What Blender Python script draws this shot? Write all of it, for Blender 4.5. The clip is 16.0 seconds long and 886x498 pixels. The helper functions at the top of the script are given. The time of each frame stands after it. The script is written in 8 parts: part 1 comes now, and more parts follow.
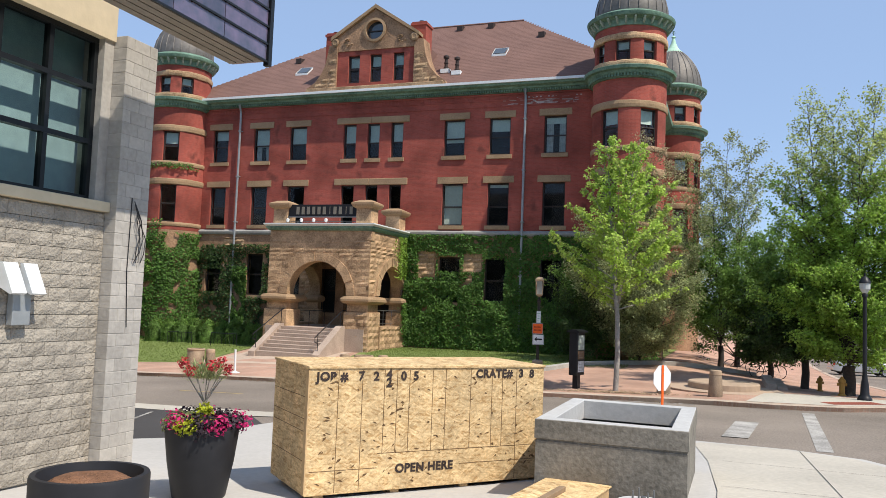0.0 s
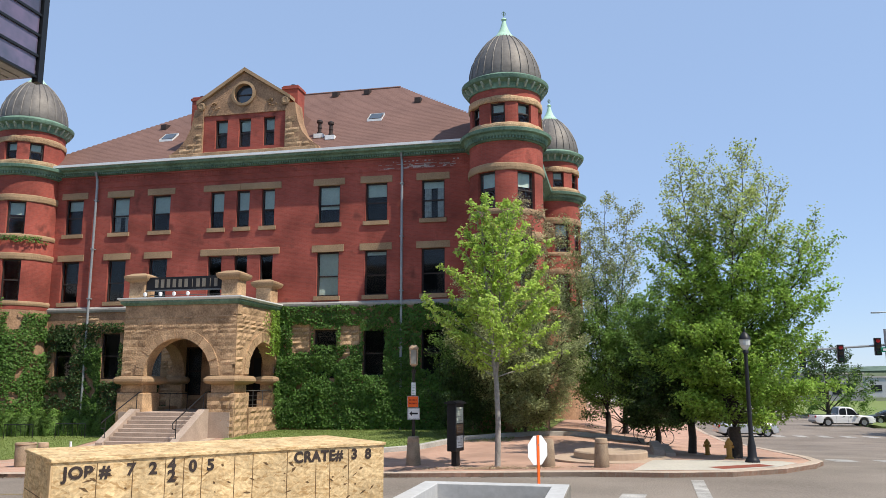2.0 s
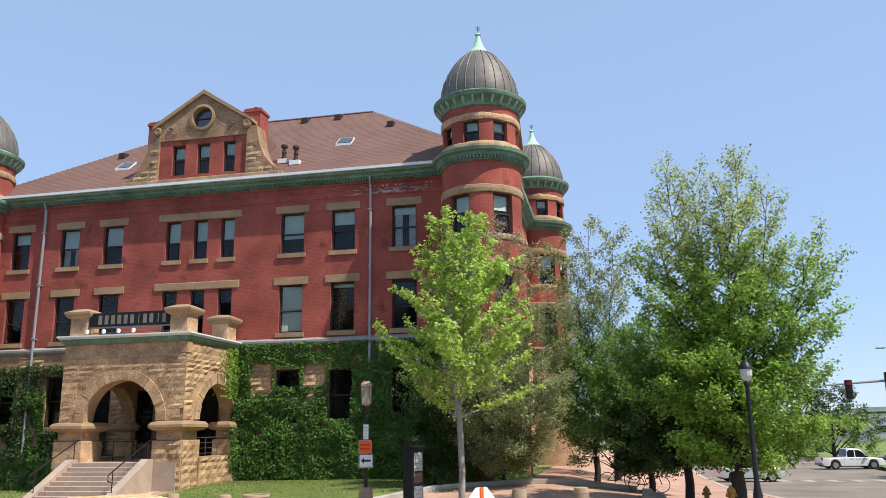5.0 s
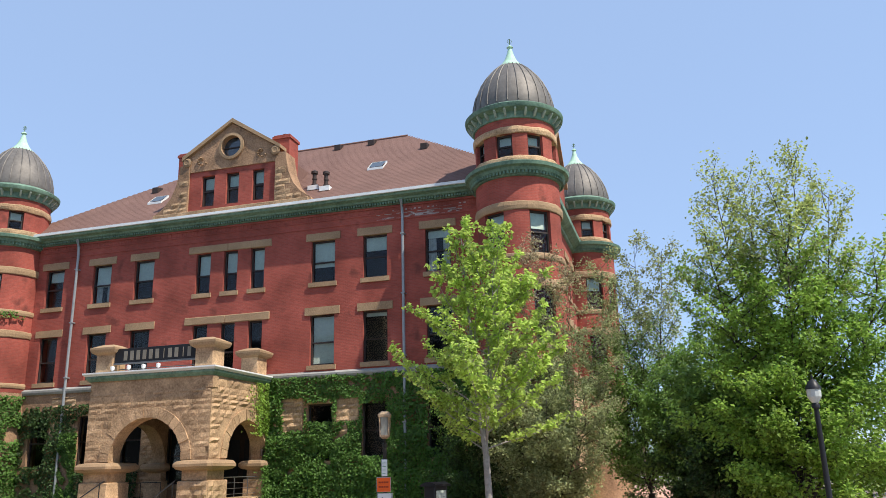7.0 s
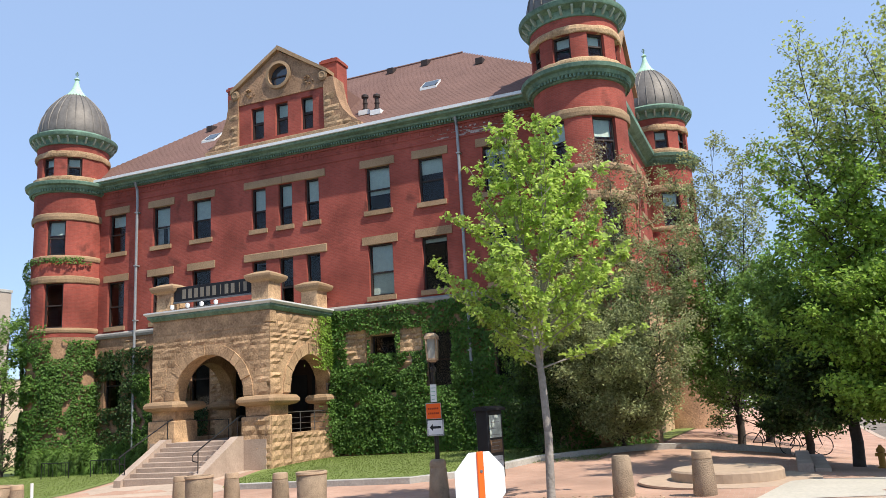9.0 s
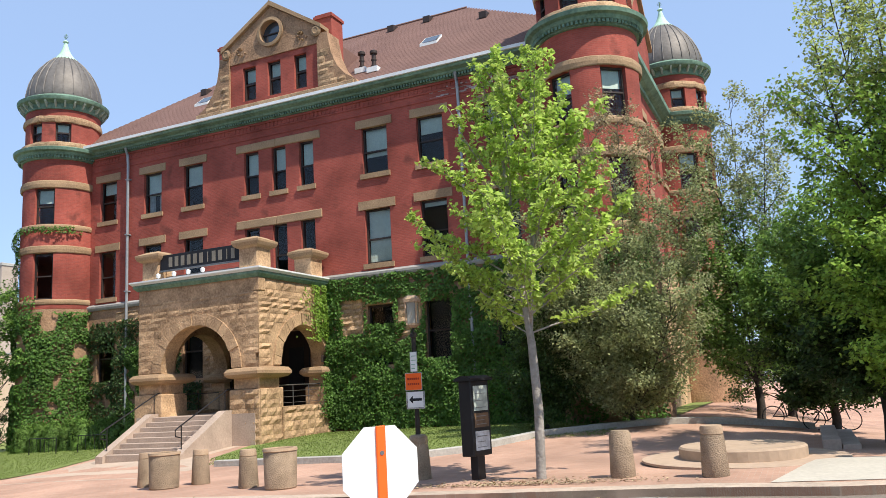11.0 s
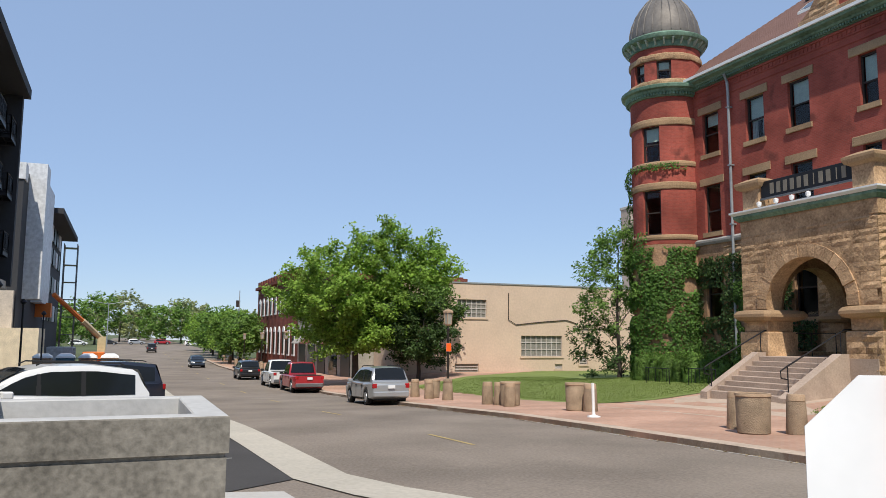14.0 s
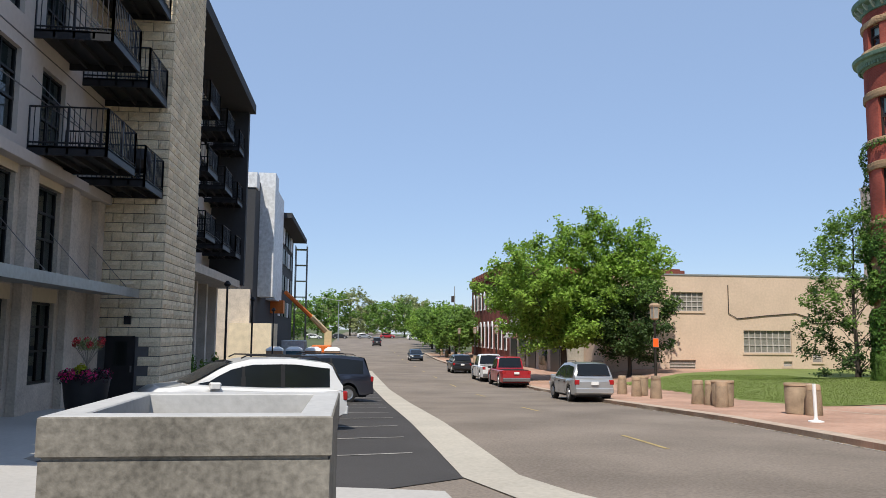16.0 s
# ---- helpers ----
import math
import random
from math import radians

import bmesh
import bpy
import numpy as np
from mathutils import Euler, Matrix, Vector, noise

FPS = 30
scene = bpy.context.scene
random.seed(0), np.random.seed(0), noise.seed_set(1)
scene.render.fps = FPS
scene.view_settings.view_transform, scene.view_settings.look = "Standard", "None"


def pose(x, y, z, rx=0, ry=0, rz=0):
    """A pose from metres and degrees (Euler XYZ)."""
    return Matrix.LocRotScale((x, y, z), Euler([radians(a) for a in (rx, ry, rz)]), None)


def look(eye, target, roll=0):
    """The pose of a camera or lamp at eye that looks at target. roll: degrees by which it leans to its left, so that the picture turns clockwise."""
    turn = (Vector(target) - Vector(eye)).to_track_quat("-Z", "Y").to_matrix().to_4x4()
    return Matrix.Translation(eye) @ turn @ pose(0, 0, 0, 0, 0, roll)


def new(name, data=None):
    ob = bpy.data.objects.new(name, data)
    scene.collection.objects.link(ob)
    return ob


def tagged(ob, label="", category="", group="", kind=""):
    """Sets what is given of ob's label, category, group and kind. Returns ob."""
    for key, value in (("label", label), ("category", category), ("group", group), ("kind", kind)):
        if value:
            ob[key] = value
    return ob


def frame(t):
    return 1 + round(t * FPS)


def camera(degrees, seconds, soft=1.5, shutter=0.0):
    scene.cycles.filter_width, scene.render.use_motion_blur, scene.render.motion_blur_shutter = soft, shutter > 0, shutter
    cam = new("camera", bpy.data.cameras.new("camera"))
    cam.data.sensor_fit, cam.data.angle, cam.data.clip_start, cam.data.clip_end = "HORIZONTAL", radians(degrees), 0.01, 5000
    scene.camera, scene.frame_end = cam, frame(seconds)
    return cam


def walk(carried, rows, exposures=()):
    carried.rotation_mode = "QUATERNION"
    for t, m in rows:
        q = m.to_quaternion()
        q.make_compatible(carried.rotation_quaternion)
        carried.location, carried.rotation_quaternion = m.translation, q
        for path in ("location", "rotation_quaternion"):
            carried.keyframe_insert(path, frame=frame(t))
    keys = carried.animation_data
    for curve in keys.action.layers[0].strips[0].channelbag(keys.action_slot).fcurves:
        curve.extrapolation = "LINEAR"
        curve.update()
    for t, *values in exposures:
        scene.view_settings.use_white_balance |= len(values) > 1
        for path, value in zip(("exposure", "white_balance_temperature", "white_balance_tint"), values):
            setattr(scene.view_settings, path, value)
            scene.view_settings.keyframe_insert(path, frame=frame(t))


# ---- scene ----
cam = camera(58.7, 16.0, 0.55)
PATH = [
    (0, (16.99, -45.221, 0.284), (16.31, -43.345, 0.421), 2.2),
    (0.5, (17.02, -44.545, 0.279), (16.479, -42.631, 0.48), 1.3),
    (1, (17.086, -43.896, 0.24), (16.622, -41.968, 0.5), 0.7),
    (1.5, (17.122, -43.34, 0.174), (16.692, -41.41, 0.477), 0.2),
    (2, (17.222, -42.766, 0.116), (16.803, -40.839, 0.45), -0.1),
    (2.5, (17.25, -42.103, 0.08), (16.83, -40.18, 0.436), -0.3),
    (3, (17.279, -41.448, 0.053), (16.865, -39.526, 0.422), -0.7),
    (3.5, (17.421, -40.826, 0.009), (17.008, -38.906, 0.386), -0.9),
    (4, (17.48, -40.18, -0.029), (17.083, -38.258, 0.357), -0.8),
    (6.5, (18.142, -37.247, -0.118), (17.661, -35.381, 0.419), -1.3),
    (7, (18.199, -36.524, -0.186), (17.663, -34.674, 0.352), -1.5),
    (7.5, (18.257, -35.838, -0.28), (17.664, -33.997, 0.23), -1.8),
    (8, (18.32, -35.175, -0.377), (17.669, -33.342, 0.09), -2.3),
    (8.5, (18.305, -34.533, -0.441), (17.599, -32.71, -0.018), -2.8),
    (9, (18.38, -33.98, -0.496), (17.634, -32.167, -0.101), -3.2),
    (11.5, (18.345, -31.028, -0.708), (17.498, -29.244, -0.39), -3.1),
    (12, (18.131, -30.505, -0.748), (17.068, -28.838, -0.444), -2.8),
    (12.5, (17.909, -29.941, -0.787), (16.596, -28.461, -0.496), -2.2),
    (13, (17.736, -29.611, -0.807), (16.191, -28.371, -0.535), -1.4),
    (13.5, (17.542, -29.205, -0.826), (15.817, -28.225, -0.574), -0.4),
    (14, (17.428, -28.969, -0.826), (15.584, -28.231, -0.596), 0.4),
    (14.5, (17.298, -28.686, -0.829), (15.386, -28.146, -0.606), 0.5),
    (15, (17.22, -28.366, -0.813), (15.271, -27.975, -0.592), 0.8),
    (15.5, (17.127, -28.189, -0.811), (15.16, -27.901, -0.594), 1.0),
    (16, (17.062, -28.073, -0.8), (15.084, -27.861, -0.588), 0.5),
]
walk(cam, [(t, look(eye, target, roll)) for t, eye, target, roll in PATH], [(0, 0.6), (4, 0.72), (9, 0.84), (11.5, 0.88), (12.5, 0.7), (14, 0.4), (16, 0.46)])

# ---- sky and sun ----
world = bpy.data.worlds.new("sky")
scene.world = world
world.use_nodes = True
wn = world.node_tree
sky = wn.nodes.new("ShaderNodeTexSky")
sky.sky_type, sky.sun_disc = "NISHITA", False
sky.sun_elevation, sky.sun_rotation = radians(56), radians(110)
wn.nodes["Background"].inputs["Strength"].default_value = 0.15
sky.altitude, sky.air_density, sky.dust_density, sky.ozone_density = 800, 1.0, 0.2, 2.5
haze = wn.nodes.new("ShaderNodeMixRGB")
haze.inputs["Fac"].default_value, haze.inputs["Color2"].default_value = 0.75, (1.6, 2.22, 3.4, 1)
wn.links.new(sky.outputs["Color"], haze.inputs["Color1"])
wn.links.new(haze.outputs["Color"], wn.nodes["Background"].inputs["Color"])
sun = new("sun", bpy.data.lights.new("sun", "SUN"))
sun.data.energy, sun.data.angle, sun.data.color = 3.5, radians(0.5), (1, 0.93, 0.82)
sun.matrix_world = look((0, 0, 0), (-0.53, 0.19, -0.825))
# ---- materials ----
def material(name, base, rough=0.8, metal=0.0, vary=0.25, scale=6.0, fine=60.0, bump=0.3, tint=None, obj=0.0, island=0.0, translucent=0.0, spec=0.3):
    """A procedural surface: base colour with broad stains, fine grain and relief."""
    m = bpy.data.materials.new(name)
    m.use_nodes = True
    n, l = m.node_tree.nodes, m.node_tree.links
    p = n["Principled BSDF"]
    p.inputs["Roughness"].default_value, p.inputs["Metallic"].default_value = rough, metal
    p.inputs["Specular IOR Level"].default_value = spec
    geo = n.new("ShaderNodeNewGeometry")
    a, b = n.new("ShaderNodeTexNoise"), n.new("ShaderNodeTexNoise")
    a.inputs["Scale"].default_value, b.inputs["Scale"].default_value = scale * 0.1, fine * 0.1
    a.inputs["Detail"].default_value, b.inputs["Detail"].default_value = 5, 3
    for t in (a, b):
        l.new(geo.outputs["Position"], t.inputs["Vector"])
    ramp = n.new("ShaderNodeValToRGB")
    dark = tuple(c * (1 - vary) for c in base)
    light = tuple(min(1, c * (1 + vary * 0.8)) for c in (tint or base))
    ramp.color_ramp.elements[0].position, ramp.color_ramp.elements[1].position = 0.3, 0.7
    ramp.color_ramp.elements[0].color, ramp.color_ramp.elements[1].color = (*dark, 1), (*light, 1)
    mixer = n.new("ShaderNodeMath")
    mixer.operation = "MULTIPLY_ADD"
    l.new(b.outputs["Fac"], mixer.inputs[0])
    mixer.inputs[1].default_value = 0.45
    half = n.new("ShaderNodeMath")
    half.operation = "MULTIPLY"
    l.new(a.outputs["Fac"], half.inputs[0])
    half.inputs[1].default_value = 0.55
    l.new(half.outputs[0], mixer.inputs[2])
    l.new(mixer.outputs[0], ramp.inputs["Fac"])
    col = ramp.outputs["Color"]
    for amount, node, socket in ((obj, "ShaderNodeObjectInfo", "Random"), (island, "ShaderNodeNewGeometry", "Random Per Island")):
        if amount:
            info, hsv, span = n.new(node), n.new("ShaderNodeHueSaturation"), n.new("ShaderNodeMapRange")
            span.inputs["To Min"].default_value, span.inputs["To Max"].default_value = 1 - amount, 1 + amount
            l.new(info.outputs[socket], span.inputs["Value"])
            l.new(span.outputs["Result"], hsv.inputs["Value"])
            l.new(col, hsv.inputs["Color"])
            col = hsv.outputs["Color"]
    l.new(col, p.inputs["Base Color"])
    if bump:
        bp = n.new("ShaderNodeBump")
        bp.inputs["Strength"].default_value, bp.inputs["Distance"].default_value = bump, 0.03
        l.new(b.outputs["Fac"], bp.inputs["Height"])
        l.new(bp.outputs["Normal"], p.inputs["Normal"])
    if translucent:
        tr, mx = n.new("ShaderNodeBsdfTranslucent"), n.new("ShaderNodeMixShader")
        l.new(col, tr.inputs["Color"])
        mx.inputs["Fac"].default_value = translucent
        l.new(p.outputs["BSDF"], mx.inputs[1])
        l.new(tr.outputs["BSDF"], mx.inputs[2])
        l.new(mx.outputs["Shader"], n["Material Output"].inputs["Surface"])
    return m


def brick_material(name, c1, c2, mortar, w=0.22, h=0.075, gap=0.008, rough=0.9, bump=0.4, stain=0.45, flat=False, worn=None):
    """Coursed bricks laid by world position, with stains at a larger scale."""
    m = bpy.data.materials.new(name)
    m.use_nodes = True
    n, l = m.node_tree.nodes, m.node_tree.links
    p = n["Principled BSDF"]
    p.inputs["Roughness"].default_value, p.inputs["Specular IOR Level"].default_value = rough, 0.2
    geo, sep, com = n.new("ShaderNodeNewGeometry"), n.new("ShaderNodeSeparateXYZ"), n.new("ShaderNodeCombineXYZ")
    l.new(geo.outputs["Position"], sep.inputs[0])
    if flat:
        l.new(sep.outputs["X"], com.inputs["X"])
        l.new(sep.outputs["Y"], com.inputs["Y"])
    else:
        add = n.new("ShaderNodeMath")
        l.new(sep.outputs["X"], add.inputs[0])
        l.new(sep.outputs["Y"], add.inputs[1])
        l.new(add.outputs[0], com.inputs["X"])
        l.new(sep.outputs["Z"], com.inputs["Y"])
    bt = n.new("ShaderNodeTexBrick")
    l.new(com.outputs[0], bt.inputs["Vector"])
    bt.inputs["Color1"].default_value, bt.inputs["Color2"].default_value, bt.inputs["Mortar"].default_value = (*c1, 1), (*c2, 1), (*mortar, 1)
    bt.inputs["Scale"].default_value, bt.inputs["Mortar Size"].default_value = 1.0, gap
    bt.inputs["Brick Width"].default_value, bt.inputs["Row Height"].default_value = w, h
    ns = n.new("ShaderNodeTexNoise")
    ns.inputs["Scale"].default_value, ns.inputs["Detail"].default_value = 0.45, 6
    l.new(geo.outputs["Position"], ns.inputs["Vector"])
    span = n.new("ShaderNodeMapRange")
    span.inputs["From Min"].default_value, span.inputs["From Max"].default_value = 0.32, 0.66
    span.inputs["To Min"].default_value, span.inputs["To Max"].default_value = 1 - stain, 1.12
    l.new(ns.outputs["Fac"], span.inputs["Value"])
    hsv = n.new("ShaderNodeHueSaturation")
    l.new(bt.outputs["Color"], hsv.inputs["Color"])
    l.new(span.outputs["Result"], hsv.inputs["Value"])
    col = hsv.outputs["Color"]
    if worn:
        nw, sw, mw = n.new("ShaderNodeTexNoise"), n.new("ShaderNodeMapRange"), n.new("ShaderNodeMixRGB")
        nw.inputs["Scale"].default_value, nw.inputs["Detail"].default_value = 0.9, 7
        l.new(geo.outputs["Position"], nw.inputs["Vector"])
        sw.inputs["From Min"].default_value, sw.inputs["From Max"].default_value = 0.58, 0.7
        sw.inputs["To Max"].default_value = 0.75
        l.new(nw.outputs["Fac"], sw.inputs["Value"])
        l.new(sw.outputs["Result"], mw.inputs["Fac"])
        l.new(col, mw.inputs["Color1"])
        mw.inputs["Color2"].default_value = (*worn, 1)
        col = mw.outputs["Color"]
    l.new(col, p.inputs["Base Color"])
    bp = n.new("ShaderNodeBump")
    bp.inputs["Strength"].default_value, bp.inputs["Distance"].default_value = bump, 0.01
    bp.invert = True
    l.new(bt.outputs["Fac"], bp.inputs["Height"])
    l.new(bp.outputs["Normal"], p.inputs["Normal"])
    return m


def glass_material(name, tint, clear=0.8):
    """Window glass: mostly clear, with a mirror gloss that grows at a glancing angle."""
    m = bpy.data.materials.new(name)
    m.use_nodes = True
    n, l = m.node_tree.nodes, m.node_tree.links
    n.remove(n["Principled BSDF"])
    tr, gl, mx, fr = n.new("ShaderNodeBsdfTransparent"), n.new("ShaderNodeBsdfGlossy"), n.new("ShaderNodeMixShader"), n.new("ShaderNodeFresnel")
    tr.inputs["Color"].default_value = (*[clear * c for c in tint], 1)
    gl.inputs["Roughness"].default_value = 0.03
    fr.inputs["IOR"].default_value = 1.5
    l.new(fr.outputs[0], mx.inputs["Fac"])
    l.new(tr.outputs[0], mx.inputs[1])
    l.new(gl.outputs[0], mx.inputs[2])
    l.new(mx.outputs[0], n["Material Output"].inputs["Surface"])
    return m


RED = brick_material("red_brick", (0.42, 0.1, 0.072), (0.34, 0.08, 0.06), (0.34, 0.115, 0.088), worn=(0.12, 0.04, 0.032))
RED_FLAKED = brick_material("flaked_brick", (0.66, 0.58, 0.55), (0.26, 0.06, 0.045), (0.55, 0.5, 0.46), stain=0.6)
SAND = material("brown_sandstone", (0.385, 0.24, 0.135), 0.95, vary=0.48, scale=14, fine=120, bump=0.9, tint=(0.47, 0.315, 0.185), obj=0.22)
SAND_TRIM = material("dressed_sandstone", (0.36, 0.24, 0.14), 0.9, vary=0.35, scale=8, fine=160, bump=0.5)
ROOF = material("brown_shingle", (0.185, 0.105, 0.085), 0.95, vary=0.22, scale=5, fine=90, bump=0.5)
COPPER = material("green_copper", (0.10, 0.19, 0.135), 0.7, vary=0.4, scale=10, fine=70, bump=0.15, tint=(0.17, 0.27, 0.2))
PALE_COPPER = material("pale_verdigris", (0.42, 0.62, 0.47), 0.7, vary=0.25, scale=20, fine=90, bump=0.1)
LEAD = material("grey_dome_metal", (0.17, 0.155, 0.14), 0.6, metal=0.35, vary=0.3, scale=16, fine=60, bump=0.1, obj=0.0)
WHITE_METAL = material("white_flashing", (0.72, 0.74, 0.74), 0.5, vary=0.12, bump=0.05)
SPOUT = material("grey_downspout", (0.33, 0.35, 0.36), 0.5, metal=0.3, vary=0.2, bump=0.1)
FRAME = material("dark_window_frame", (0.045, 0.032, 0.028), 0.6, vary=0.3, bump=0.1)
GLASS = glass_material("window_glass", (0.9, 0.97, 0.97), 0.92)
BLIND = material("pale_blind", (0.72, 0.78, 0.70), 0.8, vary=0.15, bump=0.05)
CURTAIN = material("white_curtain", (0.55, 0.56, 0.54), 0.9, vary=0.3, scale=30, bump=0.2)
# near-black colour that stands in for the shade of unlit interiors
ROOM_SHADE = material("dark_room", (0.03, 0.035, 0.04), 0.9, vary=0.3, bump=0)
STEEL = material("dull_steel", (0.22, 0.22, 0.22), 0.4, metal=0.7, vary=0.2, bump=0.05)
BLACK = material("black_paint", (0.015, 0.015, 0.017), 0.45, vary=0.3, bump=0.05)
WHITE = material("white_paint", (0.78, 0.78, 0.77), 0.5, vary=0.08, bump=0.03)
ORANGE = material("orange_paint", (0.9, 0.13, 0.015), 0.5, vary=0.1, bump=0.03)
CONCRETE = material("grey_concrete", (0.40, 0.385, 0.35), 0.9, vary=0.3, scale=14, fine=150, bump=0.3)
STEP = material("step_concrete", (0.42, 0.325, 0.26), 0.9, vary=0.25, scale=14, fine=150, bump=0.3)
# darker sandstone; on the ground storey its colour also carries the shade
AGED_SHADED = material("aged_sandstone", (0.27, 0.165, 0.10), 0.95, vary=0.45, scale=12, fine=120, bump=0.9, tint=(0.36, 0.22, 0.13))
LEAF_IVY = material("ivy_leaf", (0.088, 0.18, 0.03), 0.6, vary=0.35, scale=9, fine=60, bump=0, island=0.4, translucent=0.25)
LEAF_MAPLE = material("young_maple_leaf", (0.44, 0.58, 0.12), 0.55, vary=0.3, scale=12, fine=80, bump=0, island=0.4, translucent=0.5)
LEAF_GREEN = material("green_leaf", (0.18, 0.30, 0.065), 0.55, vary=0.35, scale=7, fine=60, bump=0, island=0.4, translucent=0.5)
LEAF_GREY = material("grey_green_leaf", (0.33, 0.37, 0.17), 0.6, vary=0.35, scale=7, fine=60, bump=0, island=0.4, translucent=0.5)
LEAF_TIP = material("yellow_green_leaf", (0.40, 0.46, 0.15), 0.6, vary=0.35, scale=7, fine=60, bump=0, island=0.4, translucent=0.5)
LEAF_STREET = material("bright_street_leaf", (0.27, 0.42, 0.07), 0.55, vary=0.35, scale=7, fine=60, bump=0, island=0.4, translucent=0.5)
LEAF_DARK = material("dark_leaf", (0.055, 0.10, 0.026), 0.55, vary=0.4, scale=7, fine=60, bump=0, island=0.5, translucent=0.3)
LEAF_DRY = material("brown_twig_leaf", (0.42, 0.34, 0.20), 0.8, vary=0.4, scale=7, fine=60, bump=0, island=0.4, translucent=0.3)
BARK = material("grey_bark", (0.30, 0.275, 0.245), 0.95, vary=0.35, scale=30, fine=150, bump=0.8)
BARK_DARK = material("dark_bark", (0.06, 0.05, 0.042), 0.95, vary=0.35, scale=30, fine=150, bump=0.8)


# ---- building helpers ----
BASE = {}
rnd = random.Random(7)


def thing(name, label, category, base=(0, 0, 0), group="", kind=""):
    ob = new(name)
    ob.empty_display_size = 0.2
    ob.location = base
    BASE[ob.name] = Vector(base)
    return tagged(ob, label, category, group, kind)


def mesh_of(name, verts, faces, mat, smooth=False):
    me = bpy.data.meshes.new(name)
    me.from_pydata(verts, [], faces)
    if smooth:
        me.polygons.foreach_set("use_smooth", [True] * len(me.polygons))
    me.materials.append(mat)
    me.update()
    return me


def place(name, me, parent, label=""):
    """One mesh object under a thing or a part; its mesh is in world places unless its thing stands at the origin."""
    ob = new(name, me)
    if parent is not None:
        ob.parent = parent
        if parent.name in BASE:
            ob.matrix_parent_inverse = Matrix.Translation(-BASE[parent.name])
    if label:
        ob["label"] = label
    return ob


class Shape:
    """Gathers faces of one mesh."""

    def __init__(self):
        self.v, self.f = [], []

    def add(self, verts, faces):
        k = len(self.v)
        self.v += [tuple(p) for p in verts]
        self.f += [tuple(i + k for i in q) for q in faces]
        return self

    def box(self, a, b, cut=0.0):
        """A box from a to b, its upright edges and rim cut back a little."""
        (x0, y0, z0), (x1, y1, z1) = a, b
        x0, x1, y0, y1, z0, z1 = min(x0, x1), max(x0, x1), min(y0, y1), max(y0, y1), min(z0, z1), max(z0, z1)
        if not cut:
            return self.add([(x, y, z) for z in (z0, z1) for x, y in ((x0, y0), (x1, y0), (x1, y1), (x0, y1))],
                            [(3, 2, 1, 0), (4, 5, 6, 7), (0, 1, 5, 4), (1, 2, 6, 5), (2, 3, 7, 6), (3, 0, 4, 7)])
        c = min(cut, (x1 - x0) / 3, (y1 - y0) / 3, (z1 - z0) / 3)
        out = ((x0 + c, y0), (x1 - c, y0), (x1, y0 + c), (x1, y1 - c), (x1 - c, y1), (x0 + c, y1), (x0, y1 - c), (x0, y0 + c))
        inn = ((x0 + c, y0 + c), (x1 - c, y0 + c), (x1 - c, y0 + c), (x1 - c, y1 - c), (x1 - c, y1 - c), (x0 + c, y1 - c), (x0 + c, y1 - c), (x0 + c, y0 + c))
        rings = [[(x, y, z0) for x, y in inn], [(x, y, z0 + c) for x, y in out], [(x, y, z1 - c) for x, y in out], [(x, y, z1) for x, y in inn]]
        return self.rings(rings, True)

    def rings(self, rings, caps=True, closed=True):
        n = len(rings[0])
        faces = []
        for r in range(len(rings) - 1):
            for i in range(n if closed else n - 1):
                j = (i + 1) % n
                faces.append((r * n + i, r * n + j, (r + 1) * n + j, (r + 1) * n + i))
        if caps:
            faces += [tuple(reversed(range(n))), tuple(range((len(rings) - 1) * n, len(rings) * n))]
        return self.add([p for ring in rings for p in ring], faces)

    def lathe(self, profile, c=(0, 0, 0), seg=24, caps=True, sx=1.0, sy=1.0):
        """profile: rows of (radius, z), from the bottom up."""
        return self.rings([[(c[0] + sx * r * math.cos(2 * math.pi * i / seg), c[1] + sy * r * math.sin(2 * math.pi * i / seg), c[2] + z) for i in range(seg)] for r, z in profile], caps)

    def tube(self, pts, r, seg=6, r2=None):
        pts = [Vector(p) for p in pts]
        rings = []
        for i, p in enumerate(pts):
            d = (pts[min(i + 1, len(pts) - 1)] - pts[max(i - 1, 0)]).normalized()
            u = d.cross(Vector((0, 0, 1)) if abs(d.z) < 0.9 else Vector((1, 0, 0))).normalized()
            w = d.cross(u)
            rr = r + ((r2 if r2 is not None else r) - r) * i / max(1, len(pts) - 1)
            rings.append([p + rr * (math.cos(2 * math.pi * k / seg) * u + math.sin(2 * math.pi * k / seg) * w) for k in range(seg)])
        return self.rings(rings)

    def prism(self, outline, axis, d0, d1):
        """An outline in the two other axes, drawn out along the axis from d0 to d1."""
        put = {"x": lambda a, b, d: (d, a, b), "y": lambda a, b, d: (a, d, b), "z": lambda a, b, d: (a, b, d)}[axis]
        return self.rings([[put(a, b, d0) for a, b in outline], [put(a, b, d1) for a, b in outline]])

    def mesh(self, name, mat, smooth=False):
        me = mesh_of(name, self.v, self.f, mat)
        bm = bmesh.new()
        bm.from_mesh(me)
        bmesh.ops.recalc_face_normals(bm, faces=bm.faces)
        if smooth:
            for f in bm.faces:
                f.smooth = True
            for e in bm.edges:
                e.smooth = e.calc_face_angle(0) < 0.7
        bm.to_mesh(me)
        bm.free()
        return me

    def part(self, name, mat, parent, label="", smooth=False):
        return place(name, self.mesh(name, mat, smooth), parent, label)


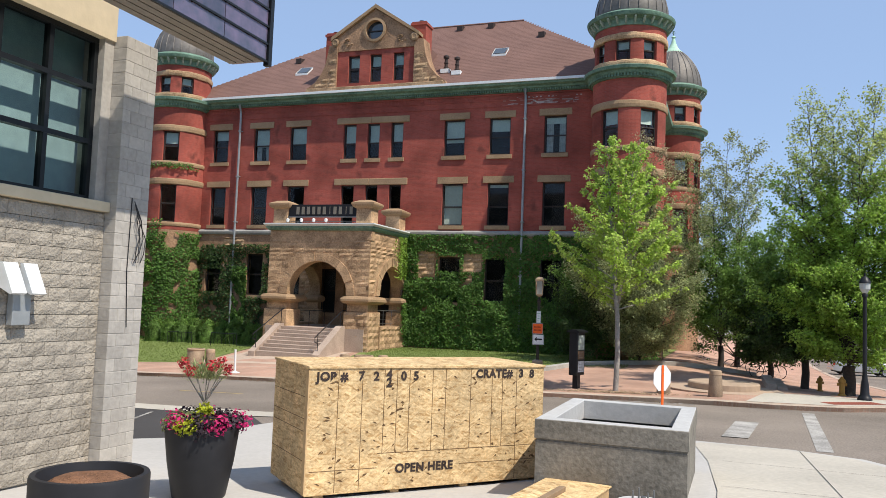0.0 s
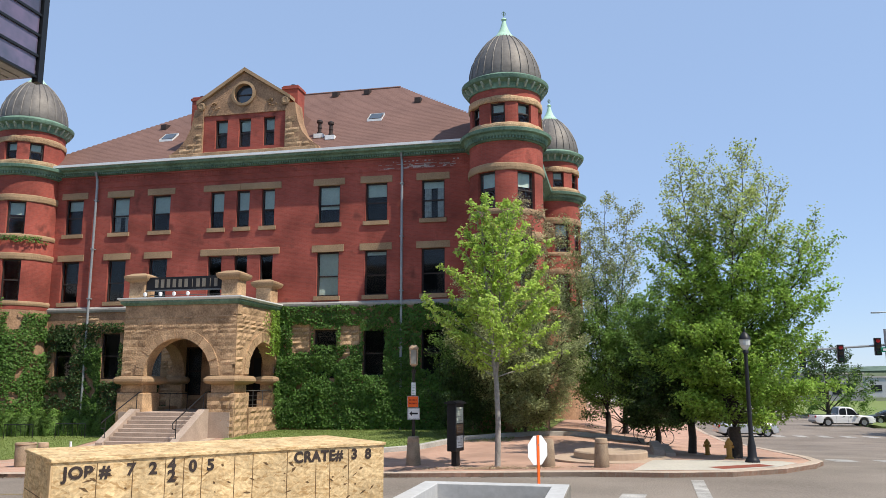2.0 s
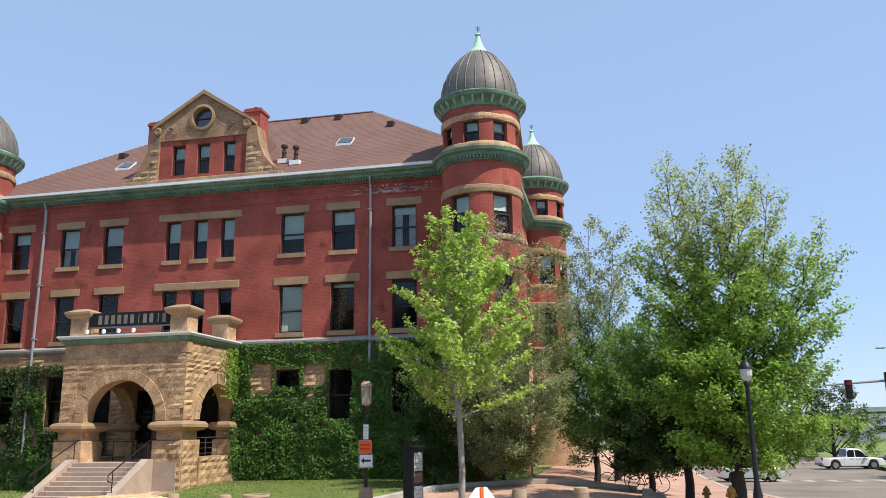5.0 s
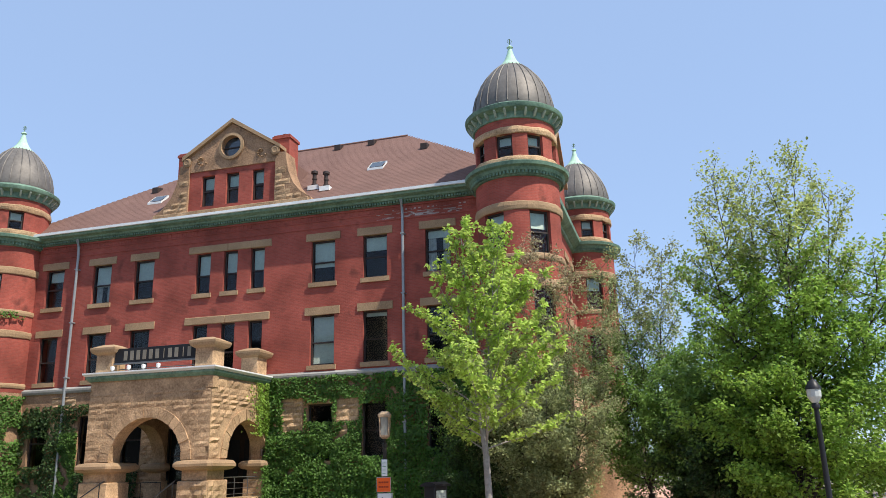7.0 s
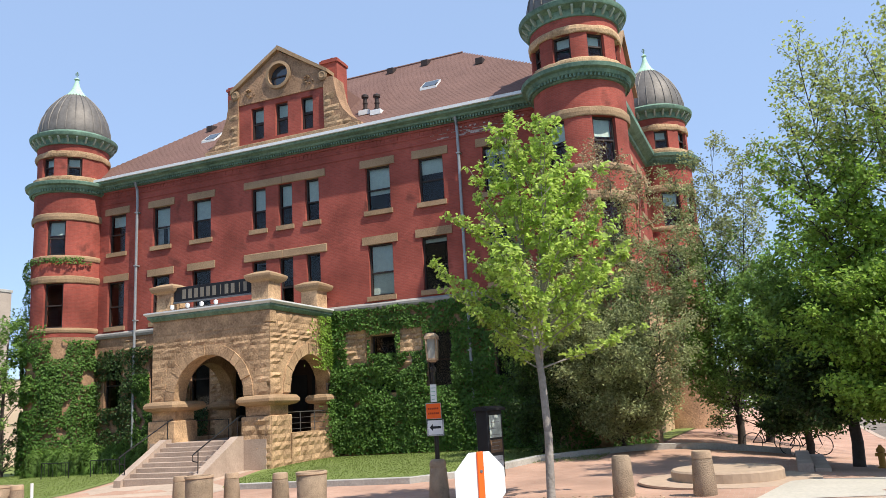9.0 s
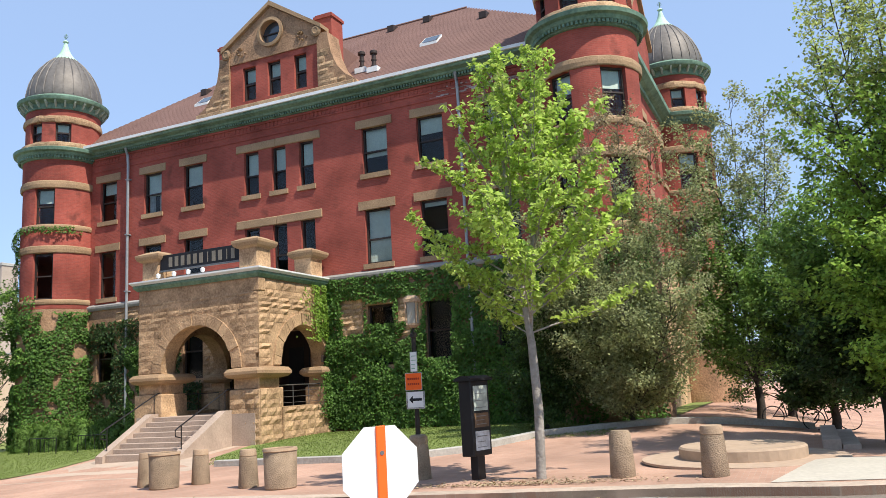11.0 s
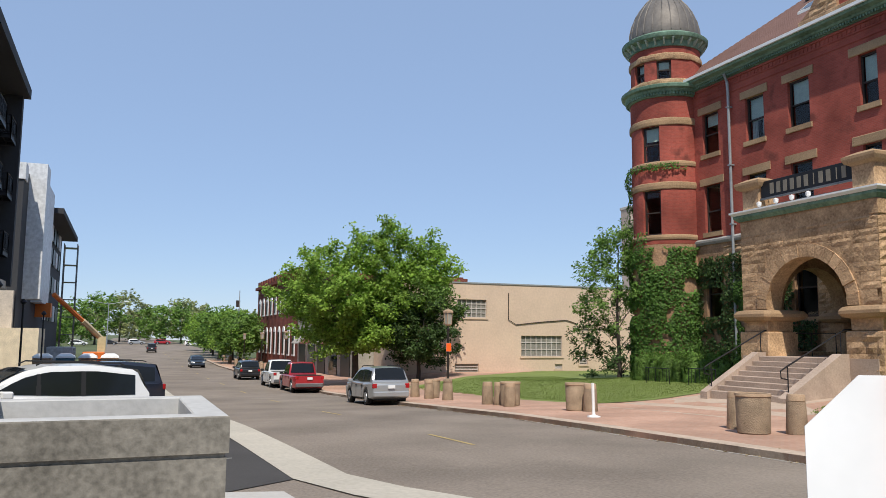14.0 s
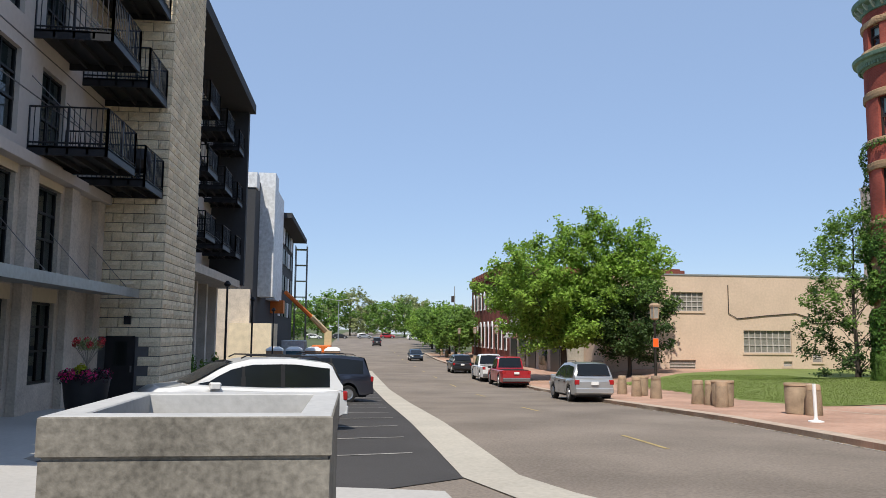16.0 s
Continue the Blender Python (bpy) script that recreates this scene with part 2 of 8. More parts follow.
def roughen(shape, amount, size=2.0):
    """Pushes the points of a stone about."""
    for i, p in enumerate(shape.v):
        q = noise.noise_vector(Vector(p) * size)
        shape.v[i] = (p[0] + amount * q[0], p[1] + amount * q[1], p[2] + amount * q[2])
    return shape


def wall_cells(us, vs, openings, put, depth, thick):
    """A wall with openings that go through it. put(u, v, d) gives the place at depth d behind the face."""
    us = sorted(set(round(u, 4) for u in us) | {round(o[k], 4) for o in openings for k in (0, 1)})
    vs = sorted(set(round(v, 4) for v in vs) | {round(o[k], 4) for o in openings for k in (2, 3)})
    s, index = Shape(), {}

    def at(u, v, d):
        key = (u, v, d)
        if key not in index:
            index[key] = len(s.v)
            s.v.append(tuple(put(u, v, d)))
        return index[key]

    def hole(u, v):
        return any(o[0] < u < o[1] and o[2] < v < o[3] for o in openings)

    solid = {}
    for i in range(len(us) - 1):
        for j in range(len(vs) - 1):
            solid[i, j] = not hole((us[i] + us[i + 1]) / 2, (vs[j] + vs[j + 1]) / 2)
    for (i, j), full in solid.items():
        if not full:
            continue
        a, b, c, d = us[i], us[i + 1], vs[j], vs[j + 1]
        s.f.append((at(a, c, 0), at(b, c, 0), at(b, d, 0), at(a, d, 0)))
        s.f.append((at(a, c, thick), at(a, d, thick), at(b, d, thick), at(b, c, thick)))
        for (k, m), (p, q) in (((i - 1, j), ((a, c), (a, d))), ((i + 1, j), ((b, d), (b, c))), ((i, j - 1), ((b, c), (a, c))), ((i, j + 1), ((a, d), (b, d)))):
            if not solid.get((k, m), False):
                s.f.append((at(*p, 0), at(*q, 0), at(*q, thick), at(*p, thick)))
    return s


# ---- lie of the land ----
ROAD_X = [-1200, -300, -150, -90, -55, -30, -16, -5, 0, 10, 17, 25, 40, 80, 1200]
ROAD_Z = [4.0, -1.5, -3.6, -4.5, -4.4, -4.15, -3.7, -3.25, -3.12, -2.9, -2.7, -2.62, -2.9, -3.6, -6.0]


def smooth01(a, b, x):
    t = min(1, max(0, (x - a) / (b - a)))
    return t * t * (3 - 2 * t)


def land(x, y):
    """The height of the ground, without kerbs."""
    r = float(np.interp(x, ROAD_X, ROAD_Z))
    if y < -26.5:
        return r + float(np.interp(x, [-40, -10, 10, 14, 17], [0.0, 0.022, 0.03, 0.032, 0.064])) * min(-26.5 - y, 40)
    lawn = r + (0.5 * r - 0.95 - r - 0.13) * smooth01(-12.5, -2.5, y)
    lawn += (-3.5 - lawn) * smooth01(-19, -30, x) * smooth01(-12, -4, y)
    cross = float(np.interp(y, [-15, 16, 30, 90, 200, 600], [-2.62, -4.05, -4.3, -4.2, -2.0, 8.0]))
    w = smooth01(13.5, 22, x) * smooth01(-17, -13, y)
    return lawn + (cross - lawn) * w


def sheet(name, outline, lift, mat, step, label="", skirt=0.0, parent=None, kind="structure", category=""):
    """A patch of ground within an outline that follows the land, with edges that drop by the skirt."""
    from mathutils.geometry import delaunay_2d_cdt
    edge = []
    for (a, b), (c, d) in zip(outline, outline[1:] + outline[:1]):
        k = max(1, int(math.hypot(c - a, d - b) / step))
        edge += [Vector((a + (c - a) * i / k, b + (d - b) * i / k)) for i in range(k)]
    n = len(edge)
    pts = list(edge)
    xs, ys = [p.x for p in edge], [p.y for p in edge]

    def inside(x, y):
        odd = False
        for p, q in zip(edge, edge[1:] + edge[:1]):
            if (p.y > y) != (q.y > y) and x < (q.x - p.x) * (y - p.y) / (q.y - p.y) + p.x:
                odd = not odd
        return odd

    gx = np.arange(min(xs) + step / 2, max(xs), step)
    gy = np.arange(min(ys) + step / 2, max(ys), step)
    if len(gx) * len(gy) * n < 8e6:
        pts += [Vector((x, y)) for x in gx for y in gy if inside(x, y)]
    out = delaunay_2d_cdt(pts, [], [list(range(n))], 1, 1e-4)
    v = [(p.x, p.y, land(p.x, p.y) + lift) for p in out[0]]
    f = [tuple(q) for q in out[2]]
    if skirt:
        k = len(v)
        v += [(p.x, p.y, land(p.x, p.y) + lift - skirt) for p in edge]
        v += [(p.x, p.y, land(p.x, p.y) + lift) for p in edge]
        f += [(k + i, k + (i + 1) % n, k + n + (i + 1) % n, k + n + i) for i in range(n)]
    ob = place(name, mesh_of(name, v, f, mat), parent)
    return tagged(ob, label, category, kind=kind)


# ---- ground ----
EARTH = material("far_ground", (0.10, 0.12, 0.055), 0.95, vary=0.35, scale=0.6, fine=9, bump=0)
ASPHALT = material("worn_asphalt", (0.205, 0.17, 0.138), 0.95, vary=0.34, scale=3.0, fine=190, bump=0.8, tint=(0.235, 0.197, 0.162))
DARK_ASPHALT = material("fresh_asphalt", (0.062, 0.058, 0.056), 0.95, vary=0.25, scale=4, fine=260, bump=0.4)
PAVER = brick_material("brick_paving", (0.48, 0.295, 0.215), (0.42, 0.25, 0.18), (0.45, 0.34, 0.265), w=0.2, h=0.1, gap=0.006, bump=0.2, stain=0.25, flat=True)
SLAB = material("pale_slab_concrete", (0.47, 0.43, 0.36), 0.9, vary=0.2, scale=5, fine=120, bump=0.2)
SLAB_GREY = material("plaza_concrete", (0.46, 0.44, 0.41), 0.9, vary=0.12, scale=5, fine=120, bump=0.15)
KERB = material("kerb_concrete", (0.46, 0.365, 0.285), 0.9, vary=0.3, scale=20, fine=150, bump=0.4)
GRASS = material("lawn_soil", (0.17, 0.215, 0.06), 0.95, vary=0.3, scale=8, fine=200, bump=0.6)
PAINT_W = material("worn_road_paint", (0.36, 0.34, 0.31), 0.85, vary=0.6, scale=18, fine=220, bump=0.1)
PAINT_Y = material("worn_yellow_paint", (0.42, 0.32, 0.14), 0.85, vary=0.35, scale=18, fine=220, bump=0.1)

xs = [-1400, -900, -600, -420, -330, -260, -200, -150] + list(range(-120, 90, 6)) + [100, 130, 170, 230, 320, 450, 700, 1200]
ys = [-1200, -700, -400, -220, -120, -90] + list(range(-72, 90, 6)) + [100, 130, 170, 230, 320, 450, 700, 1200]
gv = [(x, y, land(x, y) - 0.3) for x in xs for y in ys]
gf = [(i * len(ys) + j, (i + 1) * len(ys) + j, (i + 1) * len(ys) + j + 1, i * len(ys) + j + 1) for i in range(len(xs) - 1) for j in range(len(ys) - 1)]
tagged(place("ground", mesh_of("ground", gv, gf, EARTH), None), "grass and bare earth reaching to the horizon", "ground", kind="structure")
sheet("road", [(-400, -34), (-60, -34), (-60, -52), (41, -52), (41, 240), (22, 240), (22, -8), (-400, -16)], 0.0, ASPHALT, 3.0, "sun-bleached worn asphalt street", category="road")

corner = [(16.5, -17.6), (18.6, -17.7), (20.5, -17.3), (22.2, -16.2), (23.4, -14.6), (24.1, -12.5), (24.4, -9)]
kerb_line = [(-110, -17.3)] + corner + [(24.6, 70)]
sheet("pavement", kerb_line + [(-110, 70)], 0.14, PAVER, 2.0, "red brick pavement along the street", 0.3, category="pavement")


def strip(name, line, width, lift, mat, height=0.0, label="", parent=None, kind="structure", category="kerb", step=1.5):
    """A band of a given width to the left of a line."""
    pts = []
    for (a, b), (c, d) in zip(line, line[1:]):
        k = max(1, int(math.hypot(c - a, d - b) / step))
        pts += [(a + (c - a) * i / k, b + (d - b) * i / k) for i in range(k)]
    pts.append(line[-1])
    s, rings = Shape(), []
    for i, (x, y) in enumerate(pts):
        (a, b), (c, d) = pts[max(i - 1, 0)], pts[min(i + 1, len(pts) - 1)]
        m = math.hypot(c - a, d - b)
        nx, ny = -(d - b) / m * width, (c - a) / m * width
        z = land(x, y) + lift
        rings.append([(x, y, z - height), (x, y, z - 0.015), (x + nx * 0.08, y + ny * 0.08, z), (x + nx, y + ny, z), (x + nx, y + ny, z - height)])
    s.rings(rings, True, False) if height else s.rings([[r[2], r[3]] for r in rings], False, False)
    return tagged(place(name, s.mesh(name, mat), parent), label, category, kind=kind)


strip("kerb", kerb_line, 0.38, 0.155, KERB, 0.2, "weathered concrete kerb of the street")
# broken pale line of dried silt along the gutter
strip("gutter_silt", [(-60, -17.42), (16, -17.72)], 0.1, 0.005, PAINT_W, 0, "pale dried silt along the gutter", category="road")
sheet("corner_slab", [(17.6, -17.2), (20.5, -16.8), (22.0, -15.8), (22.9, -14.4), (22.6, -13.3), (18.4, -13.6)], 0.15, SLAB, 1.0, "pale concrete corner ramp slab", category="pavement")
sheet("tactile_strip", [(20.3, -16.6), (22.0, -15.6), (21.6, -15.1), (19.9, -16.1)], 0.156, material("rust_tactile", (0.25, 0.07, 0.045), 0.9), 1.0, "rust red tactile paving strip", category="pavement")
sheet("entrance_path", [(-9.3, -12.6), (-0.2, -12.6), (-0.3, -9.8), (-2.6, -8.2), (-2.6, -5.0), (-8.6, -5.0), (-8.4, -9.4)], 0.146, material("path_concrete", (0.46, 0.36, 0.28), 0.9, vary=0.2), 1.0, "tan concrete path to the steps", category="pavement")
sheet("lawn_right", [(0.3, -10.2), (7.2, -10.5), (8.8, -9.3), (10.2, -6.4), (13.6, -4.2), (14, 40), (-2.2, 40), (-2.2, -5.0), (-1.6, -8.2)], 0.16, GRASS, 1.5, "mown green lawn before the old hall", category="lawn")
sheet("lawn_left", [(-9.6, -11.6), (-8.8, -9.4), (-9.2, -4.9), (-9.2, 40), (-70, 40), (-33, -8), (-33, -11.8), (-13, -12.0)], 0.16, GRASS, 1.5, "mown green lawn beside the path", category="lawn")
strip("lawn_wall", [(0.2, -10.35), (7.2, -10.65), (8.9, -9.5), (10.3, -6.5), (13.6, -4.3), (18.4, -3.2)], 0.3, 0.34, CONCRETE, 0.35, "low weathered stone edging of the lawn", category="edging")
# near side
sheet("plaza", [(6.6, -26.9), (16.2, -26.2), (18.3, -26.5), (19.6, -27.4), (20.2, -29), (20.4, -51), (7.4, -51), (7.4, -36.4), (-40, -36.4), (-40, -33.3), (4.4, -33.0), (6.1, -31.5)], 0.12, SLAB_GREY, 1.6, "grey concrete plaza sloping to the street", 0.3, category="pavement")
sheet("crossing_slab", [(16.3, -26.5), (18.2, -26.7), (19.4, -27.6), (19.9, -29), (20.0, -38), (16.9, -38), (16.9, -33.6), (16.7, -30)], 0.132, SLAB, 1.2, "pale jointed concrete footpath", category="pavement")
sheet("parking_asphalt", [(-60, -27.6), (-13.5, -26.75), (4.8, -26.4), (6.4, -28.2), (6.0, -31.6), (4.2, -33.1), (-60, -33.4)], 0.012, DARK_ASPHALT, 2.0, "dark fresh asphalt of the parking bays", category="road")
for a, b in (((16.95, -30.0), (19.9, -30.3)), ((16.95, -33.2), (20.0, -33.4)), ((16.95, -36.2), (20.0, -36.3)), ((18.45, -26.9), (18.5, -38.0))):
    strip("slab_joint", [a, b], 0.012, 0.139, DARK_ASPHALT, 0, "dark joint between footpath slabs", category="pavement")
strip("gutter_band", [(-58, -27.65), (-13.5, -26.83), (4.8, -26.5), (6.6, -26.0), (8.8, -25.0)], 1.0, 0.02, SLAB, 0, "pale concrete gutter band beside the parking", category="road")
for k in range(12):
    x = 1.9 - 2.75 * k
    sheet("parking_line", [(x, -27.0), (x + 0.1, -27.0), (x + 2.6, -32.6), (x + 2.5, -32.6)], 0.022, PAINT_W, 1.0, "thin white parking bay line", category="marking")
for a, b, w in ((16.9, -24.5, 0.62), (18.9, -25.7, 0.35)):
    sheet("crossing_bar", [(a, b), (a + w, b), (a + w + (0.35 if w > 0.5 else 0.3), b + (3.1 if w > 0.5 else 7.4)), (a + (0.35 if w > 0.5 else 0.3), b + (3.1 if w > 0.5 else 7.4))], 0.008, PAINT_W, 1.0, "worn white crossing bar", category="marking")
for k in range(9):
    x = 25.2 + 1.75 * k
    sheet("crossing_bar", [(x, -9.6), (x + 0.9, -9.6), (x + 0.9, -7.6), (x, -7.6)], 0.008, PAINT_W, 1.0, "worn white crossing bar", category="marking")
for k in range(7):
    x = 26 + 1.75 * k
    sheet("crossing_bar", [(x, 26), (x + 0.8, 26), (x + 0.8, 29), (x, 29)], 0.01, PAINT_W, 1.0, "worn white crossing bar", category="marking")
for k in range(14):
    x = -1.2 - 11.5 * k
    sheet("lane_dash", [(x, -21.9), (x + 2.6, -21.85), (x + 2.6, -21.75), (x, -21.8)], 0.008, PAINT_Y, 1.0, "faded yellow lane dash", category="marking")
# ---- the old red hall ----
hall = thing("old_hall", "large red brick hall with domed corner towers and ivy", "building", (-4, 7, -2.6))
SILL_U, HEAD_U, SILL_L, HEAD_L, SILL_G, HEAD_G = 9.33, 11.6, 5.03, 7.62, 0.35, 3.1
BELT, EAVE = 4.5, 13.2
WIDE = [(-16.6, -15.36), (-13.35, -12.1), (-10.55, -9.27), (0.39, 1.74), (3.31, 4.63), (6.68, 8.02)]
SLIM = [(-6.57, -5.66), (-4.85, -4.0), (-3.2, -2.37)]


def flat(y):
    return lambda u, v, d: (u, y + d, v)


upper = [(a, b, SILL_U, HEAD_U) for a, b in WIDE + SLIM] + [(a, b, SILL_L, HEAD_L) for a, b in WIDE + SLIM]
wall_cells([-19.4, 11.7], [BELT, EAVE], upper, flat(0.0), 0.25, 0.45).part("wall", RED, hall, "faded red brick front wall")
ground_open = [(a, b, SILL_G, HEAD_G) for a, b in WIDE if a < -9 or a > 0] + [(-7.7, -6.6, -0.6, 2.2), (-6.0, -2.8, -1.3, 2.3)]
# the shaded lower wall is painted with the darker stone
wall_cells([-19.4, 11.7], [-3.6, BELT], ground_open, flat(-0.06), 0.25, 0.5).part("stone_wall", AGED_SHADED, hall, "brown sandstone ground storey")
side = [(y, y + 1.3, a, b) for y in (3.0, 5.6, 8.6, 11.0) for a, b in ((SILL_U, HEAD_U), (SILL_L, HEAD_L))]
wall_cells([-0.5, 44], [BELT, EAVE], side, lambda u, v, d: (12.6 - d, u, v), 0.25, 0.45).part("wall", RED, hall)
Shape().box((12.15, -0.5, -5.0), (12.66, 44, BELT)).part("stone_wall", SAND, hall)
Shape().box((-19.6, 0.3, -5), (-19.2, 15, EAVE)).part("wall", RED, hall)
Shape().box((-19.6, 14.6, -5), (12.6, 15, EAVE)).part("wall", RED, hall)
# inner planes added behind the windows, the rooms' gloom in their colour
Shape().box((-19.0, 0.6, 4.2), (12.1, 14.5, 4.4)).part("inner_floor", ROOM_SHADE, hall)
Shape().box((-19.0, 0.6, 8.2), (12.1, 14.5, 8.4)).part("inner_floor", ROOM_SHADE, hall)
Shape().box((-19.0, 3.2, -3.0), (12.1, 3.3, 12.8)).part("inner_wall", ROOM_SHADE, hall)


def window(u0, u1, v0, v1, put, parent, blind=0.0, curtain=False, lintel=0.0, sill=True, mid=0.5, stone=SAND_TRIM, arc=1):
    """A sash window: frame, meeting rail, two panes, and what hangs behind them."""
    t = 0.075 / arc

    def slab(s, a, b, c, d, d0, d1):
        s.add([put(u, v, w) for w in (d0, d1) for u, v in ((a, c), (b, c), (b, d), (a, d))], [(0, 1, 2, 3), (7, 6, 5, 4), (0, 4, 5, 1), (1, 5, 6, 2), (2, 6, 7, 3), (3, 7, 4, 0)])
        return s

    vm = v0 + (v1 - v0) * mid
    s = Shape()
    slab(s, u0, u0 + t, v0, v1, 0.16, 0.27)
    slab(s, u1 - t, u1, v0, v1, 0.16, 0.27)
    slab(s, u0 + t, u1 - t, v0, v0 + 0.09, 0.165, 0.27)
    slab(s, u0 + t, u1 - t, v1 - 0.09, v1, 0.165, 0.27)
    slab(s, u0 + t, u1 - t, vm - 0.035, vm + 0.035, 0.17, 0.27)
    win = s.part("window", FRAME, parent)
    for c, d, w in ((v0 + 0.09, vm - 0.035, 0.235), (vm + 0.035, v1 - 0.09, 0.215)):
        ob = place("pane", mesh_of("pane", [put(u, v, w) for u, v in ((u0 + t, c), (u1 - t, c), (u1 - t, d), (u0 + t, d))], [(0, 1, 2, 3)], GLASS), win)
        ob.visible_shadow = False
    if blind:
        slab(Shape(), u0 + t, u1 - t, v1 - (v1 - v0) * blind, v1 - 0.05, 0.33, 0.34).part("blind", BLIND, win)
    if curtain:
        g = Shape()
        for k in range(2):
            for j in range(6):
                a = u0 + t + (u1 - u0 - 2 * t) * (0.02 + 0.055 * j if k == 0 else 0.66 + 0.055 * j)
                slab(g, a, a + 0.06 / arc, v0 + 0.1, v1 - 0.1, 0.36 + 0.02 * (j % 2), 0.38 + 0.02 * (j % 2))
        g.part("curtain", CURTAIN, win, "white drawn curtain")
    e = 0.3 / arc
    if lintel:
        s = slab(Shape(), u0 - e, u1 + e, v1, v1 + lintel, -0.05, 0.2)
        roughen(s, 0.02, 3).part("lintel", stone, win, "brown sandstone lintel")
    if sill:
        slab(Shape(), u0 - 0.12 / arc, u1 + 0.12 / arc, v0 - 0.24, v0, -0.09, 0.2).part("sill", stone, win, "brown sandstone sill")
    return win


BLINDS_U, BLINDS_L = [0.3, 0.55, 0.5, 0.62, 0.35, 0.2], [0.0, 0.0, 0.0, 0.96, 0.1, 0.0]
for k, (a, b) in enumerate(WIDE):
    window(a, b, SILL_U, HEAD_U, flat(0.0), hall, BLINDS_U[k], k in (1, 5), 0.4, mid=0.48)
    window(a, b, SILL_L, HEAD_L, flat(0.0), hall, BLINDS_L[k], False, 0.4, mid=0.45)
    if a < -9 or a > 0:
        window(a, b, SILL_G, HEAD_G, flat(-0.06), hall, 0.0, False, 0.45)
for a, b in SLIM:
    window(a, b, SILL_U, HEAD_U, flat(0.0), hall, 0.55, mid=0.45)
    window(a, b, SILL_L, HEAD_L, flat(0.0), hall, 0.0, mid=0.4)
for z in (HEAD_U, HEAD_L):
    for a, b in ((-7.06, -4.6), (-4.59, -1.95)):
        roughen(Shape().box((a, -0.06, z), (b, 0.2, z + 0.42), 0.03), 0.025, 2).part("lintel", SAND_TRIM, hall, "long rock-faced sandstone lintel")
window(-7.7, -6.6, -0.6, 2.2, flat(-0.06), hall)
for y in (3.0, 5.6, 8.6, 11.0):
    for a, b in ((SILL_U, HEAD_U), (SILL_L, HEAD_L)):
        window(y, y + 1.3, a, b, lambda u, v, d: (12.6 - d, u, v), hall, 0.3, False, 0.4)
door = Shape().box((-6.2, 1.9, -1.36), (-2.6, 2.0, 2.5)).part("door", FRAME, hall, "dark wooden entrance doors")
for x in (-5.4, -4.2):
    Shape().box((x, 1.86, -0.3), (x + 0.9, 1.896, 1.6)).part("pane", ROOM_SHADE, door)

# belt course, frieze, cornice with brackets, gutter
Shape().prism([(-0.14, BELT - 0.12), (-0.2, BELT), (-0.2, BELT + 0.1), (0, BELT + 0.22), (0, BELT - 0.12)], "x", -18.0, 10.0).part("belt_course", material("grey_belt_stone", (0.30, 0.29, 0.27), 0.8, vary=0.3), hall, "grey stone belt course")
for z0, z1, out in ((12.25, 12.33, 0.04), (12.62, 12.7, 0.04), (12.94, 13.05, 0.07)):
    Shape().box((-18.2, -out, z0), (10.2, -0.002, z1)).part("brick_band", RED, hall)
q = Shape()
for k in range(118):
    q.box((-18.0 + 0.24 * k, -0.03, 12.72), (-17.88 + 0.24 * k, -0.002, 12.93))
tagged(q.part("brick_frieze", RED, hall, "frieze of small projecting bricks"), kind="stuff")
corn = Shape().prism([(0, 13.06), (-0.1, 13.08), (-0.12, 13.2), (-0.3, 13.25), (-0.34, 13.34), (-0.58, 13.42), (-0.62, 13.56), (0, 13.58)], "x", -18.2, 10.3).part("cornice", COPPER, hall, "green painted metal cornice")
s = Shape()
for k in range(190):
    x = -18.0 + 0.148 * k
    s.box((x, -0.27, 13.1), (x + 0.075, -0.121, 13.22))
tagged(s.part("dentil_course", COPPER, corn, "row of small green dentils"), kind="stuff")
Shape().box((-18.2, -0.72, 13.55), (10.3, -0.3, 13.7)).part("gutter", WHITE_METAL, hall, "pale metal gutter edge")
Shape().prism([(12.6, 12.86), (12.72, 12.9), (12.75, 13.05), (12.95, 13.15), (13.2, 13.34), (13.22, 13.58), (12.6, 13.6)], "y", 1.2, 44).part("cornice", COPPER, hall)
for x in (-14.35, 5.55):
    sp = Shape().tube([(x, -0.42, 13.2), (x, -0.22, 12.8), (x, -0.18, 12.3), (x, -0.18, -2.4)], 0.075, 8).part("downspout", SPOUT, hall, "grey metal downspout", True)
    for z in (11.4, 8.3, 5.2, 2.0):
        Shape().box((x - 0.1, -0.28, z), (x + 0.1, 0, z + 0.06)).part("bracket", SPOUT, sp)
# weathered bricks by the downspout
s = Shape()
for k in range(90):
    x, z = rnd.gauss(6.2, 1.1), 12.36 + 0.075 * rnd.randint(-1, 5)
    x = min(max(x, 3.9), 8.4)
    x = round(x / 0.22) * 0.22 + 0.11 * (int(z / 0.075) % 2)
    w = rnd.choice((0.2, 0.2, 0.42))
    s.box((x, -0.012 - 0.006 * rnd.random(), z), (x + w, 0.02, z + 0.066))
tagged(s.part("flaked_brick", RED_FLAKED, hall, "patch of flaked whitish bricks"), kind="stuff")

# roof
RX0, RX1, RY, RZ = -9.5, 3.3, 7.5, 20.33
rv = [(-20.0, -0.5, 13.62), (12.9, -0.5, 13.62), (12.9, 15.5, 13.62), (-20.0, 15.5, 13.62), (RX0, RY, RZ), (RX1, RY, RZ)]
rv += [(x, y, z - 0.2) for x, y, z in rv]
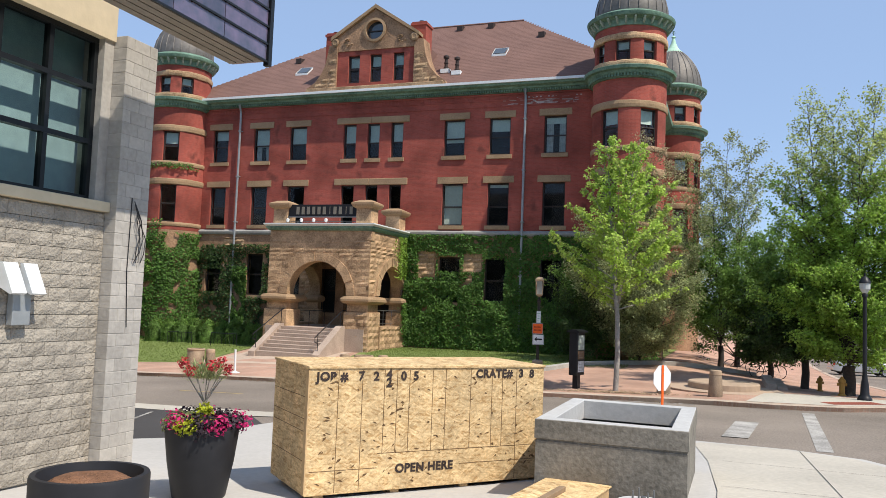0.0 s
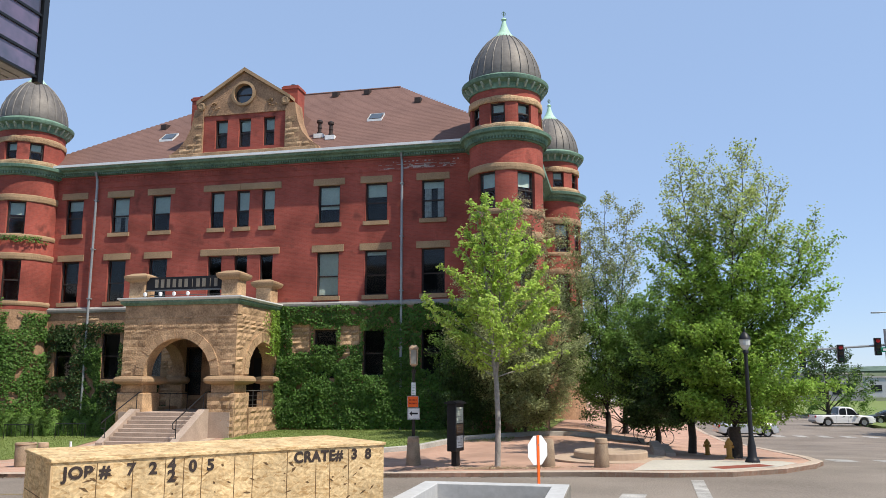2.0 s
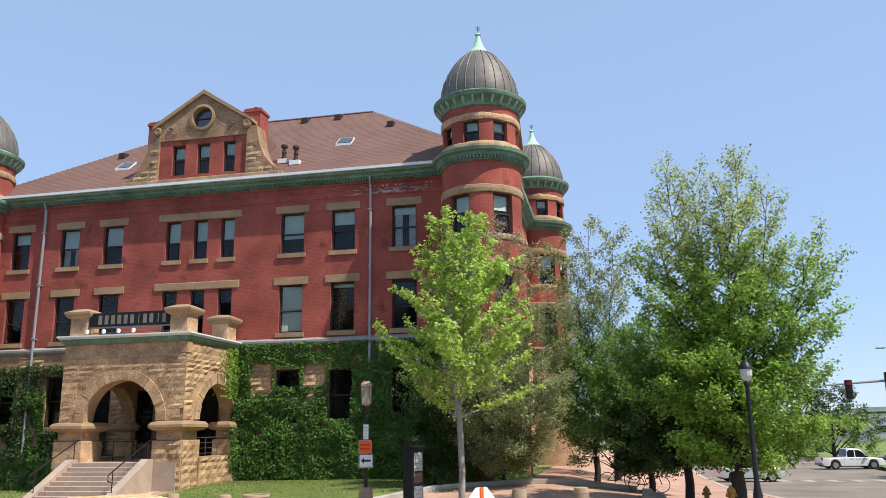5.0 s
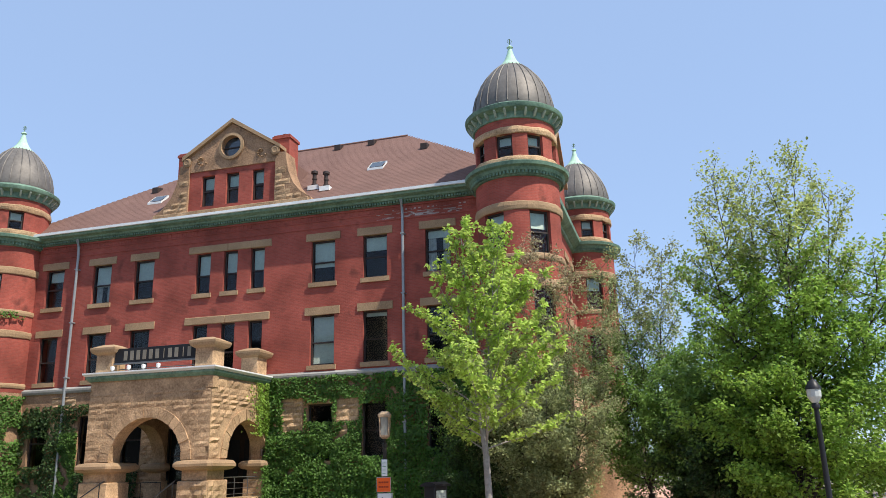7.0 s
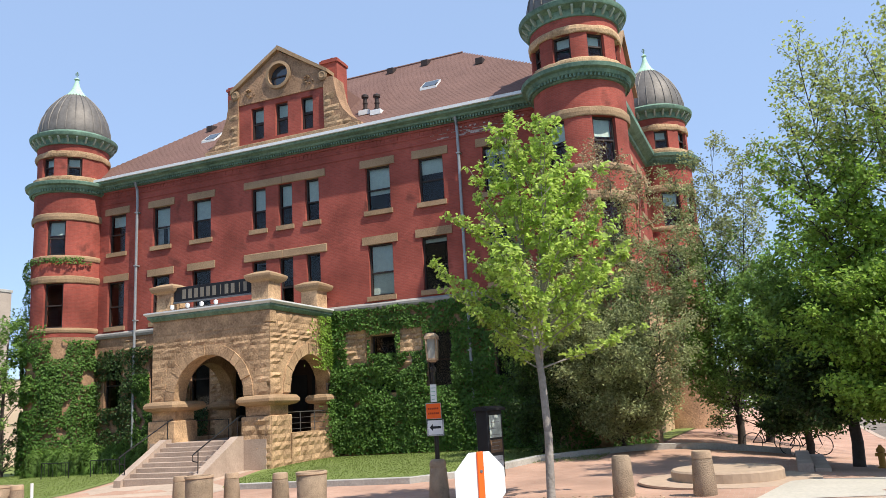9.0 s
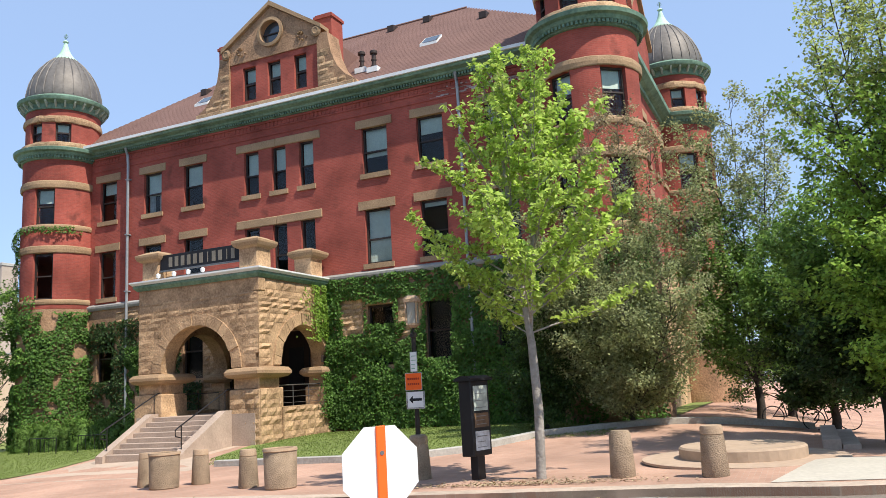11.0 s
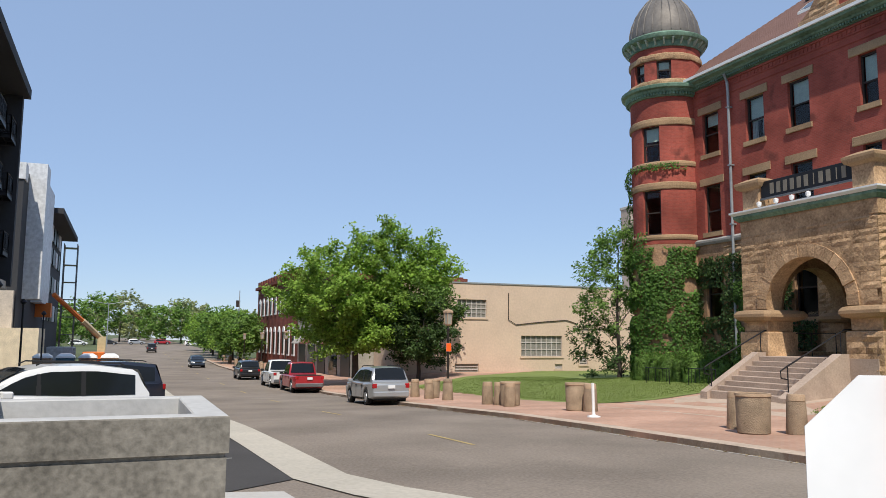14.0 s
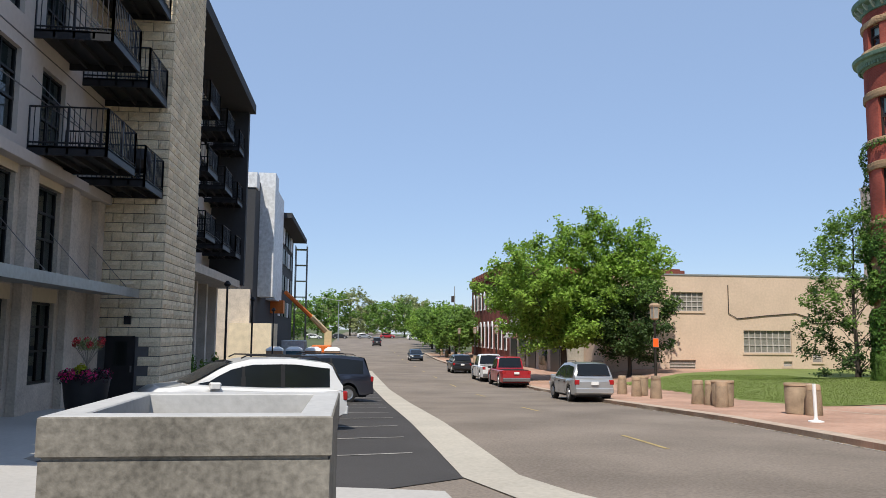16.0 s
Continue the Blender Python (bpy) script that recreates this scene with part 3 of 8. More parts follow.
roof = place("roof", mesh_of("roof", rv, [(0, 1, 5, 4), (1, 2, 5), (2, 3, 4, 5), (3, 0, 4), (7, 6, 10, 11), (8, 7, 11), (9, 8, 11, 10), (6, 9, 10), (0, 6, 7, 1), (1, 7, 8, 2), (2, 8, 9, 3), (3, 9, 6, 0)], ROOF), hall, "brown shingled hip roof")
Shape().tube([(RX0, RY, RZ + 0.02), (RX1, RY, RZ + 0.02)], 0.08, 6).part("ridge_cap", ROOF, roof)
slope = (RZ - 13.62) / (RY + 0.5)
# shingle courses stand a little proud
s = Shape()
for k in range(1, 44):
    y = -0.5 + (RY + 0.5) * k / 44
    z = 13.62 + slope * (y + 0.5)
    f = k / 44
    x0, x1 = -20.0 + (RX0 + 20.0) * f, 12.9 + (RX1 - 12.9) * f
    s.add([(x0, y, z + 0.009), (x1, y, z + 0.009), (x1, y + 0.16, z + 0.16 * slope + 0.004), (x0, y + 0.16, z + 0.16 * slope + 0.004), (x0, y, z - 0.01), (x1, y, z - 0.01)], [(0, 1, 2, 3), (4, 5, 1, 0)])
tagged(s.part("shingle_layer", ROOF, roof), kind="stuff")


def on_roof(x, y, up=0.0):
    return (x, y, 13.62 + slope * (y + 0.5) + up)


for x, y in ((2.45, 2.7), (-11.6, 2.0)):
    c = [on_roof(x + a, y + b, u) for u in (0.02, 0.16) for a, b in ((0, 0), (0.95, 0), (0.95, 0.75), (0, 0.75))]
    sk = place("skylight", mesh_of("skylight", c, [(0, 1, 5, 4), (1, 2, 6, 5), (2, 3, 7, 6), (3, 0, 4, 7)], WHITE_METAL), roof, "small white framed skylight")
    g = [on_roof(x + a, y + b, 0.165) for a, b in ((0.07, 0.06), (0.88, 0.06), (0.88, 0.69), (0.07, 0.69))]
    place("pane", mesh_of("pane", g, [(0, 1, 2, 3)], material("skylight_glass", (0.06, 0.07, 0.08), 0.08, bump=0, vary=0.1, spec=0.8)), sk)
for x, y in ((-0.1, 1.2), (0.75, 0.9)):
    p = on_roof(x, y)
    v = Shape().lathe([(0.16, 0), (0.17, 0.25), (0.11, 0.28), (0.11, 0.5), (0.14, 0.52), (0.14, 0.58), (0.11, 0.6), (0.11, 0.85), (0.19, 0.87), (0.19, 1.0), (0.02, 1.1)], p, 12).part("vent_pipe", FRAME, roof, "rusty capped vent pipe", True)
    Shape().box((p[0] - 0.3, p[1] - 0.25, p[2] - 0.15), (p[0] + 0.3, p[1] + 0.3, p[2] + 0.12)).part("flashing", WHITE_METAL, v)
for x, y in ((-12.4, 3.9), (5.2, 5.0), (1.1, 6.9), (-1.2, 6.9)):
    p = on_roof(x, y)
    Shape().prism([(p[1] - 0.25, p[2] - 0.15), (p[1] - 0.25, p[2] + 0.22), (p[1] + 0.3, p[2] + 0.32), (p[1] + 0.3, p[2])], "x", x - 0.2, x + 0.2).part("roof_vent", FRAME, roof, "dark box roof vent")
Shape().box((-19.8, 9.5, 14.5), (-15.0, 12.5, 17.0)).part("rear_block", RED, hall, "small brick block behind the roof")
Shape().lathe([(0.7, 0), (0.75, 0.6), (0.5, 0.85), (0.1, 0.95)], (-16.4, 8.6, 16.0), 16).part("roof_fan", WHITE_METAL, hall, "round white metal roof fan")

# stone gable
gab = Shape()
curve_l = [(-9.3, 13.66), (-9.2, 13.95), (-8.6, 14.35), (-8.15, 14.9), (-7.85, 15.6), (-7.7, 16.4), (-7.65, 16.75)]
curve_r = [(-8.9 - x + 0.2, z) for x, z in reversed(curve_l)]
outer = curve_l + [(-7.35, 16.8), (-7.35, 17.15), (-4.42, 19.0), (-1.5, 17.15), (-1.5, 16.8)] + curve_r
wins = [(-6.27, -5.45), (-4.72, -3.92), (-3.1, -2.37)]
gable_mid = wall_cells([-7.05, -1.65], [13.66, 16.3], [(a, b, 14.2, 16.0) for a, b in wins], flat(-0.38), 0.2, 0.4).part("gable_wall", RED, hall, "dark red brick gable with three windows")
for a, b in wins:
    window(a, b, 14.2, 16.0, flat(-0.38), hall, 0.4, sill=False, mid=0.5)
w_l = [p for p in curve_l] + [(-7.05, 16.75), (-7.05, 13.66)]
w_r = [(-1.65, 13.66), (-1.65, 16.75)] + curve_r
for o in (w_l, w_r):
    Shape().prism(o, "y", -0.5, 0.6).part("gable_shoulder", AGED_SHADED, hall, "curved rock-faced sandstone shoulder")
# the carved head with its round window
ring_c, ring_r = (-4.42, 17.55), 0.62
head = [(-7.3, 16.3), (-7.3, 17.12), (-4.42, 18.95), (-1.54, 17.12), (-1.54, 16.3)]
n = 40
hole = [(ring_c[0] + ring_r * math.cos(2 * math.pi * k / n), ring_c[1] + ring_r * math.sin(2 * math.pi * k / n)) for k in range(n)]


def cast(c, s):
    """Where a ray from the round window's centre meets the outline of the head."""
    best = 99.0
    for (a, b), (e, f) in zip(head, head[1:] + head[:1]):
        det = c * (b - f) - s * (a - e)
        if abs(det) > 1e-9:
            t = ((a - ring_c[0]) * (b - f) - (b - ring_c[1]) * (a - e)) / det
            u = (c * (b - ring_c[1]) - s * (a - ring_c[0])) / det
            if t > 0 and -1e-6 <= u <= 1 + 1e-6:
                best = min(best, t)
    return (ring_c[0] + best * c, ring_c[1] + best * s)


angs = sorted({2 * math.pi * k / n for k in range(n)} | {math.atan2(z - ring_c[1], x - ring_c[0]) % (2 * math.pi) for x, z in head})
rings = []
for a in angs:
    c, s_ = math.cos(a), math.sin(a)
    i, o = (ring_c[0] + ring_r * c, ring_c[1] + ring_r * s_), cast(c, s_)
    rings.append([(i[0], -0.45, i[1]), (o[0], -0.45, o[1]), (o[0], 0.6, o[1]), (i[0], 0.0, i[1])])
g = Shape()
g.rings(rings + [rings[0]], False)
g.part("gable_head", AGED_SHADED, hall, "carved sandstone gable head")
rw = Shape().lathe([(ring_r + 0.16, 0), (ring_r + 0.16, 0.1), (ring_r, 0.12), (ring_r, 0.0)], (0, 0, 0), 36, False)
rw.v = [(ring_c[0] + x, -0.46 - z, ring_c[1] + y) for x, y, z in rw.v]
rwin = rw.part("round_window", SAND_TRIM, hall, "round window with a stone ring")
pane = Shape().lathe([(ring_r, 0), (ring_r, 0.02)], (0, 0, 0), 36)
pane.v = [(ring_c[0] + x, -0.2 + z, ring_c[1] + y) for x, y, z in pane.v]
pane.part("pane", material("round_glass", (0.04, 0.055, 0.07), 0.06, bump=0, vary=0.2, spec=0.9), rwin)
Shape().box((ring_c[0] - ring_r, -0.26, ring_c[1] - 0.03), (ring_c[0] + ring_r, -0.22, ring_c[1] + 0.03)).part("glazing_bar", FRAME, rwin)
for (a, b), (c, d) in (((-7.5, 17.0), (-4.42, 18.98)), ((-4.42, 18.98), (-1.34, 17.0))):
    Shape().prism([(a, b), (a, b + 0.26), (c, d + 0.2), (c, d)], "y", -0.62, 0.7).part("coping", SAND_TRIM, hall, "stone gable coping")
Shape().prism([(-7.4, 13.62), (-7.1, 13.62), (-4.42, 13.62), (-1.6, 13.62), (-1.6, 17.0), (-4.42, 18.8), (-7.3, 17.0)], "y", 0.6, 6.4).part("gable_roof", ROOF, hall)
for x in (-6.3, -2.55):
    q = Shape()
    for k in range(9):
        a = k * 0.7
        q.lathe([(0.02, 0), (0.07, 0.03), (0.02, 0.07)], (x + 0.045 * k * math.cos(a), -0.5, 16.95 + 0.045 * k * math.sin(a)), 8)
    q.part("carved_scroll", SAND_TRIM, hall, "carved leaf scroll")
for x in (-7.2, -1.65):
    q = Shape().lathe([(0.26, 0), (0.28, 0.06), (0.16, 0.12), (0.1, 0.1)], (0, 0, 0), 16)
    q.v = [(x + a, -0.5 - c, 16.9 + b) for a, b, c in q.v]
    q.part("rosette", SAND_TRIM, hall, "round carved rosette")
Shape().box((-9.2, -0.6, 13.6), (0.4, -0.3, 13.95), 0.03).part("gable_sill", SAND, hall, "rock-faced sandstone sill course")
for x0, x1, top in ((-8.25, -7.35, 17.85), (-2.15, -1.15, 18.1)):
    ch = Shape().box((x0, 0.15, 14.5), (x1, 1.2, top), 0.02).part("chimney", RED, hall, "small red brick chimney")
    Shape().box((x0 - 0.06, 0.09, top - 0.25), (x1 + 0.06, 1.26, top - 0.1)).part("cap_course", RED, ch)
    Shape().lathe([(0.05, 0), (0.05, 0.12), (0.16, 0.14), (0.16, 0.17)], ((x0 + x1) / 2, 0.6, top), 10).part("chimney_cowl", BLACK, ch)
# side gable over the long flank
Shape().prism([(4.0, 13.6), (4.0, 16.2), (6.6, 18.6), (9.2, 16.2), (9.2, 13.6)], "x", 11.2, 12.75).part("side_gable", RED, hall, "brick gable of the side wing")
Shape().prism([(3.8, 16.1), (6.6, 18.75), (9.4, 16.1), (9.4, 16.35), (6.6, 19.0), (3.8, 16.35)], "x", 10.9, 12.95).part("coping", SAND_TRIM, hall)


def tower(cx, cy, shaft_az, drum_az, r=2.03, low=-4.0):
    """A round corner tower with windows, two cornices and a ribbed dome. Azimuths in degrees, from the street towards the right."""
    def on(rad):
        return lambda u, v, d: (cx + (rad - d) * math.sin(u), cy - (rad - d) * math.cos(u), v)

    full = [math.radians(a) for a in range(-180, 181, 6)]
    hw = 0.55 / r
    so = [(math.radians(a) - hw, math.radians(a) + hw, z0, z1) for a in shaft_az for z0, z1 in ((9.15, 11.2), (SILL_L, HEAD_L - 0.05), (0.4, 2.9))]
    do = [(math.radians(a) - 0.42 / r, math.radians(a) + 0.42 / r, 13.85, 15.0) for a in drum_az]
    wall_cells(full, [BELT + 0.02, 12.95], [o for o in so if o[2] > 4], on(r), 0.2, 0.4).part("tower_shaft", RED, hall, "round red brick corner tower")
    wall_cells(full, [low, BELT], [o for o in so if o[2] < 4], on(r + 0.06), 0.2, 0.4).part("tower_base", AGED_SHADED, hall, "round sandstone tower base")
    wall_cells(full, [13.5, 16.2], do, on(r - 0.05), 0.2, 0.4).part("tower_drum", RED, hall, "round brick drum under the dome")
    for k, o in enumerate(so):
        window(*o, on(r if o[2] > 4 else r + 0.06), hall, 0.4 if o[2] > 9 else 0.0, sill=False, arc=r)
    for o in do:
        window(*o, on(r - 0.05), hall, 0.5, sill=False, arc=r)
    for rr, z, h, rough in ((r + 0.07, 11.2, 0.42, 0.03), (r + 0.06, 8.85, 0.3, 0.02), (r + 0.07, 7.57, 0.4, 0.03), (r + 0.05, 4.75, 0.28, 0.01), (r + 0.08, 13.5, 0.35, 0.06), (r + 0.03, 15.0, 0.36, 0.06)):
        s = Shape().lathe([(rr - 0.3, 0), (rr - 0.02, 0), (rr, 0.04), (rr + 0.02, h * 0.5), (rr, h - 0.04), (rr - 0.04, h), (rr - 0.3, h)], (cx, cy, z), 48, False)
        roughen(s, rough, 2.2).part("stone_ring", SAND_TRIM if rough < 0.05 else SAND, hall, "sandstone band round the tower")
    lc = Shape().lathe([(r - 0.1, 12.8), (r + 0.1, 12.85), (r + 0.14, 13.0), (r + 0.26, 13.06), (r + 0.32, 13.2), (r + 0.48, 13.26), (r + 0.52, 13.42), (r + 0.45, 13.46), (r - 0.1, 13.6)], (cx, cy, 0), 64).part("lower_cornice", COPPER, hall, "green moulded cornice of the tower", True)
    s = Shape()
    for k in range(80):
        a = 2 * math.pi * k / 80
        x, y = cx + (r + 0.2) * math.cos(a), cy + (r + 0.2) * math.sin(a)
        s.box((x - 0.045, y - 0.045, 12.9), (x + 0.045, y + 0.045, 13.05))
    tagged(s.part("dentil_course", COPPER, lc), kind="stuff")
    uc = Shape().lathe([(r - 0.1, 15.75), (r + 0.02, 15.78), (r + 0.05, 16.1), (r + 0.36, 16.22), (r + 0.4, 16.3), (r + 0.42, 16.42), (r + 0.3, 16.5), (r - 0.1, 16.7)], (cx, cy, 0), 64).part("upper_cornice", COPPER, hall, "green bracketed dome cornice", True)
    for k in range(28):
        a = 2 * math.pi * k / 28
        s = Shape()
        t0, t1 = Vector((math.cos(a), math.sin(a), 0)), Vector((-math.sin(a), math.cos(a), 0))
        pr = [(r - 0.02, 15.84), (r + 0.12, 15.9), (r + 0.3, 16.12), (r + 0.3, 16.24), (r - 0.02, 16.24)]
        s.rings([[Vector((cx, cy, z)) + t0 * q + t1 * w for q, z in pr] for w in (-0.05, 0.05)])
        s.part("bracket", PALE_TRIM, uc)
    prof = [(r - 0.02, 16.6), (r, 16.75), (r - 0.03, 17.15), (r - 0.16, 17.7), (r - 0.38, 18.2), (r - 0.66, 18.65), (r - 0.98, 19.05), (r - 1.3, 19.35), (0.62, 19.45)]
    dome = Shape().lathe(prof, (cx, cy, 0), 64, False).part("dome", LEAD, hall, "dark grey ribbed metal dome", True)
    for k in range(24):
        a = 2 * math.pi * k / 24 + 0.06
        Shape().tube([(cx + (q + 0.012) * math.cos(a), cy + (q + 0.012) * math.sin(a), z) for q, z in prof[1:]], 0.028, 4).part("rib", LEAD, dome)
    Shape().lathe([(0.72, 19.3), (0.7, 19.42), (0.5, 19.6), (0.33, 19.85), (0.2, 20.15), (0.12, 20.45), (0.1, 20.55), (0.17, 20.62), (0.1, 20.7), (0.03, 20.75)], (cx, cy, 0), 20).part("dome_cap", PALE_COPPER, hall, "pale verdigris copper cap", True)
    f = Shape().tube([(cx, cy, 20.7), (cx, cy, 21.1)], 0.022, 5)
    for k in range(4):
        a = k * math.pi / 2 + 0.4
        f.tube([(cx + 0.12 * math.sin(q) * math.cos(a), cy + 0.12 * math.sin(q) * math.sin(a), 20.85 + 0.09 * q) for q in (0, 0.8, 1.6, 2.4, 3.1)], 0.014, 4)
    f.part("finial", COPPER, hall, "wrought finial")


PALE_TRIM = material("pale_green_trim", (0.34, 0.41, 0.34), 0.7, vary=0.2, bump=0.05)
tower(11.65, -0.6, (-25, 40, 100), (-50, -5, 40, 85))
tower(-19.3, -0.3, (25, -40), (50, 5, -40))
tower(13.0, 14.3, (-40, 25, 70), (-25, 20, 65))

# ---- entrance porch ----
porch = thing("entrance_porch", "rock-faced brown sandstone porch with round arches", "porch", (-5.1, -2.6, -2.5))
PX0, PX1, PY, PZ = -8.35, -1.85, -5.2, 4.2


def arch_wall(a0, a1, c, rad, spring, foot, top, axis, d0, d1, name):
    o = [(a0, foot), (c - rad, foot), (c - rad, spring)]
    o += [(c - rad * math.cos(math.pi * k / 28), spring + rad * math.sin(math.pi * k / 28)) for k in range(1, 28)]
    o += [(c + rad, spring), (c + rad, foot), (a1, foot), (a1, top), (a0, top)]
    return Shape().prism(o, axis, d0, d1).part(name, SAND, porch, "sandstone wall with a round arch")


arch_wall(PX0, PX1, -5.12, 1.92, 0.5, 0.46, PZ, "y", PY, PY + 0.75, "front_wall")
arch_wall(PY + 0.75, -0.07, -1.98, 1.78, 0.55, 0.46, PZ, "x", PX1 - 0.75, PX1, "side_wall")
arch_wall(PY + 0.75, -0.07, -1.98, 1.78, 0.55, 0.46, PZ, "x", PX0, PX0 + 0.75, "side_wall")
# shade under the porch roof is given by the ceiling's near-black colour
Shape().box((PX0 + 0.75, PY + 0.75, 3.9), (PX1 - 0.75, -0.07, 4.1)).part("ceiling_slab", ROOM_SHADE, porch)
Shape().box((PX0 + 0.05, PY + 0.05, PZ - 0.02), (PX1 - 0.05, -0.07, PZ + 0.2)).part("deck", CONCRETE, porch)
for c, lab in (((PX0, PX0 + 1.3, PY, PY + 1.35), ""), ((PX1 - 1.3, PX1, PY, PY + 1.35), ""), ((PX1 - 0.8, PX1, -0.5, -0.07), ""), ((PX0, PX0 + 0.8, -0.5, -0.07), "")):
    x0, x1, y0, y1 = c
    roughen(Shape().box((x0, y0, -0.4), (x1, y1, 0.16), 0.03), 0.02).part("pillar", SAND, porch, "squat sandstone pillar")
    roughen(Shape().box((x0 - 0.12, y0 - 0.12, -2.9), (x1 + 0.12, y1 + (0.1 if y1 < -1 else 0), -0.4), 0.03), 0.03).part("pillar_base", SAND, porch)
    s = Shape()
    e = 0.36
    y1e = y1 + (e * 0.6 if y1 < -1 else 0)
    rr = []
    for k, (o, z) in enumerate(((0.02, 0.02), (e * 0.7, 0.08), (e, 0.2), (e, 0.32), (e * 0.75, 0.44), (0.05, 0.48))):
        cut = 0.18
        bx = [(x0 - o + cut, y0 - o), (x1 + o - cut, y0 - o), (x1 + o, y0 - o + cut), (x1 + o, y1e + (o if y1 < -1 else 0) - cut), (x1 + o - cut, y1e + (o if y1 < -1 else 0)), (x0 - o + cut, y1e + (o if y1 < -1 else 0)), (x0 - o, y1e + (o if y1 < -1 else 0) - cut), (x0 - o, y0 - o + cut)]
        rr.append([(x, y, z) for x, y in bx])
    s.rings(rr)
    roughen(s, 0.025, 2.5).part("impost", SAND_TRIM, porch, "heavy rounded impost stone")
# floor and low side walls
Shape().box((PX0 + 0.1, PY - 0.2, -2.9), (PX1 - 0.1, -0.07, -1.36)).part("porch_floor", STEP, porch, "concrete porch floor")
for x0, x1 in ((PX1 - 0.6, PX1 + 0.2), (PX0 - 0.2, PX0 + 0.6)):
    Shape().box((x0, PY + 1.3, -2.9), (x1, -0.07, -1.2)).part("parapet", SAND, porch, "low sandstone parapet")
# cornice of the deck
for name, mat, o0, o1, z0, z1, lab in (("cornice_moulding", COPPER, 0.06, 0.2, 4.17, 4.42, "green metal cornice"), ("cornice_edge", WHITE_METAL, 0.22, 0.32, 4.42, 4.58, "white weathered cornice edge")):
    s = Shape()
    s.rings([[(PX0 - o, -0.07, z), (PX0 - o, PY - o, z), (PX1 + o, PY - o, z), (PX1 + o, -0.07, z)] for o, z in ((o0, z0), (o1, z0 + (z1 - z0) * 0.6), (o1, z1), (-0.3, z1 + 0.02))], False, False)
    s.part(name, mat, porch, lab)
roughen(Shape().box((PX1 - 0.32, PY - 0.03, 3.62), (PX1 + 0.075, PY + 0.42, 4.165), 0.02), 0.012).part("corner_stone", SAND, porch)
# pedestals and sign board
for x, y in ((-8.25, PY + 0.05), (-2.85, PY + 0.05), (-2.75, -1.3)):
    k = 0.95
    p = roughen(Shape().box((x, y, 4.5), (x + k, y + k, 5.5), 0.04), 0.02).part("pedestal", SAND, porch, "square sandstone pedestal")
    Shape().rings([[(x - o, y - o, z), (x + k + o, y - o, z), (x + k + o, y + k + o, z), (x - o, y + k + o, z)] for o, z in ((0.0, 5.45), (0.16, 5.55), (0.22, 5.68), (0.22, 5.78), (-0.15, 5.95))]).part("pedestal_cap", SAND_TRIM, p, "moulded stone cap")
for z in (4.75, 5.05):
    Shape().box((-7.3, PY + 0.5, z), (-2.85, PY + 0.54, z + 0.04)).part("rail", STEEL, porch, "thin metal deck rail")
LETTER = material("pale_lettering", (0.20, 0.18, 0.145), 0.7, bump=0)
sign = thing("sign_board", "black sign board with pale lettering over the porch", "sign", (-4.9, PY + 0.2, 5.0))
Shape().box((-7.25, PY + 0.12, 5.02), (-2.86, PY + 0.18, 5.7), 0.01).part("board", BLACK, sign)
Shape().box((-7.3, PY + 0.1, 4.95), (-2.85, PY + 0.2, 5.02)).part("bottom_rail", STEEL, sign)
for k in range(11):
    x, narrow = -6.75 + 0.345 * k, k in (6, 9)
    Shape().box((x + 0.1 * narrow, PY + 0.105, 5.13), (x + (0.13 if narrow else 0.19), PY + 0.12, 5.57)).part("bar", LETTER, sign, "pale lettering bar")
for x in (-7.2, -6.3, -5.5, -4.7):
    fl = thing("flood_lamp", "small white flood lamp on the porch edge", "lamp", (x, PY, 4.55), "porch flood lamps")
    Shape().lathe([(0.03, 0), (0.09, 0.05), (0.1, 0.18), (0.02, 0.22)], (x, PY - 0.05, 4.66), 10).part("lamp_head", WHITE, fl)
    Shape().tube([(x, PY + 0.02, 4.53), (x, PY + 0.02, 4.7)], 0.015, 5).part("bracket", STEEL, fl)

# steps
steps = thing("entrance_steps", "eight worn concrete steps between sloping cheek walls", "steps", (-5.1, -7, -2.8))
N, Y0, Y1, Z0, Z1 = 8, -5.4, -8.2, -1.36, -2.82
for k in range(N):
    y, z = Y0 + (Y1 - Y0) * k / N, Z0 + (Z1 - Z0) * k / N
    Shape().box((-7.0, y + (Y1 - Y0) / N, -3.2), (-3.5, y, z - 0.002 * k), 0.015).part("step", STEP, steps)
for x0, x1 in ((-7.38, -7.0), (-3.5, -3.1)):
    Shape().prism([(Y0, -3.2), (Y0, Z0 + 0.15), (Y0 - 0.35, Z0 + 0.15), (Y1 - 0.15, Z1 + 0.12), (Y1 - 0.15, -3.2)], "x", x0, x1).part("cheek_wall", STEP, steps, "sloping concrete cheek wall")
rail_h = 0.85
for x in (-7.15, -3.35):
    r = thing("handrail", "bent dark steel handrail on the steps", "handrail", (x, -7, -2.6), "handrails of the steps")
    a, b = (x, Y0 + 0.1, Z0 + 0.15 + rail_h), (x, Y1 + 0.1, Z1 + 0.3 + rail_h)
    Shape().tube([(x, Y0 + 0.9, a[2] + 0.05), a, b, (x, Y1 - 0.12, b[2] - 0.12), (x, Y1 - 0.1, b[2] - 0.35), (x, Y1 + 0.15, b[2] - 0.4)], 0.028, 6).part("rail", BLACK, r)
    for y, z0, z1 in ((Y0 - 0.1, Z0 + 0.1, a[2] - 0.04), (Y1 + 0.2, Z1 + 0.1, b[2] + 0.02)):
        Shape().tube([(x, y, z0), (x, y, z1)], 0.022, 6).part("post", BLACK, r)
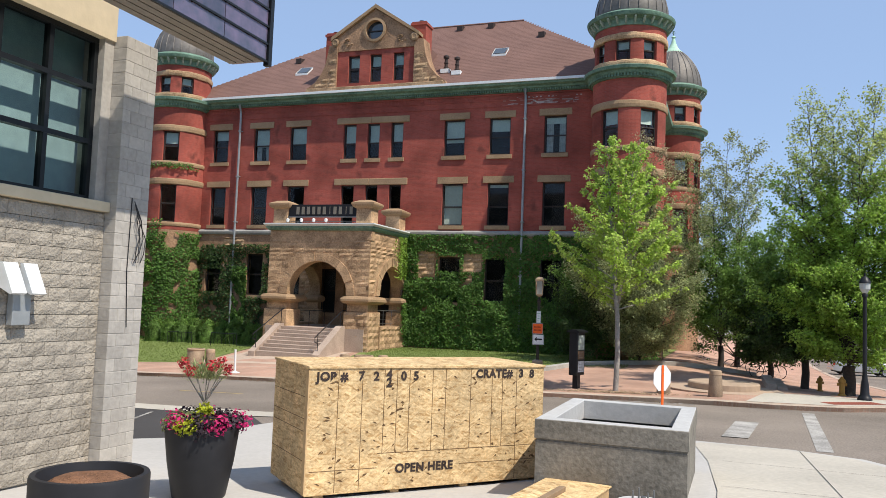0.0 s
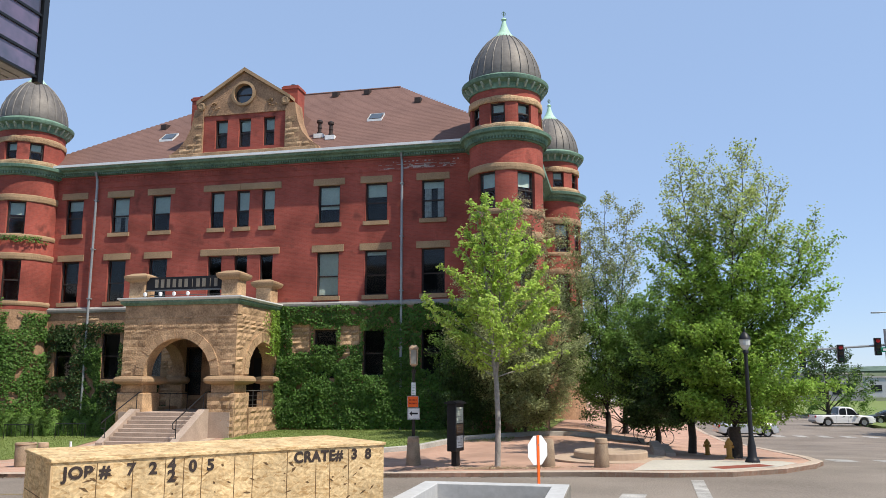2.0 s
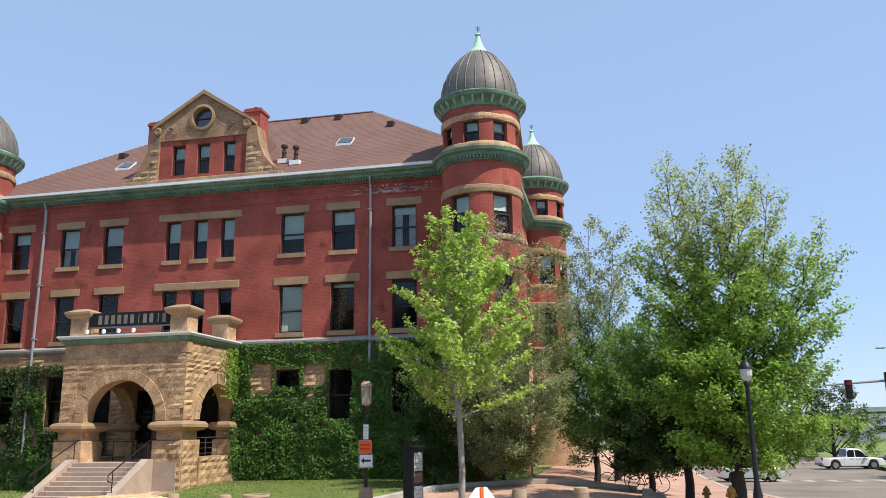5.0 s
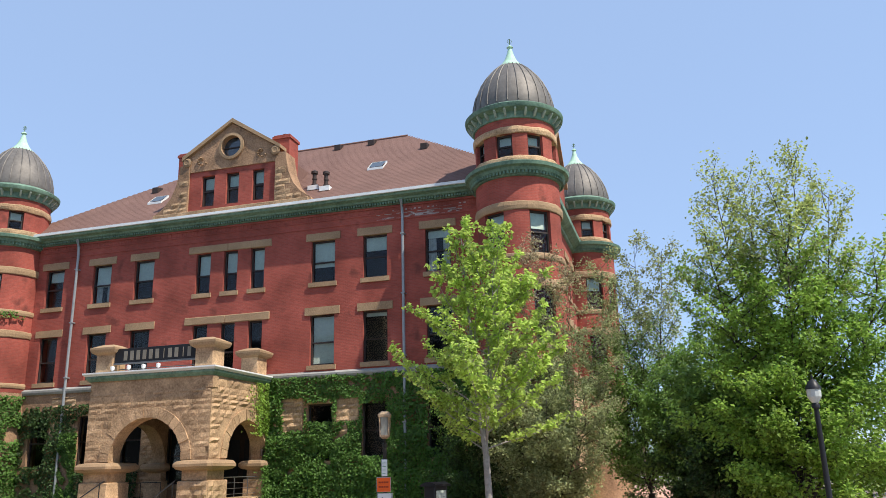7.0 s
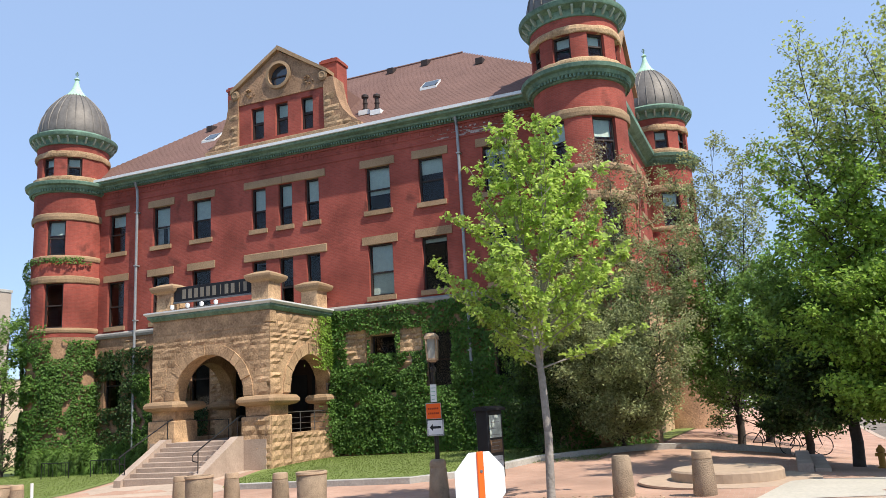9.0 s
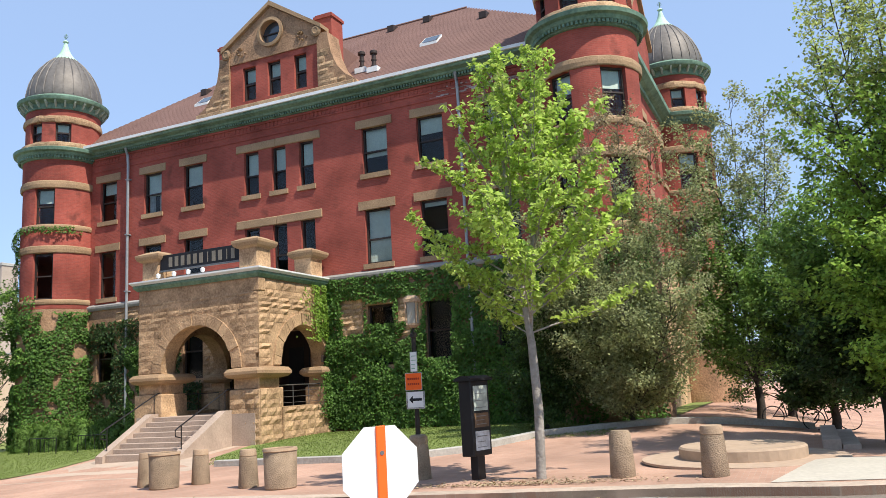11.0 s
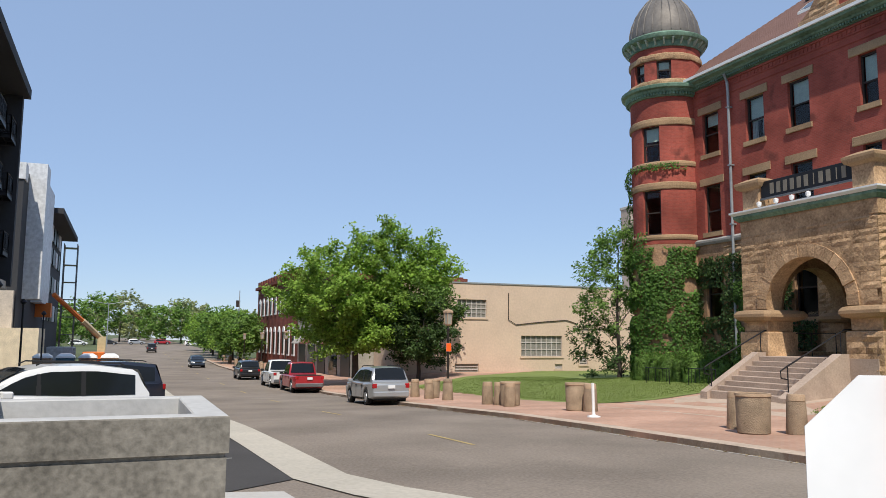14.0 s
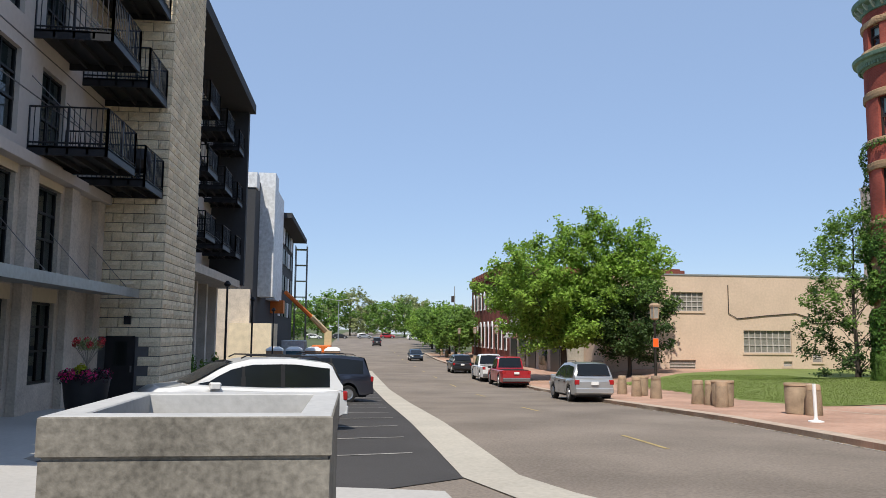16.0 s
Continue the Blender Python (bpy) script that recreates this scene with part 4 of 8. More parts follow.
pr = thing("porch_railing", "plain steel railing in the side arch", "railing", (PX1 - 0.1, -2, -1.2))
for z in (-0.3, -0.55, -0.8, -1.05):
    Shape().tube([(PX1 - 0.2, -3.85, z), (PX1 - 0.2, -0.1, z)], 0.022 if z > -0.4 else 0.01, 5).part("bar", STEEL, pr)
for y in (-3.8, -2.6, -1.4, -0.2):
    Shape().tube([(PX1 - 0.2, y, -1.2), (PX1 - 0.2, y, -0.3)], 0.02, 5).part("post", STEEL, pr)
fr = thing("porch_front_railing", "dark metal railing inside the porch", "railing", (-5, -3, -1.36))
Shape().tube([(-7.2, -4.0, -0.45), (-5.6, -3.2, -0.45)], 0.02, 5).part("bar", BLACK, fr)
for x, y in ((-7.2, -4.0), (-6.4, -3.6), (-5.6, -3.2)):
    Shape().tube([(x, y, -1.36), (x, y, -0.45)], 0.018, 5).part("post", BLACK, fr)
plq = thing("wall_plaque", "small bronze plaque on the porch side", "plaque", (PX1, -0.4, 0.75))
Shape().box((PX1 + 0.0, -0.62, 0.66), (PX1 + 0.03, -0.28, 1.0), 0.008).part("plate", FRAME, plq)
# ---- rock-faced stones of the porch ----
def stone_mesh(k, w, h, d=0.16):
    """A rock-faced block, its front at -y, standing on the origin's plane."""
    q = random.Random(k)
    s = Shape()
    nx, nz = 3, 2
    front = []
    for j in range(nz + 1):
        for i in range(nx + 1):
            edge = i in (0, nx) or j in (0, nz)
            front.append((w * i / nx, -(0.012 if edge else 0.03 + 0.06 * q.random()), h * j / nz))
    s.add(front, [(j * (nx + 1) + i, j * (nx + 1) + i + 1, (j + 1) * (nx + 1) + i + 1, (j + 1) * (nx + 1) + i) for j in range(nz) for i in range(nx)])
    s.add([(0, -0.012, 0), (w, -0.012, 0), (w, -0.012, h), (0, -0.012, h), (0, d, 0), (w, d, 0), (w, d, h), (0, d, h)], [(0, 4, 5, 1), (1, 5, 6, 2), (2, 6, 7, 3), (3, 7, 4, 0)])
    return s.mesh("stone_block", SAND)


STONES = {}


def stone(parent, origin, turn, w, h, relief=1.0):
    key = (round(w, 1), round(h, 2), rnd.randint(0, 2))
    if key not in STONES:
        STONES[key] = stone_mesh(hash((key[0] * 10, key[1] * 100, key[2])) % 1000, key[0] - 0.014, key[1] - 0.014)
    ob = place("stone_block", STONES[key], parent)
    ob.matrix_basis = Matrix.Translation(origin) @ Matrix.Rotation(turn, 4, "Z") @ Matrix.Diagonal((w / key[0], relief, 1, 1))


def arch_free(a, z, c, rad, spring, ring=0.0):
    return not (abs(a - c) < rad + ring and z < spring) and math.hypot(a - c, max(0, z - spring)) > rad + ring


def courses(parent, a0, a1, z0, z1, put, turn, free, sizes=(0.24, 0.3, 0.36), relief=1.0):
    z = z0
    while z < z1 - 0.08:
        h = min(rnd.choice(sizes), z1 - z)
        if z1 - z - h < 0.1:
            h = z1 - z
        a = a0
        while a < a1 - 0.05:
            w = min(rnd.uniform(0.4, 0.95), a1 - a)
            if a1 - a - w < 0.22:
                w = a1 - a
            if all(free(a + w * u, z + h * v) for u in (0.0, 0.5, 1.0) for v in (0.0, 0.5, 1.0)):
                stone(parent, put(a, z), turn, w, h, relief)
            a += w
        z += h


courses(porch, PX0, PX1, 0.52, PZ - 0.6, lambda a, z: (a, PY - 0.004, z), 0, lambda a, z: arch_free(a, z, -5.12, 1.92, 0.5, 0.5), relief=0.4)
courses(porch, PY, -0.1, 0.55, PZ - 0.05, lambda a, z: (PX1 + 0.004, a, z), math.pi / 2, lambda a, z: arch_free(a, z, -1.98, 1.78, 0.55, 0.5))
courses(porch, PY + 1.35, -0.1, -2.6, -1.22, lambda a, z: (PX1 + 0.204, a, z), math.pi / 2, lambda a, z: True, (0.34, 0.4))
courses(porch, PY - 0.1, PY + 1.4, -2.6, -0.42, lambda a, z: (PX1 + 0.124, a, z), math.pi / 2, lambda a, z: True, (0.34, 0.4))
courses(porch, PX1 - 1.4, PX1 + 0.1, -2.6, -0.42, lambda a, z: (a, PY - 0.124, z), 0, lambda a, z: True, (0.34, 0.4))
# rock-faced stones of the gable shoulders
def within(o):
    def test(x, z):
        odd = False
        for (a, b), (c, d) in zip(o, o[1:] + o[:1]):
            if (b > z) != (d > z) and x < (c - a) * (z - b) / (d - b) + a:
                odd = not odd
        return odd
    return test


for o in (w_l, w_r):
    courses(hall, min(p[0] for p in o) + 0.02, max(p[0] for p in o) - 0.02, 13.98, 16.7, lambda a, z: (a, -0.504, z), 0, within(o), (0.3, 0.36))
# wedge-shaped arch stones
for axis, c, rad, spring in (("y", -5.12, 1.92, 0.5), ("x", -1.98, 1.78, 0.55)):
    n = 17
    for k in range(n):
        a0, a1 = math.pi * (k + 0.02) / n, math.pi * (k + 0.98) / n
        o = [(c - r * math.cos(a), spring + r * math.sin(a)) for r, a in ((rad, a0), (rad + 0.5, a0), (rad + 0.5, a1), (rad, a1))]
        out = 0.03 + 0.05 * rnd.random()
        s = Shape().prism(o, "y", PY - out, PY + 0.2) if axis == "y" else Shape().prism(o, "x", PX1 - 0.2, PX1 + out)
        s.part("arch_stone", SAND, porch)
# bare stone courses of the ground storey that show between the leaves
courses(hall, -0.2, 0.1, 1.5, 4.2, lambda a, z: (a, -0.07, z), 0, lambda a, z: True)
for a0, a1, z0, z1 in ((-1.6, 0.1, 0.2, 3.6), (1.95, 3.1, 1.6, 3.6), (-15.2, -13.6, 0.6, 4.2), (-9.2, -8.4, -1.0, 4.2)):
    courses(hall, a0, a1, z0, z1, lambda a, z: (a, -0.075, z), 0, lambda a, z: True)


# ---- leaves ----
def leaf_mesh(name, centres, normals, sizes, mat, seed):
    """Many small pointed leaves, each two triangles folded at the middle."""
    g = np.random.default_rng(seed)
    n = len(centres)
    nrm = normals + g.normal(0, 0.45, (n, 3))
    nrm /= np.linalg.norm(nrm, axis=1, keepdims=True) + 1e-9
    ref = g.normal(0, 1, (n, 3))
    u = np.cross(nrm, ref)
    u /= np.linalg.norm(u, axis=1, keepdims=True) + 1e-9
    w = np.cross(nrm, u)
    s = np.asarray(sizes).reshape(-1, 1)
    fold = nrm * s * 0.18
    pts = np.stack([centres - u * s * 0.5, centres + w * s * 0.33 + fold, centres + u * s * 0.55, centres - w * s * 0.33 + fold], 1).reshape(-1, 3)
    k = np.arange(n) * 4
    faces = np.concatenate([np.stack([k, k + 1, k + 2], 1), np.stack([k, k + 2, k + 3], 1)])
    me = bpy.data.meshes.new(name)
    me.vertices.add(len(pts))
    me.vertices.foreach_set("co", pts.astype(np.float32).ravel())
    me.loops.add(faces.size)
    me.loops.foreach_set("vertex_index", faces.astype(np.int32).ravel())
    me.polygons.add(len(faces))
    me.polygons.foreach_set("loop_start", np.arange(0, faces.size, 3, dtype=np.int32))
    me.polygons.foreach_set("loop_total", np.full(len(faces), 3, np.int32))
    me.materials.append(mat)
    me.update(calc_edges=True)
    return me


def ivy(name, count, where, normal, seed, size=0.13, label="dense green ivy climbing the stone wall", mat=None, bare=-0.42):
    """where(g, n) gives places on a wall; clumps stand out by a smooth noise."""
    g = np.random.default_rng(seed)
    p = where(g, count)
    keep, bulge = [], []
    for q in p:
        k = noise.noise(Vector(q) * 0.9) + 0.5 * noise.noise(Vector(q) * 2.3)
        keep.append(k > bare)
        bulge.append(max(0.0, 0.16 + 0.22 * k))
    p, bulge = p[np.array(keep)], np.array(bulge)[np.array(keep)]
    nn = np.asarray(normal(p), float)
    p = p + nn * (bulge * g.random(len(p)) ** 0.5)[:, None]
    up = nn + np.array([0, 0, 0.45])
    return tagged(place(name, leaf_mesh(name, p, up, g.uniform(size * 0.7, size * 1.35, len(p)), mat or LEAF_IVY, seed), None), label, "ivy", kind="stuff")


def on_front(x0, x1, z0, z1, y=-0.1, holes=()):
    def f(g, n):
        p = np.stack([g.uniform(x0, x1, n), np.full(n, y), g.uniform(z0, z1, n)], 1)
        for a, b, c, d in holes:
            p = p[~((p[:, 0] > a) & (p[:, 0] < b) & (p[:, 2] > c) & (p[:, 2] < d))]
        return p
    return f


front_n = lambda p: np.tile([0, -1, 0], (len(p), 1))
HOLES = [(0.35, 1.8, 2.2, 3.15), (-0.9, 0.25, 1.8, 3.4), (2.0, 3.2, 2.2, 3.3), (3.35, 4.6, 0.5, 3.0), (6.7, 8.0, 0.8, 3.0)]
ivy("ivy", 24000, on_front(-1.9, 10.3, -2.4, 4.45, holes=HOLES), front_n, 1, 0.16, bare=-0.62)
ivy("ivy", 12000, on_front(-1.7, 10.3, -2.4, 1.6, y=-0.3, holes=HOLES), front_n, 2, bare=-0.62)
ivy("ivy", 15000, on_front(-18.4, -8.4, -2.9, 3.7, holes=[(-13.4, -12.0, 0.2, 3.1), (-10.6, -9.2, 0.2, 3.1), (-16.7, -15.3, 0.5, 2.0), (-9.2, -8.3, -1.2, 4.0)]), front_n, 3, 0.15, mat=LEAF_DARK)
ivy("ivy", 5000, on_front(-14.3, -13.2, -2.9, 2.2), front_n, 12, 0.14)
ivy("ivy", 2600, on_front(-18.6, -17.2, -2.9, 4.3), front_n, 14, 0.14)


def round_tower(cx, cy, r, z0, z1, a0, a1):
    def f(g, n):
        a = np.radians(g.uniform(a0, a1, n))
        return np.stack([cx + r * np.sin(a), cy - r * np.cos(a), g.uniform(z0, z1, n)], 1)
    return f, lambda p: np.stack([(p[:, 0] - cx) / r, (p[:, 1] - cy) / r, 0 * p[:, 2]], 1)


w, n_ = round_tower(-19.3, -0.3, 2.15, -3.0, 4.3, -100, 95)
ivy("ivy", 15000, w, n_, 4, 0.15, bare=-0.3)
for z0, z1, a0, a1 in ((8.6, 9.0, -60, 80), (7.4, 8.6, -80, -15), (6.0, 7.4, -80, -35), (4.3, 5.2, -80, 20)):
    w, n_ = round_tower(-19.3, -0.3, 2.12, z0, z1, a0, a1)
    ivy("ivy", 420, w, n_, int(z0 * 10), label="thin trails of ivy on the brick tower")
w, n_ = round_tower(11.65, -0.6, 2.15, -2.6, 4.4, -90, 60)
ivy("ivy", 9000, w, n_, 5, bare=-0.25)
side_n = lambda p: np.tile([1, 0, 0], (len(p), 1))
# sunlight on this ivy is painted in with a brighter leaf material
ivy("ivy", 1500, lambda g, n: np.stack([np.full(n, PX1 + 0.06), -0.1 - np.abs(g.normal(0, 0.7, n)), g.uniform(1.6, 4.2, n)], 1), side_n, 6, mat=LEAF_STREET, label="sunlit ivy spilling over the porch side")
ivy("ivy", 900, lambda g, n: np.stack([np.full(n, PX1 + 0.25), -0.1 - np.abs(g.normal(0, 0.5, n)), g.uniform(-1.8, 0.2, n)], 1), side_n, 7)


def bush(name, cx, cy, rx, ry, h, count, mat, seed, label, size=0.12):
    g = np.random.default_rng(seed)
    d = g.normal(0, 1, (count, 3))
    d /= np.linalg.norm(d, axis=1, keepdims=True)
    d[:, 2] = np.abs(d[:, 2])
    rad = np.array([0.82 + 0.3 * noise.noise(Vector(q) * 2.2 + Vector((seed, 0, 0))) for q in d]) * g.random(count) ** 0.15
    z0 = land(cx, cy) + 0.1
    p = np.stack([cx + d[:, 0] * rx * rad, cy + d[:, 1] * ry * rad, z0 + d[:, 2] * h * rad], 1)
    b = thing(name, label, "shrub", (cx, cy, z0))
    s = Shape()
    for k in range(9):
        a = k * 0.7
        s.tube([(cx + 0.1 * math.cos(a), cy + 0.1 * math.sin(a), z0 - 0.2), (cx + 0.5 * rx * math.cos(a), cy + 0.5 * ry * math.sin(a), z0 + h * 0.6)], 0.02, 4, 0.008)
    s.part("stems", BARK_DARK, b)
    ob = place("foliage", leaf_mesh("foliage", p, d, g.uniform(size * 0.7, size * 1.4, count), mat, seed), b)
    return b


for k, x in enumerate(np.linspace(-17.6, -9.6, 9)):
    bush("hedge_bush", float(x), -3.5 + 0.12 * (k % 2), 0.85, 0.75, 1.75, 3400, LEAF_GREEN, 20 + k, "clipped light green hedge bush by the wall", 0.1)



def tree(name, x, y, height, trunk_r, fork, crown, blobs, leaves, mats, seed, label, bark=None, size=0.14, lean=(0, 0), spread=0.33, up=0.25, zbase=None, loose=0.34):
    """A tapered trunk with limbs that reach leaf clumps spread through the crown. crown(t) gives its half width at the height share t; blobs: number of clumps."""
    g = np.random.default_rng(seed)
    z0 = (land(x, y) + 0.1) if zbase is None else zbase
    t = thing(name, label, "tree", (x, y, z0))
    top = Vector((x + lean[0], y + lean[1], z0 + height))
    axis = lambda f: Vector((x, y, z0)).lerp(top, f)
    s = Shape()
    pts = [axis(f) + Vector((0.05 * math.sin(7 * f + seed), 0.05 * math.cos(5 * f + seed), 0)) * min(1, 3 * f) for f in np.linspace(-0.03, 0.86, 12)]
    rings = []
    for i, p in enumerate(pts):
        f = i / (len(pts) - 1)
        r = trunk_r * (1.35 if i == 0 else 1.0) * (1 - 0.9 * f) + 0.012
        rings.append([p + r * Vector((math.cos(2 * math.pi * k / 10), math.sin(2 * math.pi * k / 10), 0)) for k in range(10)])
    s.rings(rings)
    s.part("trunk", bark or BARK, t, smooth=True)
    s = Shape()
    clumps = []
    for k in range(blobs):
        f = fork + (1 - fork) * ((k + 0.5) / blobs) ** 0.92
        a = k * 2.399963 + g.normal(0, 0.35)
        c = (f - fork) / (1 - fork)
        rad = crown(c) * (0.35 + 0.65 * math.sqrt(g.random())) * (0.85 + 0.3 * g.random())
        p = axis(f) + Vector((rad * math.cos(a), rad * math.sin(a), g.normal(0, 0.15)))
        clumps.append((p, rad, f))
        rise = max(fork * 0.86, f - rad / height * (0.55 + up))
        b = axis(min(rise, 0.85))
        mid = b.lerp(p, 0.5) + Vector((0, 0, 0.12 * rad))
        r0 = max(0.014, trunk_r * 0.42 * (1 - rise) * (0.5 + 0.5 * min(1, rad / 2)))
        if k % 3 == 0:
            s.tube([b, b.lerp(mid, 0.5) + Vector((g.normal(0, 0.05), g.normal(0, 0.05), 0)), mid, p], r0 * 0.75, 5, 0.006)
    tagged(s.part("branchwork", bark or BARK, t, smooth=True), kind="stuff")
    cen, nor, kind = [], [], []
    per = leaves // blobs
    for k, (p, rad, f) in enumerate(clumps):
        out = (p - axis(f)).normalized() if rad > 0.05 else Vector((0, 0, 1))
        for j in range(5):
            d = (out * 0.8 + Vector(g.normal(0, 0.6, 3)) + Vector((0, 0, up))).normalized()
            e = p + d * spread * g.uniform(0.9, 2.4)
            m = per // 5
            h = g.random((m, 1)) ** 0.8
            q = np.array(p) + (np.array(e) - np.array(p)) * h + g.normal(0, spread * loose, (m, 3)) * (1.1 - 0.6 * h)
            cen.append(q)
            nor.append(np.tile(np.array(out) * 0.4 + [0, 0, 0.9], (m, 1)))
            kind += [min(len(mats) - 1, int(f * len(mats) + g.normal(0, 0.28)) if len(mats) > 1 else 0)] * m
    cen, nor, kind = np.concatenate(cen), np.concatenate(nor), np.clip(np.array(kind), 0, len(mats) - 1)
    for i, m in enumerate(mats):
        pick = kind == i
        if pick.sum():
            place("crown", leaf_mesh("crown", cen[pick], nor[pick], g.uniform(size * 0.65, size * 1.35, pick.sum()), m, seed + i), t)
    return t


def grown_tree(name, x, y, height, trunk_r, bare, leaders, reach, mains, rise, per_metre, mats, seed, label, bark=None, size=0.13, twig=0.34, thin_top=0.0, bend=0.35, cluster=0.06, flat=0.6):
    """A tree grown limb by limb. The trunk stands clear to the height share bare and parts into leaders, whose tips (dx, dy, share) lean from the axis;
    boughs leave each leader all round, rise(c) degrees above level and reach(c) metres long at the crown's height share c; twigs with leaves stand along them."""
    g = np.random.default_rng(seed)
    z0 = land(x, y) + 0.1
    t = thing(name, label, "tree", (x, y, z0))
    bark = bark or BARK
    foot, fork = Vector((x, y, z0)), Vector((x, y, z0 + bare * height))
    s = Shape()
    s.tube([foot - Vector((0, 0, 0.3)), foot + Vector((0, 0, 0.12)), foot.lerp(fork, 0.5) + Vector((0.04, 0.02, 0)), fork], trunk_r * 1.1, 10, trunk_r * 0.86)
    s.part("trunk", bark, t, smooth=True)
    wood, cen, nor, shares = Shape(), [], [], []
    for li, (dx, dy, top) in enumerate(leaders):
        tip = Vector((x + dx, y + dy, z0 + top * height))
        mid = fork.lerp(tip, 0.5) + Vector((dx * 0.18, dy * 0.18, 0))
        line = [fork.lerp(mid, k / 4).lerp(mid.lerp(tip, k / 4), k / 4) + Vector((g.normal(0, 0.03), g.normal(0, 0.03), 0)) * (k > 0) for k in range(5)]
        wood.tube(line, trunk_r * (0.84 if li == 0 and len(leaders) < 4 else 0.5 / math.sqrt(len(leaders) - 1)), 7, 0.008)
        for k in range(mains):
            f = ((k + 0.5) / mains) ** 0.9
            q = f * 4
            i = min(3, int(q))
            b = line[i].lerp(line[i + 1], q - i)
            c = (b.z - fork.z) / max(0.1, z0 + height - fork.z)
            a = k * 2.399963 + li * 1.3 + g.normal(0, 0.3)
            long = reach(c) * g.uniform(0.72, 1.12)
            e = math.radians(rise(c) + g.normal(0, 6))
            d = Vector((math.cos(a) * math.cos(e), math.sin(a) * math.cos(e), math.sin(e)))
            pts, p = [b], b
            for j in range(5):
                p = p + d * (long / 5)
                d = (d + Vector((g.normal(0, 0.09), g.normal(0, 0.09), bend * 0.2 + g.normal(0, 0.06)))).normalized()
                pts.append(p)
            wood.tube(pts, max(0.012, min(trunk_r, 0.13) * 0.22 * min(1.0, long / 2.2)), 5, 0.004)
            n = max(4, int(long * 5.5))
            for j in range(n):
                u = 0.18 + 0.82 * (j + g.random()) / n
                q = u * 5
                i = min(4, int(q))
                o = pts[i].lerp(pts[i + 1], q - i)
                along = (pts[i + 1] - pts[i]).normalized()
                out = along.cross(Vector((0, 0, 1)))
                side = (out * (1 if j % 2 else -1) + Vector((0, 0, g.normal(0.1, 0.45)))).normalized()
                w = (along * g.uniform(0.6, 1.2) + side * g.uniform(0.4, 1.0) + Vector((0, 0, 0.15))).normalized()
                tl = twig * g.uniform(0.5, 1.4) * (1.15 - 0.5 * u) * (0.6 + 0.4 * min(1.0, long / 2))
                wood.tube([o, o + w * tl * 0.55 + Vector((0, 0, 0.02)), o + w * tl], 0.007, 3, 0.003)
                m = int(per_metre * (tl + 0.1) * (1 - thin_top * c) * g.uniform(0.6, 1.4))
                if m < 1:
                    continue
                h = 0.2 + 0.85 * g.random((m, 1)) ** 0.7
                cen.append(np.array(o) + np.array(w) * tl * h + g.normal(0, cluster, (m, 3)))
                nor.append(np.tile([0.35 * w.x, 0.35 * w.y, flat], (m, 1)))
                shares += [c] * m
    tagged(wood.part("branchwork", bark, t, smooth=True), kind="stuff")
    cen, nor, shares = np.concatenate(cen), np.concatenate(nor), np.array(shares)
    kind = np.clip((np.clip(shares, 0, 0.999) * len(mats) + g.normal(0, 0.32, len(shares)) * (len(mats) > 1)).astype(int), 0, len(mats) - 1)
    for i, m in enumerate(mats):
        pick = kind == i
        if pick.sum():
            place("crown", leaf_mesh("crown", cen[pick], nor[pick], g.uniform(size * 0.65, size * 1.35, pick.sum()) * (1 - 0.3 * thin_top * shares[pick]), m, seed + i), t)
    return t


def dome_crown(r, low=0.4, peak=0.35):
    return lambda c: r * ((low + (1 - low) * c / peak) if c < peak else math.sqrt(max(0.0, 1 - ((c - peak) / (1 - peak)) ** 2)) * 0.94 + 0.06)


def cone_crown(r, peak=0.22):
    return lambda c: r * ((0.55 + 0.45 * c / peak) if c < peak else max(0.07, (1 - (c - peak) / (1 - peak)) ** 1.2))


grown_tree("young_maple", 13.2, -15.7, 9.1, 0.1, 0.31, [(-0.55, 0.1, 1.0), (0.5, -0.2, 0.97), (0.15, 0.5, 0.86)], lambda c: 2.95 * (1 - c) ** 0.75 * (0.6 + 0.4 * min(1, c / 0.12)) + 0.3, 27, lambda c: 20 + 36 * c, 46, [LEAF_MAPLE], 31, "young maple with bright spring leaves in the brick pavement", size=0.13, twig=0.42, bend=0.3, cluster=0.055)
grown_tree("large_shrub_tree", 12.9, -4.6, 10.9, 0.1, 0.03, [(-2.2, -0.7, 0.66), (-0.7, 0.3, 0.97), (0.6, -0.8, 1.0), (1.5, 0.2, 0.9), (2.4, -0.9, 0.64), (-1.2, -1.6, 0.5), (0.5, -2.2, 0.42), (2.0, -2.0, 0.36), (-2.8, -1.0, 0.4)], lambda c: 1.9 * (1 - 0.45 * c), 22, lambda c: 12 + 34 * c, 95, [LEAF_GREY, LEAF_GREY, LEAF_GREY, LEAF_DRY], 32, "overgrown grey-green shrub tree before the round tower", BARK_DARK, size=0.095, twig=0.46, cluster=0.14)
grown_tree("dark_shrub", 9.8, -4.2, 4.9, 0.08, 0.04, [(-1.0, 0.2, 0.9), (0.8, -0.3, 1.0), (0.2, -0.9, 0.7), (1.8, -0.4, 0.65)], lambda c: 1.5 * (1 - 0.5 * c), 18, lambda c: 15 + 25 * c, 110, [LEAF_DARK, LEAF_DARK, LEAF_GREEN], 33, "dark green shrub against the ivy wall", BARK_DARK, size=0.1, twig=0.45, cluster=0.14)
